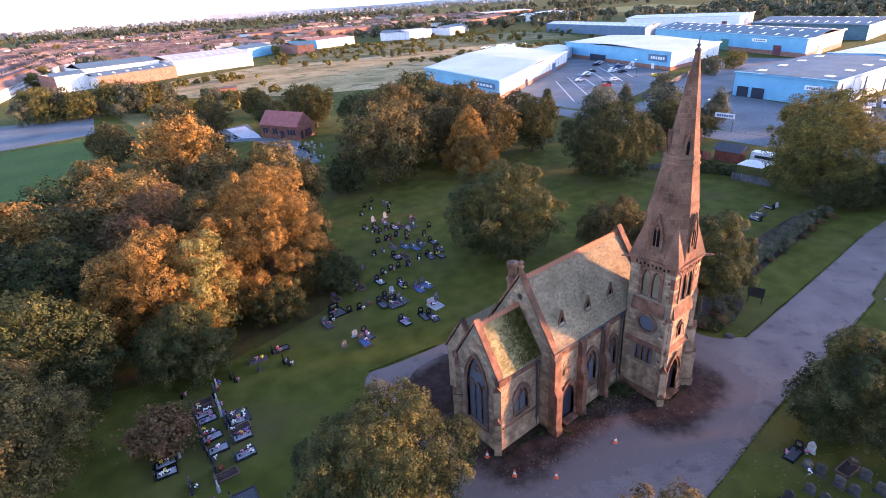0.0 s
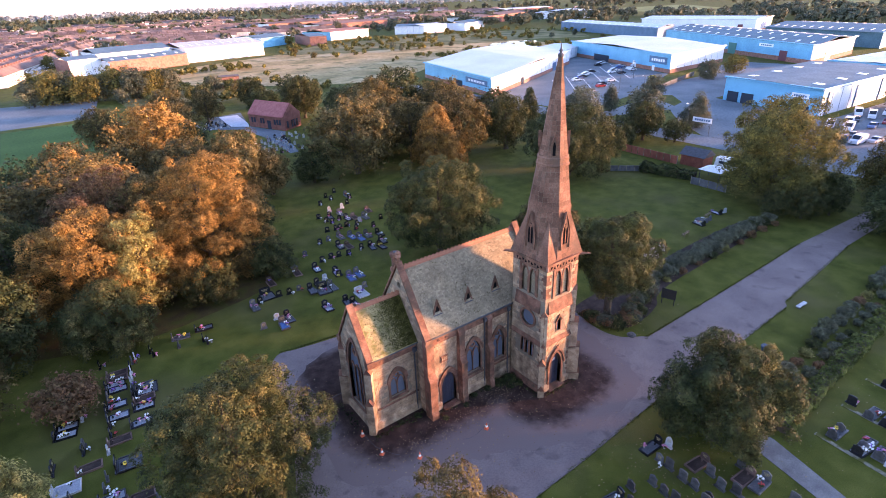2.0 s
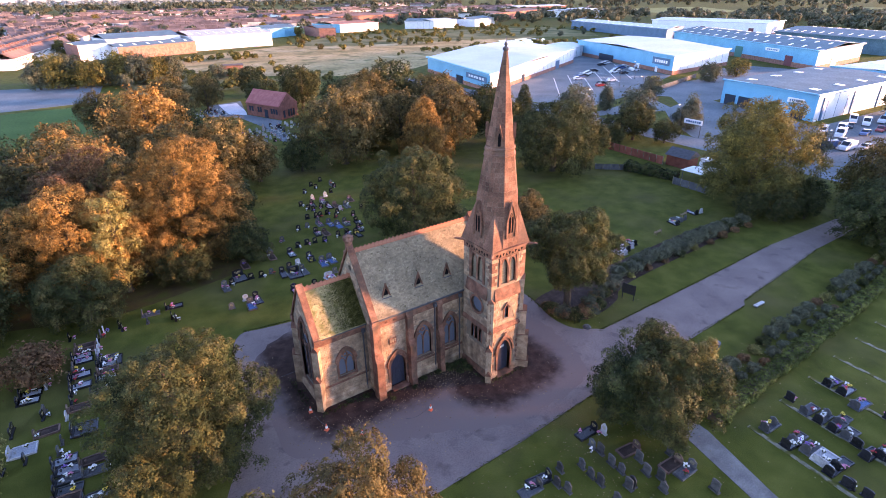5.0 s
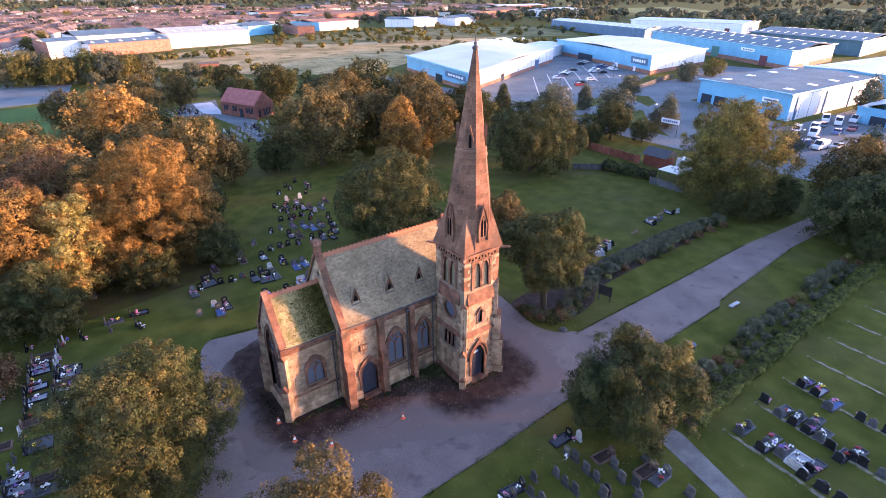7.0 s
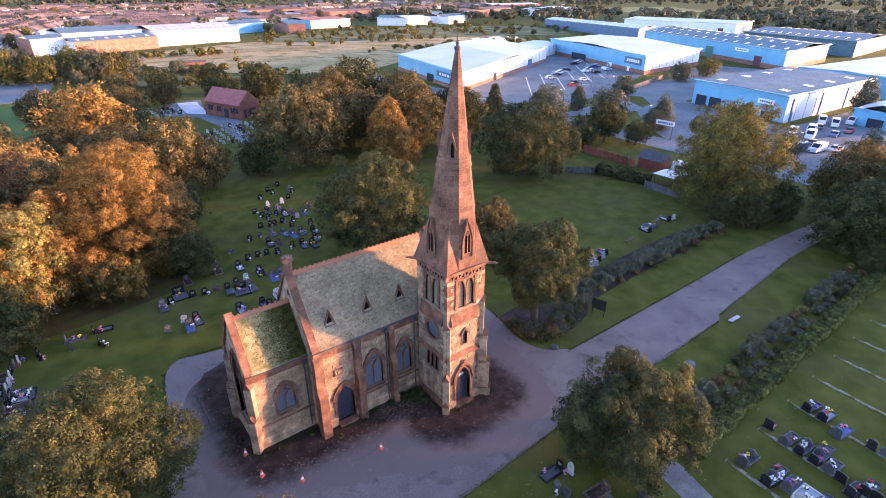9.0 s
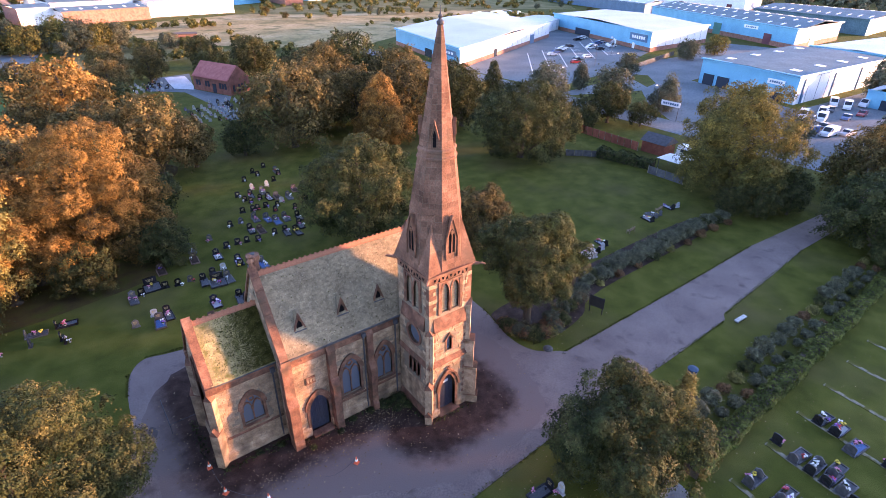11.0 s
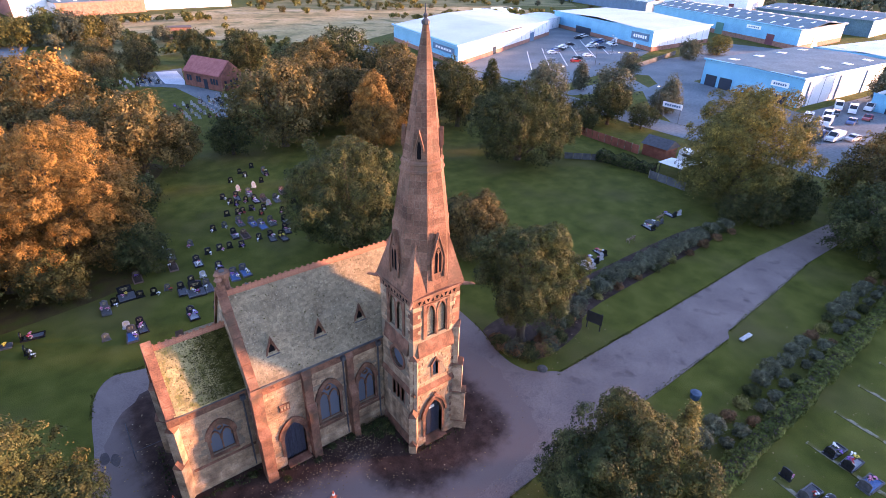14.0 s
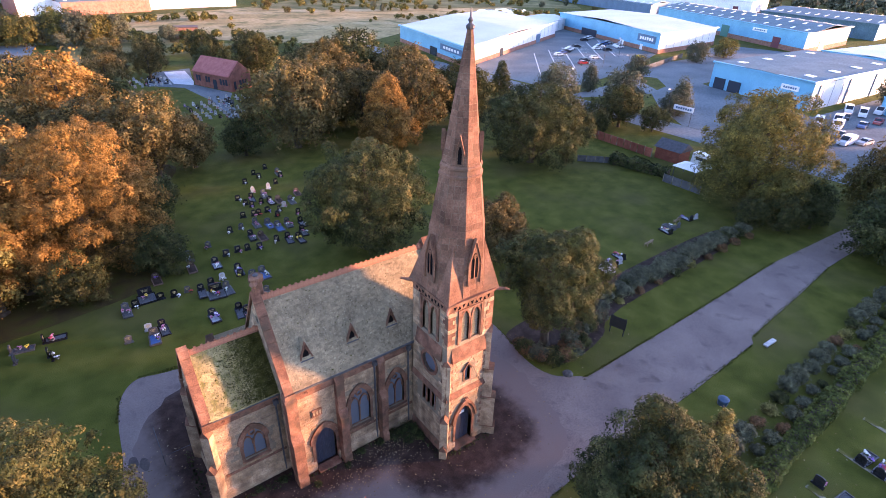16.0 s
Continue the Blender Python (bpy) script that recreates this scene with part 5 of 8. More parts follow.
q = np.stack([np.c_[edge[:, 0] + sz * np.cos(ang), edge[:, 1] + sz * np.sin(ang), np.full(len(edge), 0.0)], np.c_[edge[:, 0] - sz * np.cos(ang), edge[:, 1] - sz * np.sin(ang), np.full(len(edge), 0.0)], np.c_[edge[:, 0], edge[:, 1], sz * 0.6 + 0.03]], 1).reshape(-1, 3)
tagged(new("grass_tufts", raw_mesh("grass_tufts", q, np.arange(len(q)).reshape(-1, 3), surf("tuft_grass", [(0.075, 0.086, 0.014), (0.11, 0.115, 0.024)], 1.0, 0.9, 0, 4, island=0.4, transl=0.2))), "ragged grass tufts along the edges of the drive", "grass", kind="stuff")

wall_feet = []
for (xa, ya), (xb, yb), n in (((-10.2, 4.4), (-0.4, 4.4), 260), ((-16.4, 5.5), (-10.8, 5.5), 150), ((-0.2, -0.35), (4.6, -0.35), 90), ((-16.9, 6.5), (-16.9, 12.5), 120), ((-0.35, 0.2), (-0.35, 4.3), 120)):
    t = nrng.uniform(0, 1, n)
    wall_feet.append(np.c_[xa + (xb - xa) * t + nrng.normal(0, 0.22, n), ya + (yb - ya) * t - np.abs(nrng.normal(0, 0.25, n))])
wall_feet = np.concatenate(wall_feet)
ang, sz = nrng.uniform(0, 6.28, len(wall_feet)), nrng.uniform(0.06, 0.2, len(wall_feet))
q = np.stack([np.c_[wall_feet + np.c_[sz * np.cos(ang), sz * np.sin(ang)] * 0.5, np.full(len(sz), 0.04)], np.c_[wall_feet - np.c_[sz * np.cos(ang), sz * np.sin(ang)] * 0.5, np.full(len(sz), 0.04)], np.c_[wall_feet + np.c_[np.sin(ang), np.cos(ang)] * 0.08, sz * 1.3 + 0.05]], 1).reshape(-1, 3)
tagged(new("weeds", raw_mesh("weeds", q, np.arange(len(q)).reshape(-1, 3), LEAF_GREEN)), "green weeds growing along the foot of the chapel walls", "weeds", kind="stuff")

ORANGE = glossy("cone_orange", (0.75, 0.13, 0.05), 0.5)
WHITE_P = surf("white_paint", [(0.70, 0.70, 0.68), (0.80, 0.80, 0.78)], 2.0, 0.5, 0.1, 6)
cone = thing("traffic_cone", "orange and white plastic traffic cone on the asphalt", "traffic cone", "traffic cones", m=pose(-17.1, 6.4, 0.03))
part("base", Build().box(-0.2, 0.2, -0.2, 0.2, 0, 0.04), ORANGE, cone)
part("cone", Build().lathe(0, 0, [(0.16, 0.04), (0.03, 0.72)], 12), ORANGE, cone)
part("band", Build().lathe(0, 0, [(0.128, 0.26), (0.085, 0.46)], 12), WHITE_P, cone, "white reflective band")
for x, y in ((-16.8, 3.3), (-14.35, 0.8), (-7.4, -0.2)):
    copy_thing(cone, pose(x, y, 0.04, 0, 0, 30))
tape = thing("barrier_tape", "sagging pale barrier tape strung between the cones", "barrier tape")
for (xa, ya), (xb, yb) in (((-17.1, 6.4), (-16.8, 3.3)), ((-16.8, 3.3), (-14.35, 0.8)), ((-10.3, -0.35), (-7.5, -0.2))):
    b = Build()
    for k in range(6):
        f0, f1 = k / 6, (k + 1) / 6
        z = [0.66 - 0.5 * (1 - (2 * f - 1) ** 2) for f in (f0, f1)]
        b.tube((xa + (xb - xa) * f0, ya + (yb - ya) * f0, z[0]), (xa + (xb - xa) * f1, ya + (yb - ya) * f1, z[1]), 0.012, 0.012, 5, False)
    part("tape", b, LEAD, tape)
# railings at the chancel end
rail = thing("railing", "black iron railing beside the chancel end", "railing")
for y in (11.9, 13.1, 14.3, 15.5):
    part("post", Build().tube((-18.6, y, 0), (-18.6, y, 1.15), 0.03, 0.03, 6), LEAD, rail)
for z in (0.35, 1.1):
    part("bar", Build().tube((-18.6, 11.9, z), (-18.6, 15.5, z), 0.022, 0.022, 6), LEAD, rail)
part("bar", Build().tube((-18.6, 11.9, 1.1), (-16.0, 11.9, 1.1), 0.022, 0.022, 6), LEAD, rail)
# notice board on two posts, boulder, bins, benches, pale slab
BOARD = surf("dark_board", [(0.02, 0.02, 0.022), (0.035, 0.033, 0.03)], 2, 0.6, 0.1)
WOOD = surf("weathered_wood", [(0.16, 0.10, 0.06), (0.28, 0.19, 0.11)], 2, 0.8, 0.4, 8, stretch=(1, 6, 6))
nb = thing("notice_board", "dark notice board on two posts beside the drive", "sign", m=pose(25.3, 1.8, 0, 0, 0, -74))
for s in (-1, 1):
    part("post", Build().box(s * 0.75 - 0.05, s * 0.75 + 0.05, -0.05, 0.05, 0, 2.35), BOARD, nb)
part("board", Build().box(-0.85, 0.85, -0.1, -0.055, 0.95, 2.25), BOARD, nb)
part("frame", ring([(-0.9, 0.9), (-0.9, 2.3), (0.9, 2.3), (0.9, 0.9), (-0.9, 0.9)], [(-0.8, 1.0), (-0.8, 2.2), (0.8, 2.2), (0.8, 1.0), (-0.8, 1.0)], lambda u, v, d: (u, d, v), -0.13, -0.102), BOARD, nb)
GREY = surf("grey_granite", [(0.05, 0.05, 0.053), (0.08, 0.08, 0.082), (0.12, 0.118, 0.116)], 3.0, 0.5, 0.3, 9, obj=0.25)
BLACK = surf("black_granite", [(0.012, 0.012, 0.014), (0.022, 0.022, 0.026)], 4.0, 0.22, 0.05, 10, obj=0.3, spec=0.5)
MARBLE = surf("white_marble", [(0.28, 0.28, 0.28), (0.40, 0.40, 0.395), (0.50, 0.50, 0.49)], 2.0, 0.45, 0.1, 6, obj=0.12)
OLD = surf("weathered_headstone", [(0.035, 0.033, 0.032), (0.06, 0.057, 0.054), (0.105, 0.098, 0.09)], 2.0, 0.9, 0.6, 8, obj=0.35, stain=(2.2, 0.58, 0.7, (0.04, 0.05, 0.02)))
BROWNST = surf("brown_stone", [(0.10, 0.06, 0.045), (0.17, 0.10, 0.075)], 2.0, 0.7, 0.4, 8, obj=0.3)
CHIP_B = surf("blue_glass_chippings", [(0.03, 0.09, 0.22), (0.06, 0.16, 0.36)], 9.0, 0.5, 0.6, 4)
CHIP_W = surf("white_chippings", [(0.24, 0.26, 0.28), (0.38, 0.40, 0.42)], 9.0, 0.7, 0.6, 4)
CHIP_G = surf("grey_chippings", [(0.05, 0.055, 0.06), (0.11, 0.115, 0.12)], 9.0, 0.8, 0.6, 4)
sl = thing("stone_slab", "pale stone slab bench lying on the verge", "slab", m=pose(37.6, -9.1, 0, 0, 0, -3))
part("slab", Build().box(-0.95, 0.95, -0.24, 0.24, 0.22, 0.36, 0.01), MARBLE, sl)
for s in (-0.65, 0.65):
    part("support", Build().box(s - 0.12, s + 0.12, -0.2, 0.2, 0, 0.22), GREY, sl)
bo = thing("boulder", "low mossy stone at the corner of the lawn", "stone", m=pose(15.9, 0.5, 0))
part("stone", Build().lathe(0, 0, [(0.5, 0), (0.55, 0.12), (0.38, 0.3), (0.1, 0.36)], 9), OLD, bo)
binn = thing("litter_bin", "blue plastic litter bin on the grass verge", "bin", m=pose(24.7, -10.7, 0))
BLUEP = surf("faded_blue_plastic", [(0.028, 0.062, 0.105), (0.04, 0.08, 0.13)], 2.0, 0.5, 0.1, 6)
part("body", Build().lathe(0, 0, [(0.42, 0.0), (0.5, 0.62)], 10), BLUEP, binn)
part("lid", Build().lathe(0, 0, [(0.54, 0.62), (0.52, 0.7), (0.16, 0.82)], 10), BLUEP, binn)


def bench(x, y, rz):
    t = thing("bench", "brown slatted wooden bench on the cemetery lawn", "bench", "benches", m=pose(x, y, 0, 0, 0, rz))
    for s in (-0.7, 0.7):
        part("leg", Build().box(s - 0.04, s + 0.04, -0.25, -0.17, 0, 0.42), WOOD, t)
        part("leg", Build().box(s - 0.04, s + 0.04, 0.17, 0.25, 0, 0.85), WOOD, t)
        part("armrest", Build().box(s - 0.05, s + 0.05, -0.28, 0.22, 0.6, 0.65), WOOD, t)
    for k in range(4):
        part("seat_slat", Build().box(-0.8, 0.8, -0.26 + k * 0.115, -0.17 + k * 0.115, 0.42, 0.45), WOOD, t)
    for k in range(3):
        part("back_slat", Build().box(-0.8, 0.8, 0.16, 0.19, 0.52 + k * 0.12, 0.61 + k * 0.12), WOOD, t)


bench(46.6, 12.2, 184)
bench(57.0, 14.2, 186)


# ---- graves ----
def slab_top(w, h, t, kind):
    """Outline of a headstone."""
    if kind == "ogee":
        p = [(-w / 2, 0), (w / 2, 0), (w / 2, h * 0.72)] + [(w / 2 * math.cos(a), h * 0.72 + h * 0.28 * math.sin(a)) for a in [math.pi * k / 8 for k in range(1, 8)]] + [(-w / 2, h * 0.72)]
    elif kind == "gothic":
        p = [(-w / 2, 0), (w / 2, 0), (w / 2, h * 0.6), (w * 0.33, h * 0.82), (0, h), (-w * 0.33, h * 0.82), (-w / 2, h * 0.6)]
    elif kind == "shoulder":
        p = [(-w / 2, 0), (w / 2, 0), (w / 2, h * 0.78), (w * 0.3, h * 0.85), (w * 0.12, h), (-w * 0.12, h), (-w * 0.3, h * 0.85), (-w / 2, h * 0.78)]
    else:
        p = [(-w / 2, 0), (w / 2, 0), (w / 2, h * 0.9), (w * 0.2, h), (-w * 0.2, h), (-w / 2, h * 0.9)]
    return Build().extrude([(x, -t / 2, z) for x, z in p], (0, t, 0))


def tablet(parent, w, h, t, kind, mat, base=0.14, inscribed=True):
    b = Build().box(-w * 0.62, w * 0.62, -t * 1.4, t * 1.4, 0, base, 0.01)
    part("base", b, mat, parent)
    s = slab_top(w, h, t, kind)
    s.v = [(x, y, z + base) for x, y, z in s.v]
    part("headstone", s, mat, parent)
    if inscribed:
        for k in range(3):
            part("inscription", Build().box(-w * (0.30 - 0.05 * k), w * (0.30 - 0.05 * k), -t / 2 - 0.006, -t / 2 - 0.001, base + h * (0.66 - k * 0.14), base + h * (0.70 - k * 0.14)), GILT, parent)


GILT = glossy("gilt_lettering", (0.45, 0.36, 0.16), 0.5)
BLOOM = [glossy(n, c, 0.7) for n, c in (("bloom_white", (0.75, 0.74, 0.70)), ("bloom_red", (0.5, 0.03, 0.03)), ("bloom_pink", (0.6, 0.2, 0.3)), ("bloom_yellow", (0.7, 0.5, 0.06)), ("bloom_violet", (0.25, 0.12, 0.4)))]


def posy(k):
    t = thing("flower_pot", f"small pot of {('white', 'red', 'pink', 'yellow', 'violet')[k]} flowers on a grave", "flowers", "grave flowers")
    part("pot", Build().lathe(0, 0, [(0.08, 0), (0.12, 0.2)], 8), BROWNST if k % 2 else MARBLE, t)
    r = random.Random(k)
    b = Build()
    for _ in range(9):
        x, y, z, d = r.uniform(-0.17, 0.17), r.uniform(-0.17, 0.17), r.uniform(0.25, 0.42), r.uniform(0.06, 0.1)
        b.lathe(x, y, [(d * 0.5, z - d * 0.6), (d, z), (d * 0.55, z + d * 0.6)], 6)
    part("bloom", b, BLOOM[k], t)
    part("foliage", Build().lathe(0, 0, [(0.1, 0.18), (0.2, 0.27), (0.13, 0.36)], 7), LEAF_GREEN, t)
    return t


def kerb_grave(mat, chips, w, l, label, head="ogee", hh=0.85):
    """Kerbed grave, headstone at the local y = 0, kerb running towards -y."""
    t = thing("grave", label, "grave", "kerbed graves")
    tablet(t, w * 0.75, hh, 0.1, head, mat)
    for x0, x1, y0, y1 in ((-w / 2, -w / 2 + 0.12, -l, -0.16), (w / 2 - 0.12, w / 2, -l, -0.16), (-w / 2 + 0.125, w / 2 - 0.125, -l, -l + 0.12)):
        part("kerb", Build().box(x0, x1, y0, y1, 0, 0.2, 0.006), mat, t)
    part("gravel_bed", Build().box(-w / 2 + 0.13, w / 2 - 0.13, -l + 0.13, -0.17, 0, 0.12), chips, t)
    part("vase", Build().lathe(0, -0.42, [(0.07, 0.12), (0.1, 0.3), (0.08, 0.34)], 8), mat, t)
    return t


def stone_grave(mat, w, h, kind, label, cross=False):
    t = thing("gravestone", label, "gravestone", "gravestones")
    tablet(t, w, h, 0.1 if mat is not OLD else 0.13, kind, mat, 0.14, mat is not OLD)
    if cross:
        part("cross", Build().box(-0.09, 0.09, -0.07, 0.07, h, h + 0.9).box(-0.35, 0.35, -0.07, 0.07, h + 0.5, h + 0.68), mat, t)
    return t


FLOWERS = [posy(k) for k in range(5)]
STYLE = {
    "k": [kerb_grave(BLACK, CHIP_G, 1.0, 2.05, "black granite grave with kerb and grey chippings"), kerb_grave(GREY, CHIP_G, 1.0, 2.0, "grey granite grave with kerb and chippings", "shoulder")],
    "K": [kerb_grave(BLACK, CHIP_G, 2.0, 2.1, "wide black granite double grave with kerb", "flat", 0.95)],
    "n": [kerb_grave(BROWNST, LITTER, 1.1, 2.0, "brown stone grave with kerb and bare earth", "gothic", 0.7)],
    "b": [kerb_grave(GREY, CHIP_B, 1.15, 2.1, "grey granite grave with bright blue chippings", "ogee")],
    "W": [kerb_grave(MARBLE, CHIP_W, 1.6, 2.1, "white marble grave with white chippings", "flat", 0.7)],
    "f": [kerb_grave(BLACK, CHIP_W, 1.1, 1.9, "black granite grave crowded with flowers", "shoulder")],
    "h": [stone_grave(BLACK, 0.72, 0.9, "ogee", "polished black granite headstone on the grass"), stone_grave(BLACK, 0.78, 0.85, "flat", "square black granite headstone on the grass")],
    "g": [stone_grave(GREY, 0.7, 0.85, "shoulder", "grey granite headstone on the grass"), stone_grave(GREY, 0.62, 0.75, "ogee", "small grey stone headstone on the grass")],
    "w": [stone_grave(MARBLE, 0.65, 1.05, "gothic", "white marble headstone on the grass"), stone_grave(MARBLE, 0.7, 0.8, "ogee", "round-topped white marble headstone on the grass")],
    "s": [stone_grave(OLD, 0.75, 1.0, "flat", "old weathered square-shouldered headstone in the grass"), stone_grave(OLD, 0.7, 0.9, "shoulder", "old weathered shouldered headstone in the grass")],
    "x": [stone_grave(MARBLE, 0.55, 0.4, "flat", "white marble cross on a plinth in the grass", True)],
}
used = set()


def put(proto, m):
    if proto.name in used:
        return copy_thing(proto, m)
    used.add(proto.name)
    proto.matrix_basis = m
    return proto


def bury(rows, rz, seed):
    r = random.Random(seed)
    for x, y, k in rows:
        m = pose(x, y, 0, r.uniform(-2.5, 2.5), r.uniform(-2, 2), rz + r.uniform(-4, 4))
        put(r.choice(STYLE[k]), m)
        n = {"f": 5, "W": 3, "K": 4, "k": 3, "b": 3, "h": 1, "w": 1, "n": 1, "g": 1}.get(k, 0)
        for _ in range(n):
            if r.random() < 0.75:
                u, v = r.uniform(-0.4, 0.4), (r.uniform(-1.6, -0.5) if k in "fWKkb" else r.uniform(-0.5, -0.3))
                q = m @ Vector((u, v, 0.13 if k in "fWKkb" else 0.0))
                put(FLOWERS[r.choice((0, 0, 0, 0, 1, 2, 2, 3, 4))], pose(q.x, q.y, q.z if k in "fWKkb" else 0.0, 0, 0, r.uniform(0, 360)))


bury([(-17.3, 37, "k"), (-14.9, 38.9, "K"), (-13.6, 36.9, "h"), (-12.2, 36.6, "h"), (-10.7, 36.8, "g"), (-16.3, 36.9, "h"), (-13.1, 42.3, "n"), (-16, 31.4, "w"), (-15.7, 30.3, "b"), (-14.7, 31.4, "k"), (-9.3, 36.2, "k"), (-7.9, 37, "k"), (-7.9, 35.2, "K"), (-6.4, 37.4, "w"), (-6.6, 35.3, "k"), (-9.7, 30.4, "f"), (-4.1, 38.7, "f"), (-4.3, 37, "h"), (-3.1, 36.1, "b"), (-1.8, 36.3, "b"), (-4.3, 31, "W"), (-3, 31.5, "g"), (-6.9, 29.9, "k"), (-6.3, 28.9, "k")], -3, 1)
bury([(-18.1, 30.3, "g"), (-8.8, 48.6, "h"), (-8.5, 45.8, "k"), (-8.8, 42.8, "n"), (-5.5, 46.7, "g"), (-4.2, 43, "h"), (-2.6, 43.2, "h"), (-1.3, 43, "h"), (0.2, 42.5, "h"), (-6, 41.9, "f"), (-1.6, 49.5, "h"), (0.1, 49.8, "g"), (0.5, 47, "k"), (1.7, 46.2, "n"), (2.9, 43.2, "h"), (4.6, 43.4, "k"), (5.8, 42.5, "k"), (3.9, 49.4, "b"), (4.8, 47.8, "b")], -3, 25)
bury([(5.2, 60.2, "k"), (7.4, 60.6, "k"), (8.6, 57.2, "n"), (10.2, 55.8, "k"), (2.4, 50.6, "k"), (5.4, 53.4, "h"), (7.1, 52.6, "h"), (8.2, 47.2, "k"), (3.2, 53.2, "h"), (4, 53.2, "h"), (3.5, 57.8, "h"), (4.1, 56.6, "h"), (5.8, 57.1, "h"), (7.2, 57.2, "f"), (8.4, 54, "w"), (9, 62.4, "w"), (6.3, 62.4, "w"), (10.9, 63.9, "h"), (12.4, 58.6, "n"), (9.2, 70.2, "h"), (9.5, 68.3, "h"), (12, 72, "h"), (13.2, 69.1, "k"), (12.9, 66.7, "h"), (6.5, 66.9, "h"), (12, 52.4, "h"), (9.1, 50.1, "h"), (6.4, 48.1, "k"), (7.2, 44.4, "k"), (1.6, 53.4, "h"), (3.1, 60.3, "h"), (6.1, 51, "h")], -5, 2)
br = random.Random(17)


def grave_line(x0, y0, x1, y1, step, kinds, rz, seed, skip=0.1):
    n = int(math.hypot(x1 - x0, y1 - y0) / step)
    bury([(x0 + (x1 - x0) * k / n + br.uniform(-0.15, 0.15), y0 + (y1 - y0) * k / n + br.uniform(-0.1, 0.1), br.choice(kinds)) for k in range(n + 1) if br.random() > skip], rz, seed)


grave_line(-35.4, 32.0, -36.3, 23.2, 0.95, "hfwgnhfhs", 84, 3)
grave_line(-36.4, 21.6, -37.5, 14.7, 1.0, "hhgfswns", 84, 27)
grave_line(-32.8, 33.3, -33.5, 26.6, 1.05, "hfgskwn", 84, 4)
grave_line(-33.75, 25.6, -34.3, 21.75, 1.1, "hgfkn", 84, 28)
grave_line(-38.0, 13.4, -38.1, 8.5, 1.2, "fnfk", 84, 29)
grave_line(-36.0, 12.1, -36.2, 6.0, 1.25, "hfnk", 84, 34)
bury([(-32.3, 33.6, "w"), (-33.2, 27.2, "K"), (-36.4, 16.9, "K"), (-40.7, 24.6, "f"), (-40.5, 25.8, "f"), (-38.3, 26.0, "w"), (-38.5, 21.6, "s"), (-38.6, 20.8, "h"), (-41.0, 20.4, "h"), (-41.1, 19.6, "h"), (-39.3, 18.4, "n"), (-41.2, 16.9, "W"), (-41.6, 14.9, "h"), (-40.0, 15.2, "h"), (-34.0, 10.6, "g"), (-35.8, 34.6, "h"), (-30.6, 34.2, "h"), (-30.4, 33.3, "h"), (-27.9, 35.2, "k"), (-27.6, 33.2, "s"), (-25.1, 35.4, "k"), (-24.9, 32.6, "h"), (-24.6, 31.8, "h")], 84, 35)
bury([(3.5, -11.2, "k"), (3.9, -12, "w"), (1.8, -12.5, "g"), (1.8, -13.4, "s"), (5, -14.8, "n"), (3.9, -15.9, "s"), (1.6, -14.8, "s"), (-0.7, -13.5, "s"), (-0.8, -14.6, "s"), (-0.8, -15.6, "s"), (-2.5, -12.7, "s"), (-3.8, -12.6, "k"), (-3.8, -13.6, "s"), (-3.5, -14.5, "s"), (1.6, -15.8, "s"), (1.3, -17.2, "s"), (6.6, -17.1, "s"), (6.6, -17.9, "n"), (6.9, -19, "k"), (3.7, -18.2, "s"), (6.3, -21.4, "s"), (-5, -12.8, "k")], -95, 5)
bury([(22.4, -19.8, "h"), (21.4, -21.5, "k"), (21.3, -22.8, "k"), (22.8, -22.9, "g"), (21.2, -24, "k"), (22.4, -24, "k"), (21.1, -25.1, "k"), (20.9, -26.1, "h"), (16.2, -20.4, "k"), (17.6, -20.5, "g"), (15.7, -22.5, "f"), (16.7, -22.6, "k"), (16.4, -23.8, "k"), (16.1, -25.1, "W"), (16.6, -26.1, "k"), (15.4, -27.4, "h"), (27.6, -21, "k"), (27.4, -22.4, "f"), (26.2, -24, "b"), (19.9, -27.1, "k")], 84, 6)
lr = random.Random(31)
bury([(x + 0.1, -21 - 1.25 * k - lr.uniform(0, 0.5), lr.choice("kkhgfkhk")) for x in (15.4, 20.9, 26.9) for k in range(4, 12)], 84, 7)
bury([(3.2 - 2.3 * (k % 5) + lr.uniform(-0.4, 0.4), -17.0 - 1.9 * (k // 5) - lr.uniform(0, 0.5), lr.choice("sssgs")) for k in range(8)], -95, 8)
bury([(11.5 + 2.1 * (k % 6) + lr.uniform(-0.3, 0.3), 112 + 3.0 * (k // 6) + lr.uniform(-0.3, 0.3), lr.choice("wwwgwh")) for k in range(36)], -20, 9)
for t, kind in ((STYLE, 0),):
    for protos_ in t.values():
        for p in protos_:
            if p.name not in used:
                put(p, pose(-38.2, 23.4 + 0.9 * len(used) % 7, 0))
for p in FLOWERS:
    if p.name not in used:
        put(p, pose(-36.3, 17.0, 0.13))
# concrete beams under the lawn headstones
CONC = surf("concrete_beam", [(0.15, 0.135, 0.09), (0.26, 0.235, 0.175)], 1.5, 0.9, 0.5, 8, stain=(0.9, 0.48, 0.56, (0.085, 0.08, 0.015)))
for x in (15.4, 21.4, 27.5, 33.5, 39.3, 45.0, 50.8, 56.5):
    tagged(part("footing_strip", Build().box(-0.2, 0.2, -26, 0, -0.1, 0.05), CONC, m=pose(x + 0.25, -19.3, 0, 0, 0, -6)), "pale concrete footing strip for headstones in the lawn", "concrete strip", "footing strips")


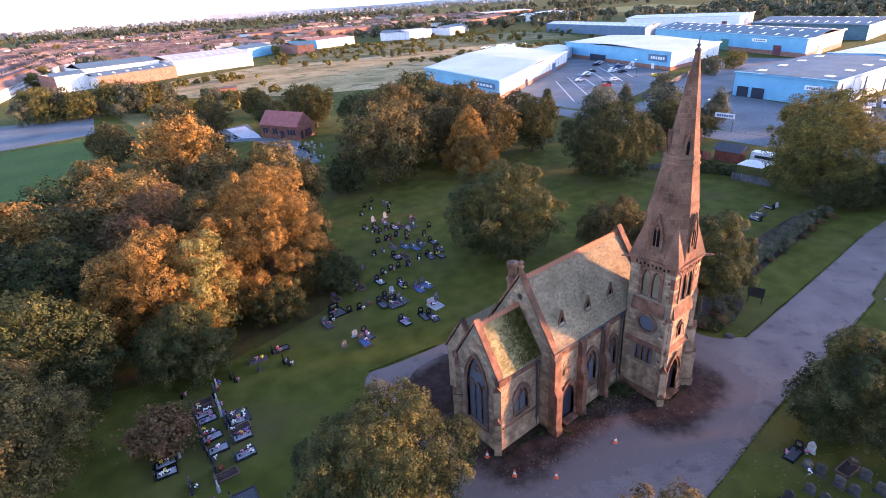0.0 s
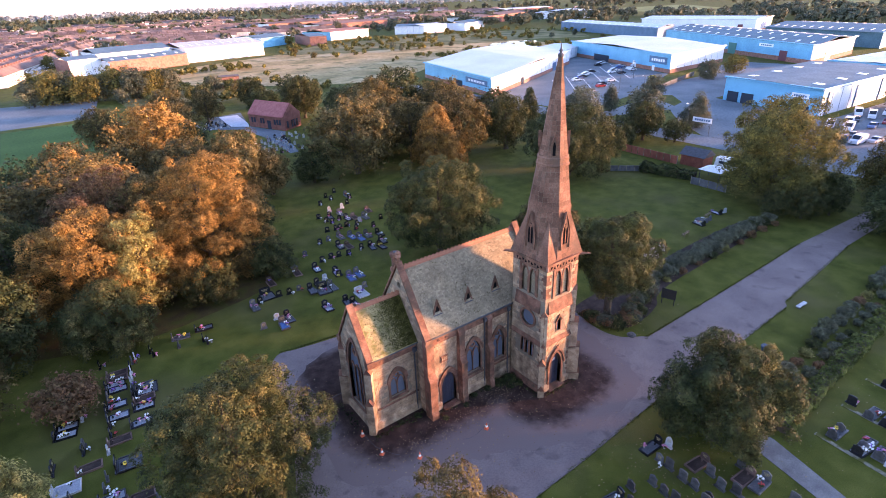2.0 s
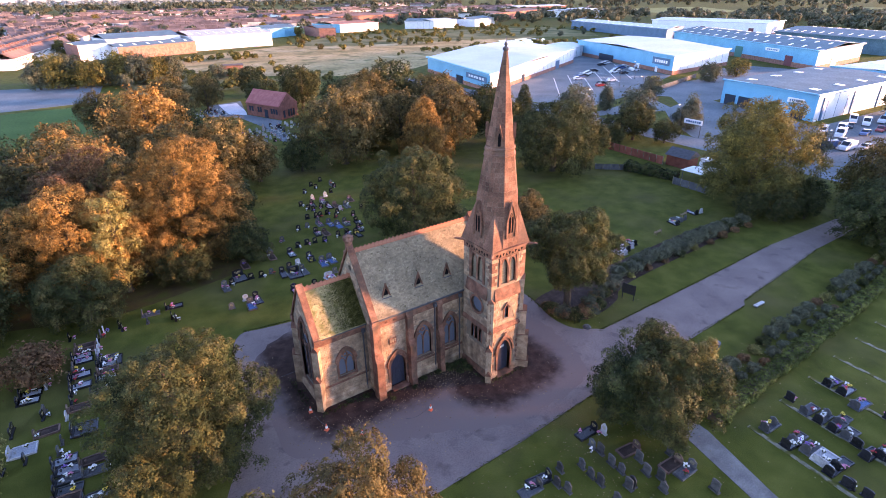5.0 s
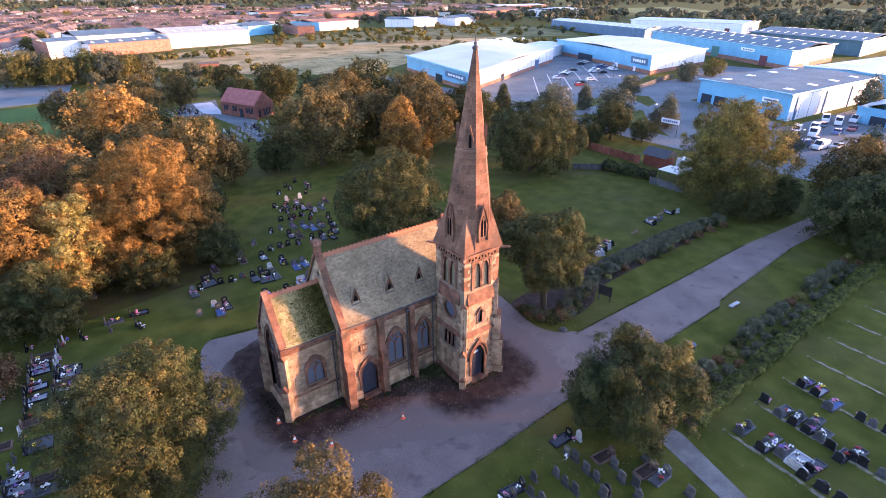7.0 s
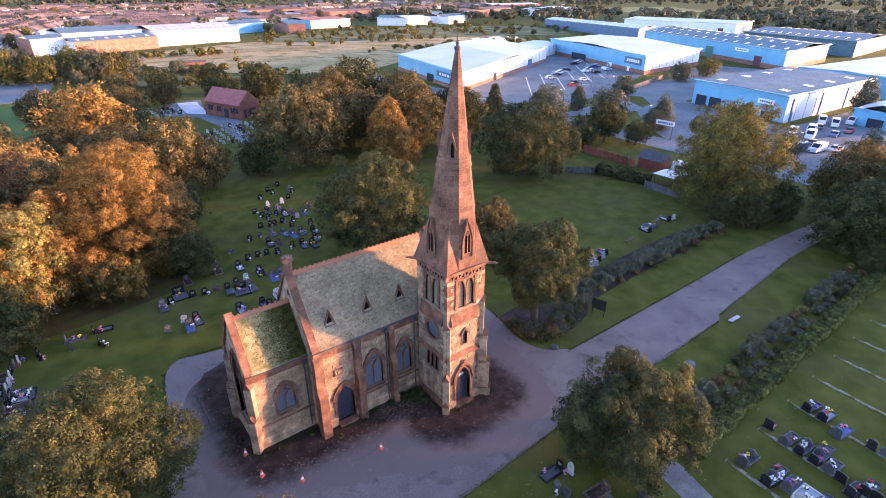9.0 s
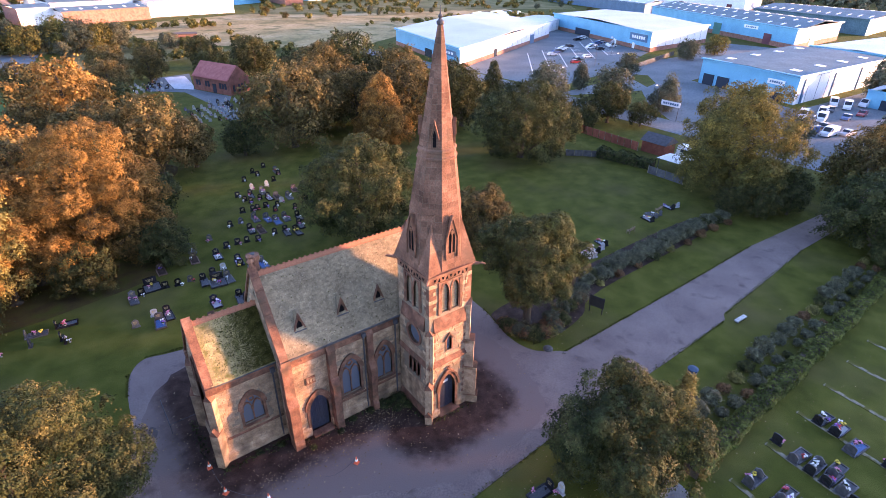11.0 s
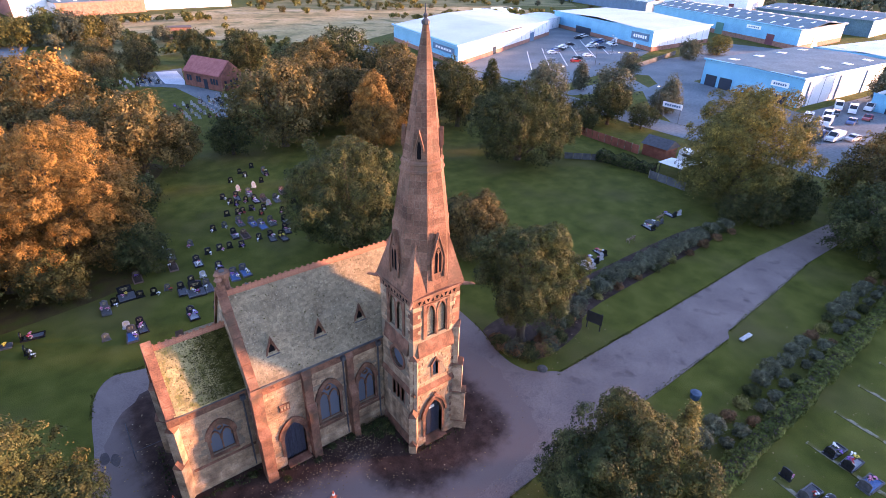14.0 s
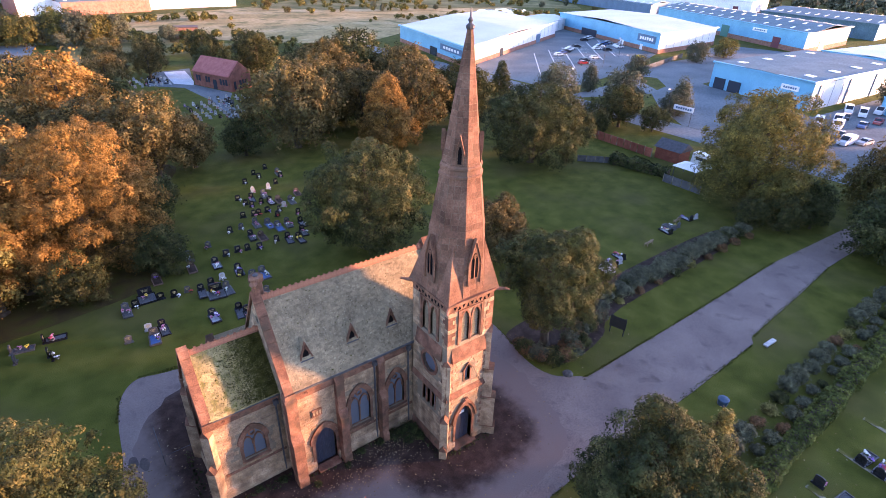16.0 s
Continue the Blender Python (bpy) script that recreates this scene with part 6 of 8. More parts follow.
# ---- shrubs and hedges ----
def shrub(seed, h, r, mat, label, count=1900, leaf=0.15):
    g = np.random.default_rng(seed)
    lobes = [(0, 0, h * 0.48, r * 0.72)] + [(r * 0.48 * math.cos(k * 2.4), r * 0.48 * math.sin(k * 2.4), h * g.uniform(0.28, 0.72), r * g.uniform(0.26, 0.40)) for k in range(10)]
    vs, fs = leaf_cloud(g, lobes, count, leaf)
    vs[:, 2] = np.maximum(vs[:, 2], 0.02)
    t = thing("shrub", label, "shrub", "border shrubs")
    b = Build()
    for l in lobes[:5]:
        b.tube((0, 0, 0), l[:3], 0.05, 0.02, 5, False)
    part("stems", b, BARK, t)
    part("leaves", raw_mesh("leaves", vs, fs, mat), mat, t)
    return t


LEAF_SHRUB = leafmat("leaves_shrub", [(0.058, 0.066, 0.042), (0.094, 0.100, 0.060), (0.145, 0.142, 0.082)], 0.15)
LEAF_HEDGE = leafmat("leaves_hedge", [(0.058, 0.075, 0.018), (0.100, 0.118, 0.028), (0.155, 0.162, 0.042)], 0.2)
SHRUBS = [shrub(61, 1.9, 1.5, LEAF_SHRUB, "dark green rounded shrub in the border"), shrub(62, 1.7, 1.4, LEAF_SHRUB, "dense dark green shrub in the border"), shrub(63, 1.6, 1.3, LEAF_OLIVE, "olive-green shrub in the border"), shrub(64, 1.2, 1.0, LEAF_RUSSET, "low russet shrub in the border", 1300), shrub(65, 1.0, 0.9, LEAF_YELLOW, "low yellow-green shrub in the border", 1300)]
r5 = random.Random(12)


def put_shrub(x, y, k, s):
    m = pose(x, y, 0, 0, 0, r5.uniform(0, 360)) @ Matrix.Diagonal((s, s, s * r5.uniform(0.85, 1.15), 1))
    ob = put(SHRUBS[k], Matrix())
    ob.matrix_basis = m


for i in range(26):
    x = 29.5 + i * 1.28
    put_shrub(x + r5.uniform(-0.3, 0.3), 6.7 + r5.uniform(-0.5, 0.5), r5.choice((0, 0, 1, 1, 2)), r5.uniform(0.95, 1.3))
    if i % 3 == 1:
        put_shrub(x, 5.1 + r5.uniform(-0.2, 0.3), r5.choice((3, 3, 4, 2)), r5.uniform(0.6, 0.9))
bramble = shrub(66, 0.8, 0.9, LEAF_GREEN, "low dark bramble growing at the foot of the chapel wall", 900, 0.1)
bramble["group"] = "brambles"
bramble.matrix_basis = pose(-1.0, 3.6, 0.03)
for x, y, k in ((-2.2, 3.9, 0.8), (-0.6, 2.7, 0.7), (-3.6, 4.0, 0.5), (-1.6, 2.8, 0.55), (-5.4, 4.1, 0.45), (-6.9, 3.5, 0.4), (-9.6, 3.3, 0.4), (-11.6, 5.2, 0.5), (-13.4, 5.5, 0.42)):
    copy_thing(bramble, pose(x, y, 0.03, 0, 0, x * 97 % 360)).scale = (k, k, k * 0.85)
# a double row of rounded shrubs along the drive's southern verge, set apart from one another
for i in range(22):
    x, y = 20.2 + i * 2.36, -13.95 + 1.3 * (i / 21)
    put_shrub(x + r5.uniform(-0.35, 0.35), y + r5.uniform(-0.25, 0.35), (0, 1, 3, 0, 2, 1, 0, 4)[i * 5 % 8], r5.uniform(0.66, 0.88))
    put_shrub(x + 1.15 + r5.uniform(-0.3, 0.3), y - 1.55 + r5.uniform(-0.25, 0.2), (1, 0, 2, 0, 1, 0, 3, 1)[i * 3 % 8], r5.uniform(0.46, 0.68))
for i in range(17):
    a = i / 17
    put_shrub(15.4 + 12.5 * a + r5.uniform(-0.4, 0.4), 3.1 + 2.2 * a + r5.uniform(-0.5, 0.6), r5.choice((0, 1, 2, 3, 3, 4)), r5.uniform(0.55, 0.95))
for i in range(22):
    a = math.radians(150 + i * 9.5)
    k = r5.uniform(0.86, 1.06)
    put_shrub(18.6 + 4.1 * k * math.cos(a), 5.2 + 3.0 * k * math.sin(a), (3, 4, 2, 3, 3, 4, 0)[i % 7], r5.uniform(0.6, 0.95))
bed = smooth([(14.9, 8.6), (14.8, 4.4), (16.6, 2.0), (20, 1.7), (24, 2.5), (30, 4.6), (58, 5.6), (58, 9.5), (31, 9.6), (22, 9.5)], 5)
bury([(35.6, 10.4, "W"), (37.2, 10.9, "f"), (38.6, 11.2, "w"), (39.8, 11.6, "f"), (52.5, 12.4, "f"), (54.2, 12.9, "k"), (55.6, 13.0, "g"), (59.5, 13.2, "f"), (61, 13.2, "w")], 170, 77)
sheet("ground_bed", bed, 0.02, LITTER, "dark earth shrub bed along the lawn", "flower bed", 0.2)


def hedge(xa, ya, xb, yb, w, h, n, mat, label, leaf=0.2, seed=3):
    g = np.random.default_rng(seed)
    L = math.hypot(xb - xa, yb - ya)
    u, s = np.array([(xb - xa) / L, (yb - ya) / L, 0]), np.array([-(yb - ya) / L, (xb - xa) / L, 0])
    per = 2 * h + w
    a, c = g.uniform(0, L, n), g.uniform(0, per, n)
    side = np.where(c < h, -w / 2, np.where(c < h + w, c - h - w / 2, w / 2))
    up = np.where(c < h, c, np.where(c < h + w, h, per - c))
    wob = 0.2 * np.sin(a * 0.9 + 3 * np.sin(a * 0.23)) + 0.12 * np.sin(a * 2.7 + side * 2) + g.normal(0, 0.07, n)
    p = np.array([xa, ya, 0]) + a[:, None] * u + (side * (1 + wob * 0.8))[:, None] * s + np.c_[np.zeros(n), np.zeros(n), np.maximum(0.03, up * (1 + wob * 0.7))]
    out = side[:, None] * s / (w / 2) + np.c_[np.zeros(n), np.zeros(n), (up / h) ** 2]
    nn = out + g.normal(0, 0.55, p.shape)
    nn /= np.linalg.norm(nn, axis=1)[:, None]
    e = np.cross(nn, g.normal(size=p.shape))
    e /= np.linalg.norm(e, axis=1)[:, None]
    f, z = np.cross(nn, e), leaf * g.uniform(0.6, 1.4, n)[:, None]
    vs = np.stack([p - e * z * 0.6, p - f * z * 0.38, p + e * z * 0.6, p + f * z * 0.38], 1).reshape(-1, 3)
    vs[:, 2] = np.maximum(vs[:, 2], 0.01)
    t = thing("hedge", label, "hedge")
    part("leaves", raw_mesh("leaves", vs, np.arange(len(vs)).reshape(-1, 4), mat), mat, t)
    b = Build()
    q = [np.array([xa, ya, 0]) - s * w * 0.36, np.array([xb, yb, 0]) - s * w * 0.36, np.array([xb, yb, 0]) + s * w * 0.36, np.array([xa, ya, 0]) + s * w * 0.36]
    b.extrude([tuple(v) for v in q], (0, 0, h * 0.78))
    part("stem_wood", b, BARK, t)


hedge(13.4, -17.1, 78, -15.9, 1.7, 0.85, 24000, LEAF_HEDGE, "long clipped green hedge beside the lawn cemetery")


# ---- the brick lodge, gardens and the street beyond the lawn ----
BRICK = surf("red_brick", [(0.20, 0.095, 0.07), (0.28, 0.13, 0.095), (0.34, 0.17, 0.125)], 0.8, 0.9, 0.4, 14)
TILE_R = surf("dull_red_tiles", [(0.20, 0.07, 0.055), (0.28, 0.10, 0.075)], 0.8, 0.8, 0.3, 10)
TILE_B = surf("brown_roof_tiles", [(0.13, 0.082, 0.068), (0.19, 0.12, 0.10)], 0.5, 0.85, 0.3, 10, obj=0.3)
TILE_G = surf("grey_roof_sheet", [(0.070, 0.128, 0.155), (0.100, 0.168, 0.200)], 0.15, 0.8, 0.2, 10, spec=0.2)
RENDER_W = surf("pale_render", [(0.58, 0.56, 0.53), (0.74, 0.72, 0.69)], 0.3, 0.85, 0.2, 8, obj=0.25)
CLAD_W = surf("white_metal_cladding", [(0.68, 0.69, 0.70), (0.78, 0.79, 0.80)], 0.2, 0.5, 0.05, 90)
SHEET_P = surf("weathered_pale_sheet", [(0.34, 0.36, 0.38), (0.42, 0.44, 0.46)], 0.1, 0.7, 0.1, 10)
CLAD_B = surf("blue_metal_cladding", [(0.085, 0.34, 0.50), (0.12, 0.42, 0.58)], 0.2, 0.5, 0.05, 90)
CLAD_N = surf("navy_metal_cladding", [(0.05, 0.12, 0.20), (0.07, 0.16, 0.26)], 0.2, 0.5, 0.05, 90)
ROOF_W = surf("pale_roof_sheet", [(0.38, 0.43, 0.47), (0.49, 0.54, 0.58)], 0.05, 0.5, 0.05, 90)
SKYL = glossy("rooflight", (0.75, 0.78, 0.82), 0.4)
DARKW = glossy("dark_window", (0.03, 0.04, 0.055), 0.15)
FENCE_R = surf("red_brown_fence", [(0.22, 0.06, 0.035), (0.32, 0.10, 0.06)], 1.0, 0.8, 0.2, 8, obj=0.25)
FENCE_G = surf("dark_grey_fence", [(0.06, 0.062, 0.065), (0.11, 0.112, 0.115)], 1.0, 0.7, 0.2, 8, obj=0.2)


def frame3(C, U, V):
    """Placing on a four-sided plan: corner C, far ends U and V of the two near walls."""
    C, U, V = (np.array(p, float) for p in (C, U, V))
    return lambda u, v, z: (*(C + (U - C) * u + (V - C) * v), z)


def wall_quad(P, a, b_, z0, z1, thick=0.3):
    """A thin upright wall from a to b_ (plan fractions) with thickness outward of nothing."""
    p, q = np.array(P(*a, 0)[:2]), np.array(P(*b_, 0)[:2])
    d = (q - p) / np.linalg.norm(q - p)
    n = np.array([-d[1], d[0]]) * thick
    return Build().extrude([(*p, z0), (*q, z0), (*(q + n), z0), (*(p + n), z0)], (0, 0, z1 - z0))


def shed_building(name, label, C, U, V, h, wall_u, wall_v, roof_m, rise=0.8, base=0.0, lights=(0, 0), ridge="u", doors_u=(), doors_v=(), sign_u=None, sign_v=None, category="warehouse"):
    """Industrial unit: two near walls with their own cladding, a brick foot, low ridged roof, rooflights, doors and signs."""
    P = frame3(C, U, V)
    t = thing(name, label, category, "trading estate")
    wu = part("wall", Build().extrude([P(0, 0, 0), P(1, 0, 0), P(1, 0.004, 0), P(0, 0.004, 0)], (0, 0, h)), wall_u, t)
    wv = part("wall", Build().extrude([P(0, 0.004, 0), P(0.004, 0.004, 0), P(0.004, 1, 0), P(0, 1, 0)], (0, 0, h)), wall_v, t)
    part("wall", Build().extrude([P(1, 0.004, 0), P(0.996, 0.004, 0), P(0.996, 1, 0), P(1, 1, 0)], (0, 0, h)), wall_v, t)
    part("wall", Build().extrude([P(0.004, 1, 0), P(0.004, 0.996, 0), P(0.996, 0.996, 0), P(0.996, 1, 0)], (0, 0, h)), wall_u, t)
    e = 0.012
    if ridge == "u":
        prof = [(-e, -e, h - 0.1), (-e, 0.5, h + rise), (-e, 1 + e, h - 0.1)], [(1 + e, -e, h - 0.1), (1 + e, 0.5, h + rise), (1 + e, 1 + e, h - 0.1)]
    else:
        prof = [(-e, -e, h - 0.1), (0.5, -e, h + rise), (1 + e, -e, h - 0.1)], [(-e, 1 + e, h - 0.1), (0.5, 1 + e, h + rise), (1 + e, 1 + e, h - 0.1)]
    vs = [P(*p) for p in prof[0] + prof[1]]
    vs += [(x, y, z + 0.15) for x, y, z in vs]
    rf = part("roof", Build().add(vs, [(0, 1, 4, 3), (1, 2, 5, 4), (6, 9, 10, 7), (7, 10, 11, 8), (0, 3, 9, 6), (2, 8, 11, 5), (0, 6, 7, 1), (1, 7, 8, 2), (3, 4, 10, 9), (4, 5, 11, 10)]), roof_m, t)
    nu, nv = lights
    for i in range(nu):
        for j in range(nv):
            u, v = (i + 0.5) / nu, (j + 0.5) / nv
            du, dv = (0.09 / nu, 0.12 / nv) if ridge == "u" else (0.16 / nu, 0.08 / nv)
            s = v if ridge == "u" else u
            if abs(s - 0.5) < 0.04:
                continue
            zz = lambda a: h - 0.1 + (rise + 0.1) * (1 - abs(a - 0.5) * 2) + 0.2  # noqa: E731
            c4 = [(u - du, v - dv), (u + du, v - dv), (u + du, v + dv), (u - du, v + dv)]
            part("rooflight", Build().extrude([P(a, b2, zz(b2 if ridge == "u" else a)) for a, b2 in c4], (0, 0, 0.12)), SKYL, rf)
    lu, lv = np.linalg.norm(np.subtract(U, C)), np.linalg.norm(np.subtract(V, C))
    if base:
        part("brick_foot", Build().extrude([P(0, -0.25 / lv, 0), P(1, -0.25 / lv, 0), P(1, 0, 0), P(0, 0, 0)], (0, 0, base)), BRICK, wu)
        part("brick_foot", Build().extrude([P(-0.25 / lu, 0, 0), P(0, 0, 0), P(0, 1, 0), P(-0.25 / lu, 1, 0)], (0, 0, base)), BRICK, wv)
    for a, w, dh, mt in doors_u:
        part("loading_door", Build().extrude([P(a, -0.35 / lv, 0.05), P(a + w, -0.35 / lv, 0.05), P(a + w, 0, 0.05), P(a, 0, 0.05)], (0, 0, dh)), mt, wu)
    for a, w, dh, mt in doors_v:
        part("loading_door", Build().extrude([P(-0.35 / lu, a, 0.05), P(0, a, 0.05), P(0, a + w, 0.05), P(-0.35 / lu, a + w, 0.05)], (0, 0, dh)), mt, wv)
    for sg, side in ((sign_u, 0), (sign_v, 1)):
        if sg:
            a, w, z0, z1, mt = sg
            if side == 0:
                s = part("sign_panel", Build().extrude([P(a, -0.3 / lv, z0), P(a + w, -0.3 / lv, z0), P(a + w, 0, z0), P(a, 0, z0)], (0, 0, z1 - z0)), mt, wu)
                q = lambda f, o: P(a + w * f, -o / lv, 0)  # noqa: E731
            else:
                s = part("sign_panel", Build().extrude([P(-0.3 / lu, a, z0), P(0, a, z0), P(0, a + w, z0), P(-0.3 / lu, a + w, z0)], (0, 0, z1 - z0)), mt, wv)
                q = lambda f, o: P(-o / lu, a + w * f, 0)  # noqa: E731
            for k in range(6):
                f0, f1 = 0.12 + k * 0.13, 0.21 + k * 0.13
                zz = z0 + (z1 - z0) * 0.3
                c = [(*q(f0, 0.36)[:2], zz), (*q(f1, 0.36)[:2], zz), (*q(f1, 0.31)[:2], zz), (*q(f0, 0.31)[:2], zz)]
                part("lettering_bar", Build().extrude(c, (0, 0, (z1 - z0) * 0.4)), CLAD_N if mt is CLAD_W else CLAD_W, s)
    # joints between cladding panels
    for k in range(1, max(2, int(lu / 6))):
        f = k / max(2, int(lu / 6))
        part("flashing", Build().extrude([P(f, -0.06 / lv, base), P(f + 0.12 / lu, -0.06 / lv, base), P(f + 0.12 / lu, 0, base), P(f, 0, base)], (0, 0, h - base - 0.1)), TILE_G if wall_u is CLAD_W else wall_u, wu)
    part("parapet", Build().extrude([P(-e, -e, h - 0.05), P(1 + e, -e, h - 0.05), P(1 + e, 0.004, h - 0.05), P(-e, 0.004, h - 0.05)], (0, 0, 0.5)), wall_u, wu)
    part("parapet", Build().extrude([P(-e, 0.004, h - 0.05), P(0.002, 0.004, h - 0.05), P(0.002, 1 + e, h - 0.05), P(-e, 1 + e, h - 0.05)], (0, 0, 0.5)), wall_v, wv)
    return t


G_D, R_D = glossy("green_door", (0.02, 0.16, 0.13), 0.5), glossy("maroon_door", (0.14, 0.03, 0.04), 0.5)
shed_building("warehouse", "large flat store with white roof and pale blue front", (111.5, 134.5), (211, 182), (127, 203), 7.0, CLAD_W, CLAD_B, ROOF_W, 1.2, 1.6, (0, 0), "v", doors_u=((0.72, 0.05, 4, CLAD_N), (0.3, 0.03, 3, DARKW)), sign_v=(0.05, 0.28, 3.4, 5.6, CLAD_N), doors_v=((0.38, 0.1, 3.2, DARKW),))
shed_building("warehouse", "long store with pale blue front, white side and brick foot", (210.5, 119.4), (264, 122.7), (246, 211), 8.2, CLAD_W, CLAD_B, ROOF_W, 1.4, 1.8, (0, 0), "u", doors_v=((0.28, 0.03, 2.2, CLAD_W), (0.12, 0.02, 2.4, CLAD_W), (0.55, 0.16, 3.4, DARKW)), sign_v=(0.03, 0.14, 3.6, 6.8, CLAD_N))
shed_building("warehouse", "blue-fronted trade unit with grey roof and white panelled side", (155.5, 34.6), (217, 31.5), (163.5, 68.5), 7.8, CLAD_W, CLAD_B, TILE_G, 0.5, 0.0, (4, 3), "u", doors_v=((0.66, 0.13, 3.4, DARKW), (0.83, 0.12, 3.4, DARKW), (0.1, 0.12, 2.4, DARKW)), sign_u=None, sign_v=(0.12, 0.16, 4.6, 6.0, CLAD_W), doors_u=((0.05, 0.015, 7, CLAD_N), (0.36, 0.02, 7, CLAD_N), (0.66, 0.02, 7, CLAD_N)))
shed_building("warehouse", "very long blue warehouse with grey roof full of rooflights", (276, 85), (336, 88), (342, 207), 9.0, CLAD_W, CLAD_B, TILE_G, 2.2, 2.2, (4, 14), "v", doors_v=((0.12, 0.04, 5, R_D), (0.42, 0.05, 6, G_D), (0.62, 0.04, 3, DARKW), (0.78, 0.04, 3, DARKW)), sign_v=(0.2, 0.08, 6, 7.6, CLAD_W), doors_u=((0.3, 0.12, 4.5, G_D),))
shed_building("warehouse", "long grey shed with striped rooflights on the far estate", (372, 86), (450, 92), (400, 165), 8.5, CLAD_W, TILE_G, TILE_G, 2.0, 0.0, (3, 12), "v")
shed_building("warehouse", "far long white store on the trading estate", (466, 203), (520, 215), (455, 306), 10, CLAD_W, CLAD_W, ROOF_W, 1.5, 1.5, (0, 0), "v", doors_v=((0.1, 0.04, 6, R_D), (0.5, 0.04, 6, R_D)))
shed_building("warehouse", "far long shed with dark glazed front", (379, 238), (420, 250), (428, 384), 7.5, CLAD_N, CLAD_N, ROOF_W, 1.5, 0.0, (3, 16), "v")
shed_building("warehouse", "low link building with pale roof beside the store", (196, 186), (246, 205), (204, 214), 5.5, CLAD_W, CLAD_B, ROOF_W, 0.8, 0.0)
shed_building("warehouse", "blue trade unit at the end of the yard", (226, 28), (300, 20), (232, 62), 7.5, CLAD_B, CLAD_B, ROOF_W, 0.8, 0.0, (5, 3))
shed_building("warehouse", "small pale blue gabled workshop in the yard", (168, 8), (186, 8), (171, 22), 4.5, CLAD_B, CLAD_B, ROOF_W, 2.2, 0.0, doors_v=((0.4, 0.3, 2.6, DARKW),))
shed_building("warehouse", "big white warehouse with rows of rooflights beyond the waste ground", (58, 399), (117, 409), (50, 450), 9, CLAD_W, CLAD_W, SHEET_P, 3.4, 0.0, (10, 2), "u")
shed_building("warehouse", "long low brick warehouse with a grey roof beyond the waste ground", (6.8, 371), (56, 388), (1, 396), 7, BRICK, CLAD_W, TILE_G, 2.0, 0.0, (6, 2), "u")
shed_building("warehouse", "white-walled depot with blue base beside the houses", (-14, 376), (4, 384), (-20, 410), 9, CLAD_W, BRICK, TILE_G, 1.5, 0.0)
shed_building("warehouse", "white depot behind the brick warehouse", (4, 402), (52, 414), (-2, 436), 10, CLAD_W, CLAD_W, TILE_G, 3.0, 0.0)
FARW = [((218, 500), (268, 512), (205, 540), CLAD_W, CLAD_B, BRICK), ((300, 510), (325, 486), (330, 545), CLAD_W, CLAD_W, TILE_G), ((323, 486), (356, 490), (318, 515), CLAD_W, CLAD_W, CLAD_W), ((375, 480), (425, 505), (365, 515), CLAD_W, CLAD_W, TILE_G), ((176, 455), (190, 450), (180, 500), BRICK, BRICK, TILE_G), ((140, 480), (175, 500), (130, 530), CLAD_B, CLAD_W, TILE_G)]
for C, U, V, a, c, rm in FARW:
    shed_building("warehouse", "far industrial unit with pale walls beyond the waste ground", C, U, V, 7.5, a, c, rm if rm is not CLAD_W else ROOF_W, 2.0, 0.0)
for C, U, V in (((470, 560), (640, 640), (440, 600)), ((640, 520), (700, 560), (600, 590)), ((270, 640), (420, 660), (262, 668)), ((250, 760), (330, 770), (245, 790)), ((700, 760), (820, 760), (690, 800))):
    shed_building("warehouse", "distant long works building with a brown roof", C, U, V, 9, BRICK, CLAD_W, TILE_B if C[0] < 500 else ROOF_W, 2.5, 0.0)

LODGE_BRICK = surf("dark_red_brick", [(0.15, 0.058, 0.042), (0.21, 0.078, 0.056), (0.26, 0.105, 0.075)], 0.8, 0.9, 0.4, 14)
LODGE_TILE = surf("pinkish_red_tiles", [(0.30, 0.085, 0.07), (0.40, 0.125, 0.105)], 0.8, 0.8, 0.3, 10)
lodge = thing("brick_lodge", "red brick cemetery lodge with a dull red tiled roof", "building")
LP = frame3((27, 137.3), (34.2, 141.8), (20.8, 153.2))
part("wall", Build().extrude([LP(0, 0, 0), LP(1, 0, 0), LP(1, 1, 0), LP(0, 1, 0)], (0, 0, 4.4)), LODGE_BRICK, lodge)
part("gable", Build().extrude([LP(0, 0, 4.4), LP(1, 0, 4.4), LP(0.5, 0, 7.8)], np.subtract(LP(0, 0.025, 0), LP(0, 0, 0))), LODGE_BRICK, lodge)
part("gable", Build().extrude([LP(0, 0.975, 4.4), LP(1, 0.975, 4.4), LP(0.5, 0.975, 7.8)], np.subtract(LP(0, 0.025, 0), LP(0, 0, 0))), LODGE_BRICK, lodge)
part("roof", Build().add([LP(u, v, z) for v in (0.02, 0.98) for u, z in ((-0.07, 4.1), (0.5, 7.75), (1.07, 4.1), (1.07, 4.3), (0.5, 8.0), (-0.07, 4.3))], [(0, 6, 7, 1), (1, 7, 8, 2), (3, 9, 10, 4), (4, 10, 11, 5), (0, 5, 11, 6), (2, 8, 9, 3), (0, 1, 4, 5), (1, 2, 3, 4), (6, 11, 10, 7), (7, 10, 9, 8)]), LODGE_TILE, lodge)
for v in (0.1, 0.17, 0.24, 0.55, 0.62, 0.8, 0.87):
    part("window", Build().extrude([LP(-0.02, v, 1.6), LP(0, v, 1.6), LP(0, v + 0.045, 1.6), LP(-0.02, v + 0.045, 1.6)], (0, 0, 1.6)), DARKW, lodge)
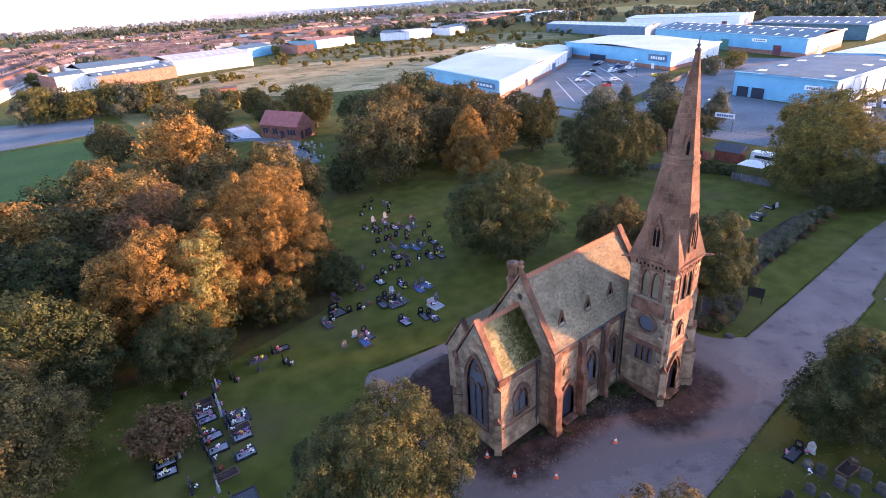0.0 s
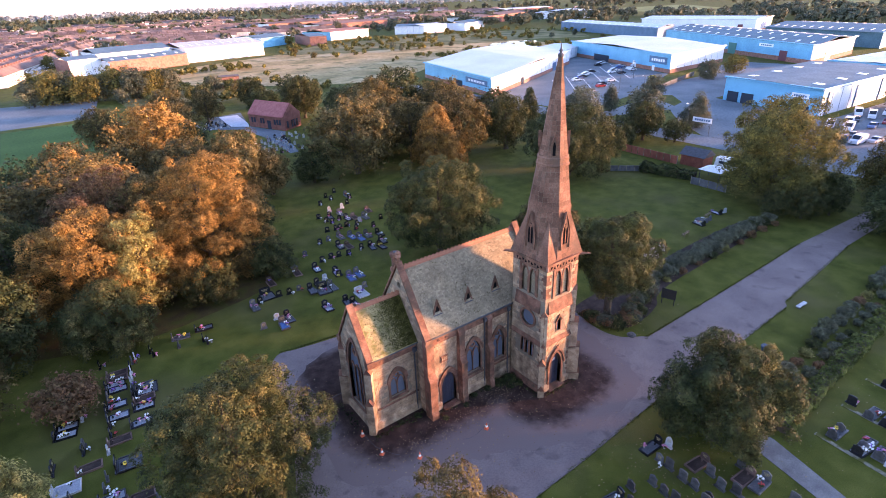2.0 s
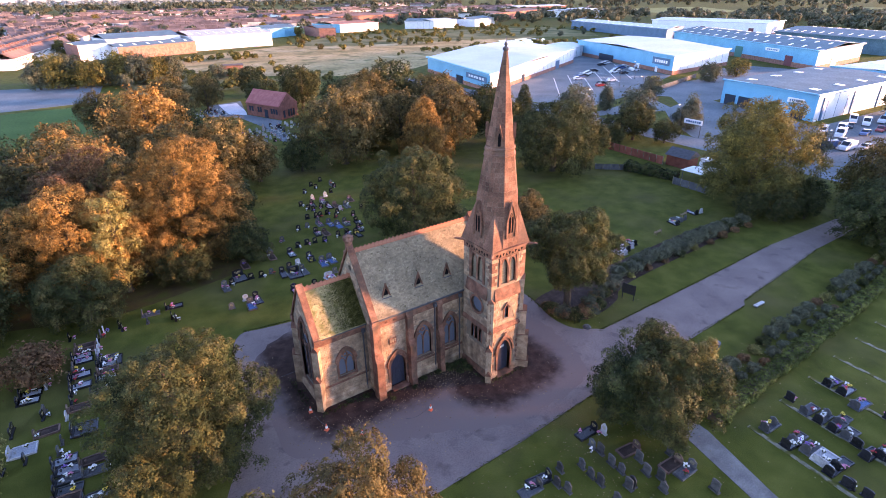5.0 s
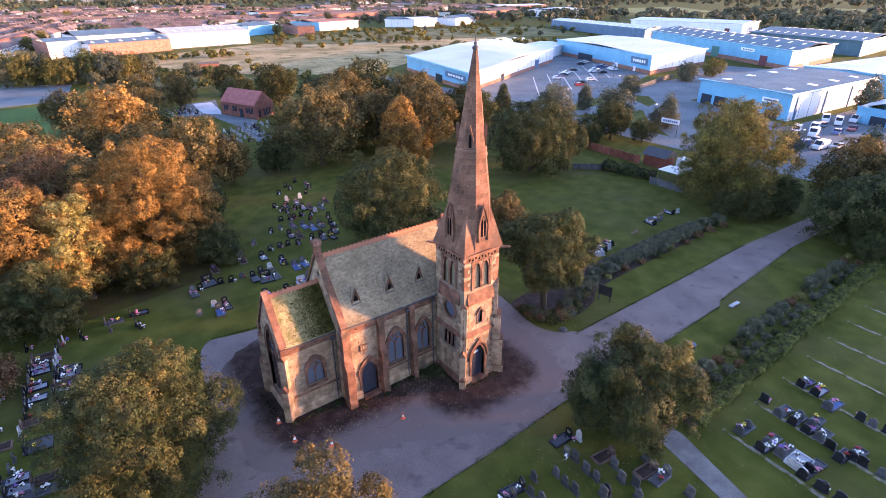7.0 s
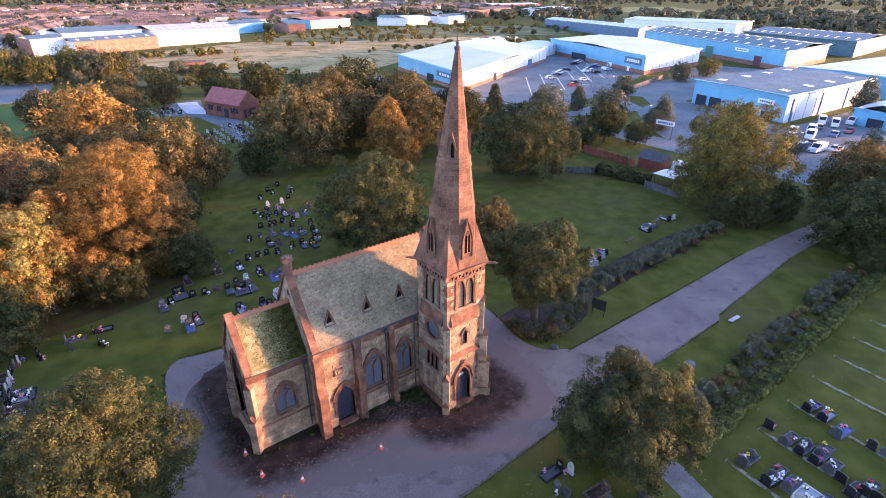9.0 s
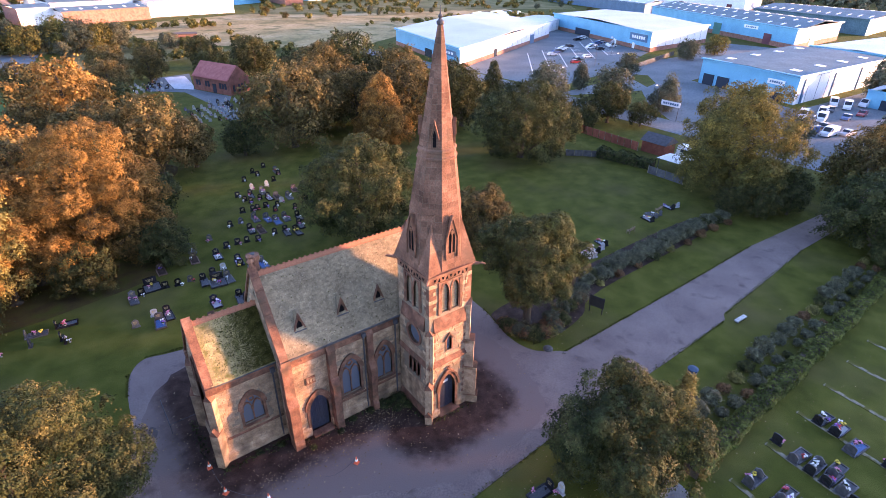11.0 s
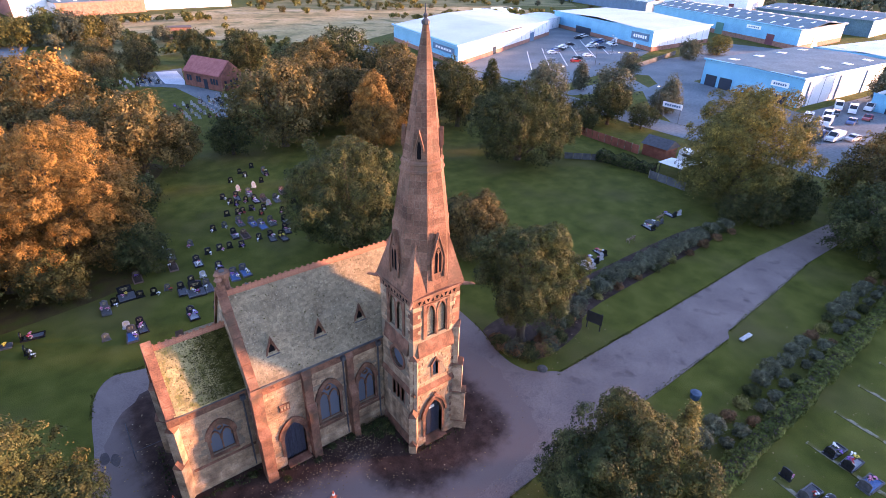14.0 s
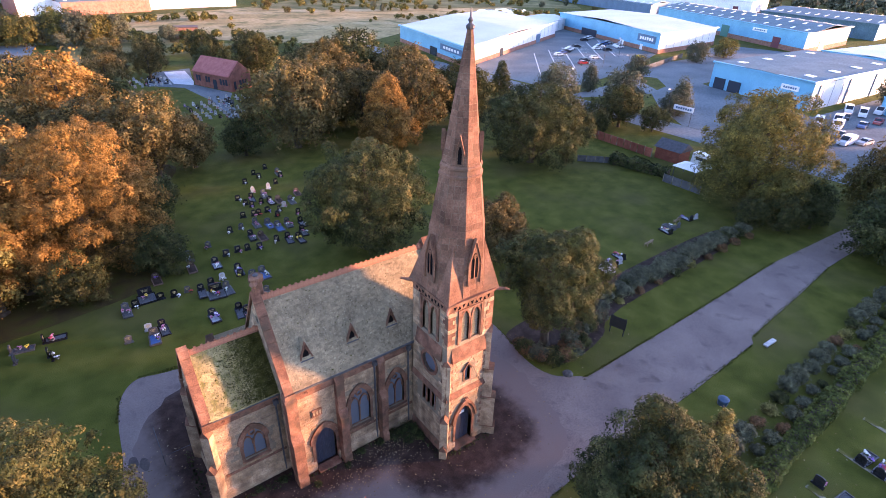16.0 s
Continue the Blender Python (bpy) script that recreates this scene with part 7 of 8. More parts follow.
part("door", Build().extrude([LP(-0.02, 0.38, 0), LP(0, 0.38, 0), LP(0, 0.47, 0), LP(-0.02, 0.47, 0)], (0, 0, 2.7)), DARKW, lodge)
for u in (0.12, 0.4, 0.55, 0.7):
    part("window", Build().extrude([LP(u, -0.012, 0.6), LP(u + 0.09, -0.012, 0.6), LP(u + 0.09, 0, 0.6), LP(u, 0, 0.6)], (0, 0, 2.2)), DARKW, lodge)
sheet("pavement_lodge", [(8, 158), (14, 178), (26, 180), (20.5, 153), (26.6, 136.6), (24, 130), (20, 110), (17.5, 110), (19, 131), (17, 150)], 0.03, TARMAC, "pale grey tarmac beside the brick lodge", "pavement", 0.2)

PALE_C = surf("pale_concrete", [(0.44, 0.47, 0.50), (0.58, 0.61, 0.64)], 0.3, 0.8, 0.1, 10)
sheet("pavement_forecourt", [(17.2, 177), (23.6, 176.4), (22.6, 166), (21.7, 158.1), (20.2, 152.4), (15.7, 157.2), (16.2, 166)], 0.05, PALE_C, "pale concrete forecourt beside the brick lodge", "pavement", 0.2)
yr = random.Random(91)
bury([(3.0 + 1.9 * (k % 7) + yr.uniform(-0.4, 0.4), 156.5 + 3.6 * (k // 7) + yr.uniform(-0.4, 0.4), yr.choice("wghwhgk")) for k in range(28)], -20, 92)
bury([(18.5 + 2.3 * (k % 5) + yr.uniform(-0.3, 0.3), 124.5 + 3.2 * (k // 5) + yr.uniform(-0.3, 0.3), yr.choice("wwhwgW")) for k in range(15)], -20, 93)
brick_hut = thing("brick_hut", "small flat-roofed red brick hut among the trees before the waste ground", "building", m=pose(43.5, 253, 0, 0, 0, -14))
part("wall", Build().box(-5.2, 5.2, 0, 6.5, 0, 4.6), BRICK, brick_hut)
part("roof", Build().box(-5.5, 5.5, -0.3, 6.8, 4.6, 4.95), TILE_B, brick_hut)
for x in (-3.2, 0.4):
    part("window", Build().box(x, x + 1.4, -0.06, 0.0, 1.6, 3.0), DARKW, brick_hut)
part("door", Build().box(2.9, 4.0, -0.06, 0.0, 0, 2.2), DARKW, brick_hut)

# gardens: fences, hut, clipped hedge, white-roofed gazebo
def fence(p0, p1, h, n, mat, label):
    t = thing("fence", label, "fence", "garden fences")
    p0, p1 = Vector((*p0, 0)), Vector((*p1, 0))
    d = (p1 - p0) / n
    s = Vector((-d.y, d.x, 0)).normalized() * 0.03
    for k in range(n + 1):
        p = p0 + d * k
        part("post", Build().box(p.x - 0.06, p.x + 0.06, p.y - 0.06, p.y + 0.06, 0, h + 0.12), CONC, t)
        if k < n:
            a, c = p + d * 0.03, p + d * 0.97
            part("panel", Build().extrude([a - s, c - s, c + s, a + s], (0, 0, h)), mat, t)


fence((82.5, 52), (81.6, 35.5), 1.9, 9, FENCE_R, "red-brown timber panel fence round a garden")
fence((66.3, 42.5), (71.5, 37.6), 1.3, 4, FENCE_G, "grey panel fence along the lawn")
fence((71.4, 26.0), (71.2, 18.5), 1.5, 4, FENCE_G, "grey panel fence beside the gazebo")
hut = thing("garden_hut", "red timber hut with a dark roof in the garden", "hut")
part("wall", Build().box(82.4, 86.5, 29.8, 35.2, 0, 2.4), FENCE_R, hut)
part("roof", Build().extrude([(82.0, 29.4, 2.4), (86.9, 29.4, 2.4), (84.5, 29.4, 3.9)], (0, 6.2, 0)), LEAD, hut)
caravan = thing("caravan", "white caravan standing beside the garden hut", "caravan")
part("body", Build().box(84.2, 86.6, 22.2, 28.2, 0.5, 2.7, 0.12), WHITE_P, caravan)
part("window", Build().box(84.12, 84.2, 23, 27.2, 1.5, 2.1), DARKW, caravan)
part("wheel", Build().tube((84.3, 25.2, 0.32), (84.6, 25.2, 0.32), 0.32, 0.32, 12), LEAD, caravan)
part("wheel", Build().tube((86.2, 25.2, 0.32), (86.5, 25.2, 0.32), 0.32, 0.32, 12), LEAD, caravan)
gz = thing("gazebo", "small gazebo with a white roof behind the fence", "gazebo")
for x, y in ((75.6, 22.4), (79.4, 22.4), (75.6, 26.6), (79.4, 26.6)):
    part("post", Build().box(x - 0.06, x + 0.06, y - 0.06, y + 0.06, 0, 2.1), FENCE_G, gz)
part("roof", Build().add([(75.2, 22, 2.1), (79.8, 22, 2.1), (79.8, 27, 2.1), (75.2, 27, 2.1), (77.5, 24.5, 3.0)], [(0, 1, 4), (1, 2, 4), (2, 3, 4), (3, 0, 4), (0, 3, 2, 1)]), CLAD_W, gz)
hedge(71.6, 38.2, 73.9, 26.6, 2.2, 1.9, 3500, LEAF_GREEN, "dense dark green garden hedge", 0.3, 8)

# roads and car parks
def line_sheet(name, a, c, w, z, mat, label):
    a, c = np.array(a, float), np.array(c, float)
    d = (c - a) / np.linalg.norm(c - a)
    n = np.array([-d[1], d[0]]) * w / 2
    return sheet(name, [tuple(a - n), tuple(c - n), tuple(c + n), tuple(a + n)], z, mat, label, "road", 0.2)


sheet("road_street", [(97.5, -160), (107.5, -160), (111.5, 12), (110.4, 29), (110.4, 46), (110.5, 75), (111.5, 140), (108, 200), (99, 200), (101.5, 140), (101, 60), (100, 12)], 0.03, TARMAC, "grey street beyond the cemetery trees", "road", 0.2)
sheet("pavement_car_park", [(112, 84), (140, 88), (156, 97), (196, 104), (224, 104), (246, 117), (270, 118), (276, 84), (222, 74), (165, 72), (150, 30), (110.6, 30), (110.6, 46), (122, 60), (136, 72), (112, 80)], 0.028, TARMAC, "grey access road and yards of the trading estate", "pavement", 0.2)
sheet("pavement_store_park", [(113, 90), (156, 98.5), (209, 119), (246, 214), (206, 185), (112, 134)], 0.034, TARMAC, "large tarmac car park before the stores", "car park", 0.2)
sheet("pavement_yard", [(112, -20), (230, -20), (226, 27), (150, 31), (112, 27)], 0.03, TARMAC, "tarmac yard with parked vans", "pavement", 0.2)
park = thing("bay_marking", "white painted parking bay lines", "road marking")
MARK = surf("road_paint", [(0.55, 0.55, 0.54), (0.70, 0.70, 0.69)], 1.0, 0.7, 0.1, 6)
for k in range(6):
    a = np.array([124 + 12.5 * k, 108 + 3.2 * k])
    c = a + np.array([36, 39])
    n = np.array([-0.73, 0.68]) * 0.18
    part("line", Build().extrude([(*(a - n), 0.04), (*(c - n), 0.04), (*(c + n), 0.04), (*(a + n), 0.04)], (0, 0, 0.008)), MARK, park)
    for j in range(12):
        p = a + (c - a) * (j + 0.5) / 12
        if k % 2:
            q2 = p + np.array([3.3, -3.0])
            m2 = np.array([0.68, 0.73]) * 0.1
            part("line", Build().extrude([(*(p - m2), 0.041), (*(q2 - m2), 0.041), (*(q2 + m2), 0.041), (*(p + m2), 0.041)], (0, 0, 0.008)), MARK, park)
sheet("ground_verge", [(142, 74), (150, 76), (160, 86), (158, 90), (150, 86)], 0.05, GRASS, "small bright green verge by the access road", "grass", 0.2)
fence((140, 90), (212, 108), 1.8, 16, FENCE_G, "grey palisade fence of the car park")

# cars and vans
TYRE, GLZ = glossy("tyre", (0.015, 0.015, 0.016), 0.8), glossy("car_glass", (0.02, 0.025, 0.03), 0.08)
PAINT = {n: glossy("car_" + n, c, 0.25) for n, c in (("white", (0.72, 0.72, 0.72)), ("black", (0.02, 0.02, 0.024)), ("blue", (0.04, 0.09, 0.22)), ("silver", (0.40, 0.42, 0.44)), ("red", (0.30, 0.03, 0.03)), ("yellow", (0.6, 0.4, 0.04)))}


def car(paint, van=False):
    L, W = (5.3, 1.95) if van else (4.3, 1.75)
    t = thing("van" if van else "car", f"parked {paint} {'panel van' if van else 'hatchback car'} on the tarmac", "van" if van else "car", "parked vans" if van else "parked cars")
    if van:
        prof = [(-L / 2, 0.35), (-L / 2, 2.2), (L * 0.18, 2.25), (L * 0.33, 1.35), (L / 2 - 0.05, 1.1), (L / 2, 0.35)]
        glass = [(L * 0.19, 2.1), (L * 0.32, 1.4), (L * 0.12, 1.4), (L * 0.12, 2.1)]
    else:
        prof = [(-L / 2, 0.3), (-L / 2, 0.9), (-L * 0.42, 1.0), (-L * 0.3, 1.42), (L * 0.08, 1.45), (L * 0.24, 0.98), (L / 2 - 0.1, 0.8), (L / 2, 0.3)]
        glass = [(-L * 0.38, 1.0), (-L * 0.29, 1.36), (L * 0.07, 1.39), (L * 0.2, 1.0)]
    part("body", Build().extrude([(x, -W / 2, z) for x, z in prof], (0, W, 0)), PAINT[paint], t)
    part("side_glazing", Build().extrude([(x, -W / 2 - 0.01, z) for x, z in glass], (0, W + 0.02, 0)), GLZ, t)
    a, c = (prof[2], prof[3]) if van else (prof[4], prof[5])
    part("windscreen", Build().extrude([(a[0] + 0.04, -W * 0.42, a[1] - 0.02), (c[0] + 0.04, -W * 0.42, c[1] + 0.04), (c[0] + 0.06, -W * 0.42, c[1] + 0.06), (a[0] + 0.06, -W * 0.42, a[1])], (0, W * 0.84, 0)), GLZ, t)
    for x in (-L * 0.31, L * 0.31):
        for s in (-1, 1):
            part("wheel", Build().tube((x, s * (W / 2 - 0.2), 0.32), (x, s * (W / 2 + 0.02), 0.32), 0.32, 0.32, 12), TYRE, t)
    return t


CARS = {(p, v): car(p, v) for p, v in (("white", False), ("black", False), ("blue", False), ("silver", False), ("red", False), ("yellow", False), ("white", True), ("blue", True))}
PARKED = [(165, 137, "w"), (171, 140.5, "b"), (175, 142, "k"), (180, 145, "w"), (184, 147, "w"), (191, 150, "k"), (173, 124.4, "w"), (163.4, 121.8, "k"), (195, 141, "w"), (199, 143.5, "s"), (203, 145.5, "w"), (207, 147.6, "b"), (212, 149.5, "b"), (217, 151.5, "s"), (211, 141.8, "w"), (213, 163.5, "k"), (218, 166, "s"), (196, 135.8, "k"), (192, 115.7, "y"), (219, 105.5, "s"), (158, 118, "r"), (209, 139, "w"), (223, 168, "w"), (222, 147, "s")]
CODE = {"w": "white", "b": "blue", "k": "black", "s": "silver", "r": "red", "y": "yellow"}
for x, y, c in PARKED:
    put(CARS[CODE[c], False], pose(x, y, 0.035, 0, 0, -20 + (x * 7 + y * 3) % 9))
for x, y, c, rz in ((142, 26.5, "white", 195), (142.5, 22.2, "white", 190), (164.5, 27.4, "white", 200), (163.5, 23.5, "white", 196), (149, 24.5, "white", 192), (171, 21.5, "white", 180), (126, 18.9, "blue", 170), (129, 15.5, "white", 175)):
    put(CARS[c, True], pose(x, y, 0.032, 0, 0, rz))
for x, y, c, rz in ((135, 19, "k", 190), (150, 19, "b", 185), (156, 25, "k", 195), (133, 13, "s", 170), (158, 18, "r", 185)):
    put(CARS[CODE[c], False], pose(x, y, 0.032, 0, 0, rz))
# street sign on two posts
ss = thing("street_sign", "white estate sign board on two tall posts by the street", "sign")
for y in (44.4, 48.9):
    part("post", Build().tube((110.9, y, 0), (110.9, y, 4.6), 0.08, 0.08, 8), FENCE_G, ss)
pnl = part("panel", Build().box(110.7, 110.8, 44.0, 49.4, 3.4, 4.7), CLAD_W, ss)
for k in range(7):
    part("lettering_bar", Build().box(110.66, 110.695, 44.5 + k * 0.64, 44.95 + k * 0.64, 3.8, 4.3), CLAD_N, pnl)


def street_lamp(x, y):
    t = thing("street_lamp", "tall grey steel street lamp beside the road", "street lamp", "street lamps", m=pose(x, y, 0))
    part("column", Build().tube((0, 0, 0), (0, 0, 7.5), 0.09, 0.06, 8), FENCE_G, t)
    part("arm", Build().tube((0, 0, 7.5), (-1.1, 0, 7.8), 0.05, 0.04, 6), FENCE_G, t)
    part("lantern", Build().box(-1.7, -1.0, -0.13, 0.13, 7.72, 7.9, 0.03), CLAD_W, t)


for x, y in ((112.6, 14), (112.6, 52), (112.4, 84), (99, -24), (160, 110), (186, 122), (150, 92)):
    street_lamp(x, y)

# ---- waste ground, pond, sports ground, far fields ----
sheet("ground_waste", [(-6, 330), (40, 262), (70, 226), (108, 206), (140, 226), (180, 258), (250, 254), (300, 266), (318, 330), (240, 352), (170, 362), (120, 396), (56, 368), (5, 352)], 0.03, WASTE, "tawny waste ground of dry grass and bare earth", "waste ground", 0.2)
sheet("ground_scrub", [(-5, 200), (62, 222), (36, 258), (-8, 326)], 0.025, ROUGH_GRASS, "rough olive scrub grass before the waste ground", "grass", 0.2)
sheet("ground_scrub_far", [(120, 398), (172, 364), (242, 354), (320, 332), (372, 300), (400, 330), (430, 420), (300, 470), (180, 452)], 0.025, ROUGH_GRASS, "rough scrub land beyond the waste ground", "grass", 0.2)
sheet("pavement_pitch", [(-90, 208), (-19, 213), (-13, 258), (-90, 290)], 0.03, TARMAC, "dark tarmac sports ground beyond the grass field", "sports ground", 0.2)
sheet("ground_field", [(-120, 120), (-45, 112), (-22, 160), (-20, 206), (-120, 204)], 0.02, surf("bright_field", [(0.045, 0.095, 0.02), (0.065, 0.12, 0.028)], 0.05, 0.95, 0.3, 30, spec=0.1), "bright green playing field", "grass", 0.2)
WATER = glossy("pond_water", (0.25, 0.28, 0.30), 0.05)
sheet("water", smooth([(245, 286), (270, 284), (294, 292), (318, 314), (300, 324), (276, 322), (262, 304)], 5), 0.05, WATER, "pale pond reflecting the sky on the waste ground", "pond", 0.2)
for k, pts_ in enumerate(([(820, 512), (980, 500), (1180, 700), (980, 760), (864, 641)], [(1000, 330), (1250, 330), (1350, 460), (1060, 450)], [(760, 220), (860, 215), (880, 270), (780, 280)])):
    sheet("ground_pasture", pts_, 0.05, surf("far_pasture", [(0.12, 0.15, 0.05), (0.17, 0.19, 0.07)], 0.01, 0.95, 0, 10, spec=0.1), "far pale green pasture between the woods", "field", 0.3)


# ---- terraced houses ----
def house_proto(w, d, h, wall, roof, label):
    t = thing("house", label, "house", "terraced houses")
    part("wall", Build().box(-w / 2, w / 2, -d / 2, d / 2, 0, h), wall, t)
    part("roof", Build().add([(x, y, z) for x in (-w / 2, w / 2) for y, z in ((-d / 2 - 0.3, h - 0.1), (0, h + d * 0.33), (d / 2 + 0.3, h - 0.1), (d / 2 + 0.3, h + 0.1), (0, h + d * 0.33 + 0.22), (-d / 2 - 0.3, h + 0.1))], [(0, 6, 7, 1), (1, 7, 8, 2), (3, 9, 10, 4), (4, 10, 11, 5), (0, 5, 11, 6), (2, 8, 9, 3), (0, 1, 4, 5), (1, 2, 3, 4), (6, 11, 10, 7), (7, 10, 9, 8)]), roof, t)
    part("chimney", Build().box(w * 0.3, w * 0.5, -0.5, 0.5, h + 1, h + d * 0.33 + 1.3), BRICK, t)
    for s in (-1, 1):
        for z in (1.0, 3.8):
            for x in (-w * 0.25, w * 0.25):
                part("window", Build().box(x - 0.6, x + 0.6, s * d / 2 - 0.04, s * d / 2 + 0.04, z, z + 1.4), DARKW, t)
    return t


HOUSES = [house_proto(5.5, 9, 5.8, RENDER_W, TILE_B, "pale rendered terraced house with a brown tiled roof"), house_proto(5.5, 9, 5.8, BRICK, TILE_B, "red brick terraced house with a brown tiled roof"), house_proto(6.0, 9, 5.6, BRICK, TILE_R, "red brick house with a red tiled roof")]
hr = random.Random(40)


far_walls, far_roofs = Build(), Build()


def terrace(x, y, ang, n, near):
    d = Vector((math.cos(radians(ang)), math.sin(radians(ang))))
    kind = hr.choice((0, 0, 1, 2)) if x > 0 else 0
    for k in range(n):
        m = pose(x + d.x * 5.5 * k, y + d.y * 5.5 * k, 0, 0, 0, ang)
        if near:
            put(HOUSES[kind if hr.random() < 0.9 else hr.choice((0, 1, 2))], m)
        else:
            far_walls.add([m @ Vector(c) for c in [(a, b_, z) for z in (0, 5.8) for a, b_ in ((-2.75, -4.5), (2.75, -4.5), (2.75, 4.5), (-2.75, 4.5))]], [(0, 1, 5, 4), (1, 2, 6, 5), (2, 3, 7, 6), (3, 0, 4, 7)])
            far_roofs.add([m @ Vector(c) for c in ((-2.75, -4.8, 5.7), (2.75, -4.8, 5.7), (2.75, 4.8, 5.7), (-2.75, 4.8, 5.7), (-2.75, 0, 8.9), (2.75, 0, 8.9))], [(0, 1, 5, 4), (2, 3, 4, 5), (0, 4, 3), (1, 2, 5)])
            if k % 2 == 0:
                far_roofs.add([m @ Vector(c) for c in [(a, b_, z) for z in (7.5, 10.0) for a, b_ in ((1.9, -0.5), (2.7, -0.5), (2.7, 0.5), (1.9, 0.5))]], [(0, 1, 5, 4), (1, 2, 6, 5), (2, 3, 7, 6), (3, 0, 4, 7), (4, 5, 6, 7)])


ROWS_NEAR = ((-50, 356, 76, 22), (-66, 350, 76, 20), (10, 470, -15, 10), (26, 500, -15, 12))
ROWS_FAR = [(-21, 474, 76, 16), (-37, 466, 76, 24), (-90, 380, 76, 30), (-106, 390, 76, 30), (-58, 470, 77, 30), (-12, 580, 77, 20), (-30, 600, 77, 20), (-90, 560, 77, 20), (4, 560, 70, 12), (40, 540, -15, 14), (50, 590, -12, 14), (20, 640, -12, 16), (90, 640, -12, 14), (60, 700, -10, 16), (150, 680, -10, 12), (-40, 640, 65, 14), (0, 760, 20, 16), (120, 790, -5, 16), (230, 720, -20, 10), (70, 880, 10, 16)]
ROWS_FAR += [(200, 900, 0, 16), (-60, 800, 40, 14), (340, 800, -20, 12), (30, 1000, 5, 16), (180, 1050, -8, 16), (330, 980, -15, 14), (480, 900, -25, 14), (440, 1150, -10, 14), (250, 1250, 0, 14), (600, 1050, -25, 12), (90, 1180, 10, 14), (760, 960, -30, 12), (860, 880, -30, 10)]
ROWS_FAR += [(hr.uniform(-120, 900), hr.uniform(700, 1500), hr.uniform(-40, 40), 10) for _ in range(60)]
ROWS_FAR += [(hr.uniform(-150, 260), hr.uniform(560, 1150), hr.choice((76, 78, -14, -12)), 12) for _ in range(45)]
for x, y, ang, n in ROWS_NEAR:
    terrace(x, y, ang, n, True)
for x, y, ang, n in ROWS_FAR:
    terrace(x, y, ang, n, False)
tagged(part("distant_housing", far_walls, surf("far_house_wall", [(0.24, 0.20, 0.185), (0.50, 0.49, 0.48)], 0.03, 0.9, 0, 10, island=0.3)), "walls of distant rows of terraced houses", "houses", kind="stuff")
tagged(part("distant_roofing", far_roofs, surf("far_house_roof", [(0.10, 0.074, 0.068), (0.165, 0.120, 0.108)], 0.03, 0.9, 0, 10, island=0.3)), "brown roofs of distant rows of terraced houses", "houses", kind="stuff")

# ---- far trees and woods ----
fr = random.Random(51)
keys = [k for k in made_tree]
for _ in range(80):
    zone = fr.choice(("scrub", "scrub", "town", "town", "estate", "mid"))
    if zone == "scrub":
        x, y, h = fr.uniform(125, 400), fr.uniform(270, 470), fr.uniform(3, 6)
        if y < 330 and x < 330:
            continue
    elif zone == "town":
        x, y, h = fr.uniform(-90, 320), fr.uniform(420, 950), fr.uniform(7, 13)
        if x > 40 and y < 470:
            continue
    elif zone == "estate":
        x, y, h = fr.uniform(112, 118), fr.uniform(-120, 60), fr.uniform(5, 9)
    else:
        x, y, h = fr.uniform(-6, 60), fr.uniform(205, 260), fr.uniform(3.5, 7)
    k = fr.choice(keys)
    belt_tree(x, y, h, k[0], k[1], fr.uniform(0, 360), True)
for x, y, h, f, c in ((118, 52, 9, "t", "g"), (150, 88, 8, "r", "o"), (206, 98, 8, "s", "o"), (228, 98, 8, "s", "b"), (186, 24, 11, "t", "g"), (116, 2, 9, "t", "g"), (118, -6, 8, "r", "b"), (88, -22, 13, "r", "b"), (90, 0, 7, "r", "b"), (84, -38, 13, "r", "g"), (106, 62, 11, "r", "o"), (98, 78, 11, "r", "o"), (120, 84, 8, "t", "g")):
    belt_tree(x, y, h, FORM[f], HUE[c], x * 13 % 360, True)


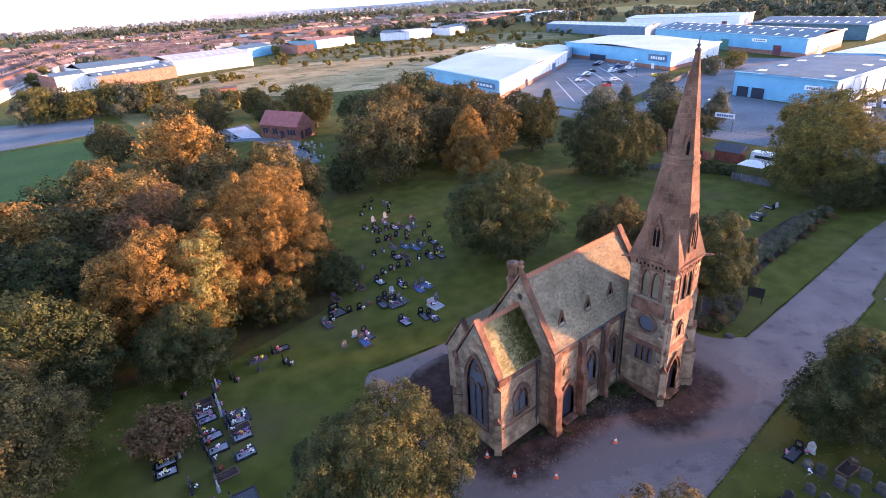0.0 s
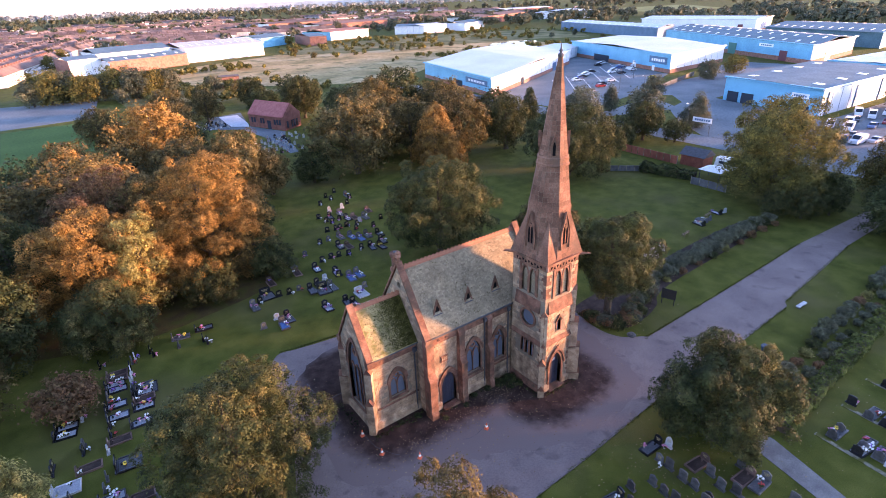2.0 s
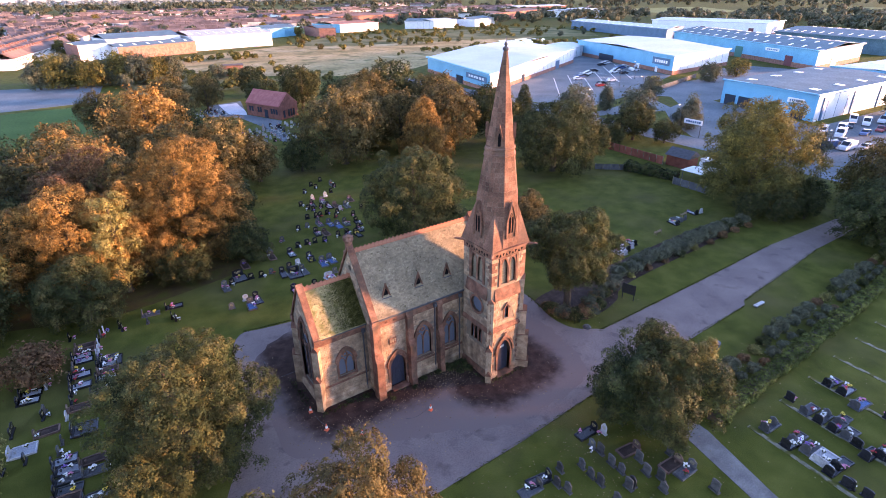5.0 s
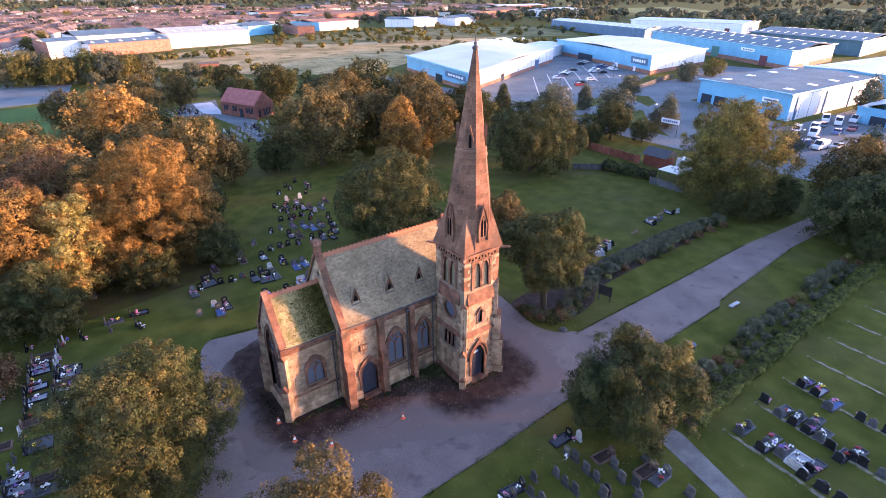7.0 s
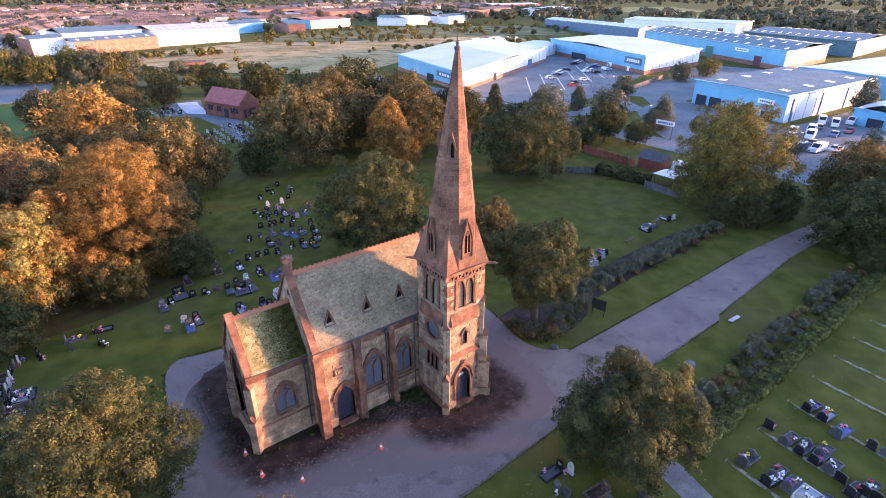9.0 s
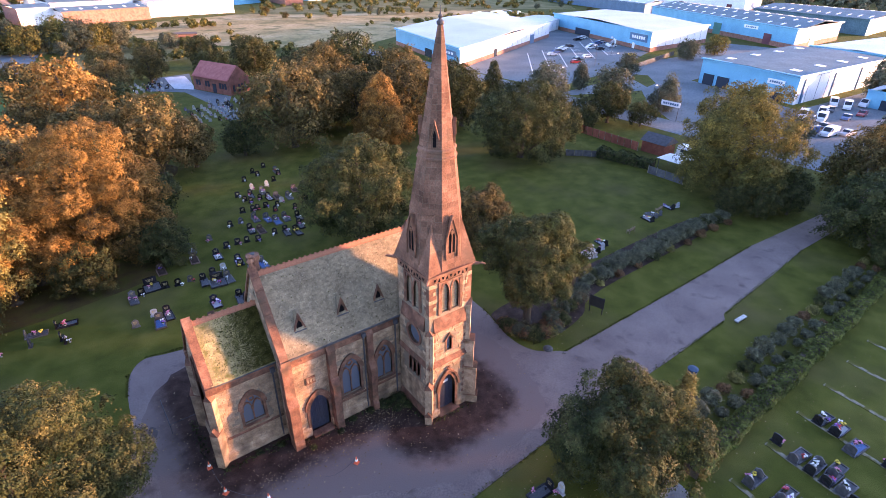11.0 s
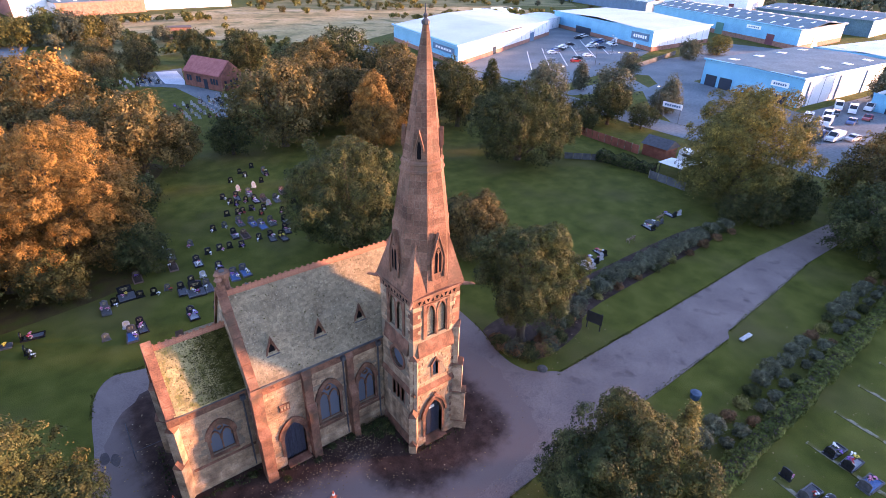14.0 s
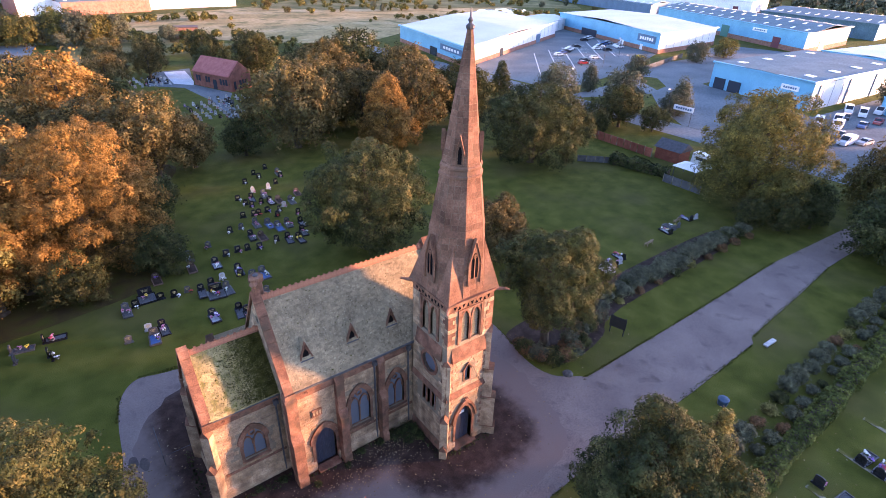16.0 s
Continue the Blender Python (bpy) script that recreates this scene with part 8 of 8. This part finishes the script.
def wood(name, label, spots, size, per, leaf, mat, seed):
    """A far wood: many uneven crowns of clumped leaf masses joined into one; per: leaf masses to a crown."""
    g = np.random.default_rng(seed)
    V = []
    for x, y in spots:
        h = size * g.uniform(0.6, 1.3)
        n = max(2, per // 14)
        c = np.c_[g.normal(x, h * 0.28, n), g.normal(y, h * 0.28, n), h * g.uniform(0.42, 0.72, n)]
        r = h * g.uniform(0.26, 0.40, n)
        k = np.repeat(np.arange(n), 14)
        d = g.normal(size=(len(k), 3)) + (0, 0, 0.35)
        d /= np.linalg.norm(d, axis=1)[:, None]
        p = c[k] + d * r[k][:, None] * g.uniform(0.85, 1.1, len(k))[:, None]
        q = d + g.normal(0, 0.2, d.shape)
        e = np.cross(q, g.normal(size=q.shape))
        e /= np.linalg.norm(e, axis=1)[:, None]
        f = np.cross(q, e) / np.linalg.norm(q, axis=1)[:, None]
        w = (r[k] * leaf * g.uniform(0.7, 1.3, len(k)))[:, None]
        V.append(np.stack([p - e * w, p + e * w * 0.6 - f * w * 0.85, p + e * w * 0.7 + f * w * 0.8], 1).reshape(-1, 3))
    V = np.concatenate(V)
    V[:, 2] = np.maximum(V[:, 2], 0.05)
    tagged(new(name, raw_mesh(name, V, np.arange(len(V)).reshape(-1, 3), mat)), label, "woodland", kind="stuff")


g = np.random.default_rng(8)


def strew(n, xa, xb, ya, yb, keep=lambda x, y: True):
    return [(x, y) for x, y in zip(g.uniform(xa, xb, n), g.uniform(ya, yb, n)) if keep(x, y)]


wood("woodland_scrub", "low scrub bushes over the waste ground", strew(170, 120, 420, 330, 470) + strew(40, -4, 95, 318, 340) + strew(60, 0, 80, 205, 280) + strew(50, 150, 330, 262, 292), 3.4, 70, 0.62, LEAF_GOLD, 4)
wood("woodland_near", "dark wood beyond the trading estate", strew(150, 330, 760, 420, 700, lambda x, y: x + y > 900) + strew(190, 470, 900, 60, 420, lambda x, y: x > 480 + 0.1 * y), 10.5, 84, 0.62, LEAF_FAR_HAZED, 5)
wood("woodland_town", "trees scattered between the distant houses", strew(620, -200, 700, 520, 1300), 8, 42, 0.66, LEAF_FAR_HAZED, 6)
wood("woodland_far", "broad belt of far woods along the horizon", strew(420, -400, 1100, 1250, 2100) + strew(420, 820, 1900, -100, 1250, lambda x, y: not (815 < x < 1200 and 480 < y < 780) and not (1000 < x < 1350 and 320 < y < 470)), 13, 42, 0.7, LEAF_FAR_HAZED, 7)
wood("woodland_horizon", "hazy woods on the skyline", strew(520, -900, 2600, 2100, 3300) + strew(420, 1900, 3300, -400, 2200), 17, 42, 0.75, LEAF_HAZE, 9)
# low hills on the skyline, distance haze painted in as pale blue
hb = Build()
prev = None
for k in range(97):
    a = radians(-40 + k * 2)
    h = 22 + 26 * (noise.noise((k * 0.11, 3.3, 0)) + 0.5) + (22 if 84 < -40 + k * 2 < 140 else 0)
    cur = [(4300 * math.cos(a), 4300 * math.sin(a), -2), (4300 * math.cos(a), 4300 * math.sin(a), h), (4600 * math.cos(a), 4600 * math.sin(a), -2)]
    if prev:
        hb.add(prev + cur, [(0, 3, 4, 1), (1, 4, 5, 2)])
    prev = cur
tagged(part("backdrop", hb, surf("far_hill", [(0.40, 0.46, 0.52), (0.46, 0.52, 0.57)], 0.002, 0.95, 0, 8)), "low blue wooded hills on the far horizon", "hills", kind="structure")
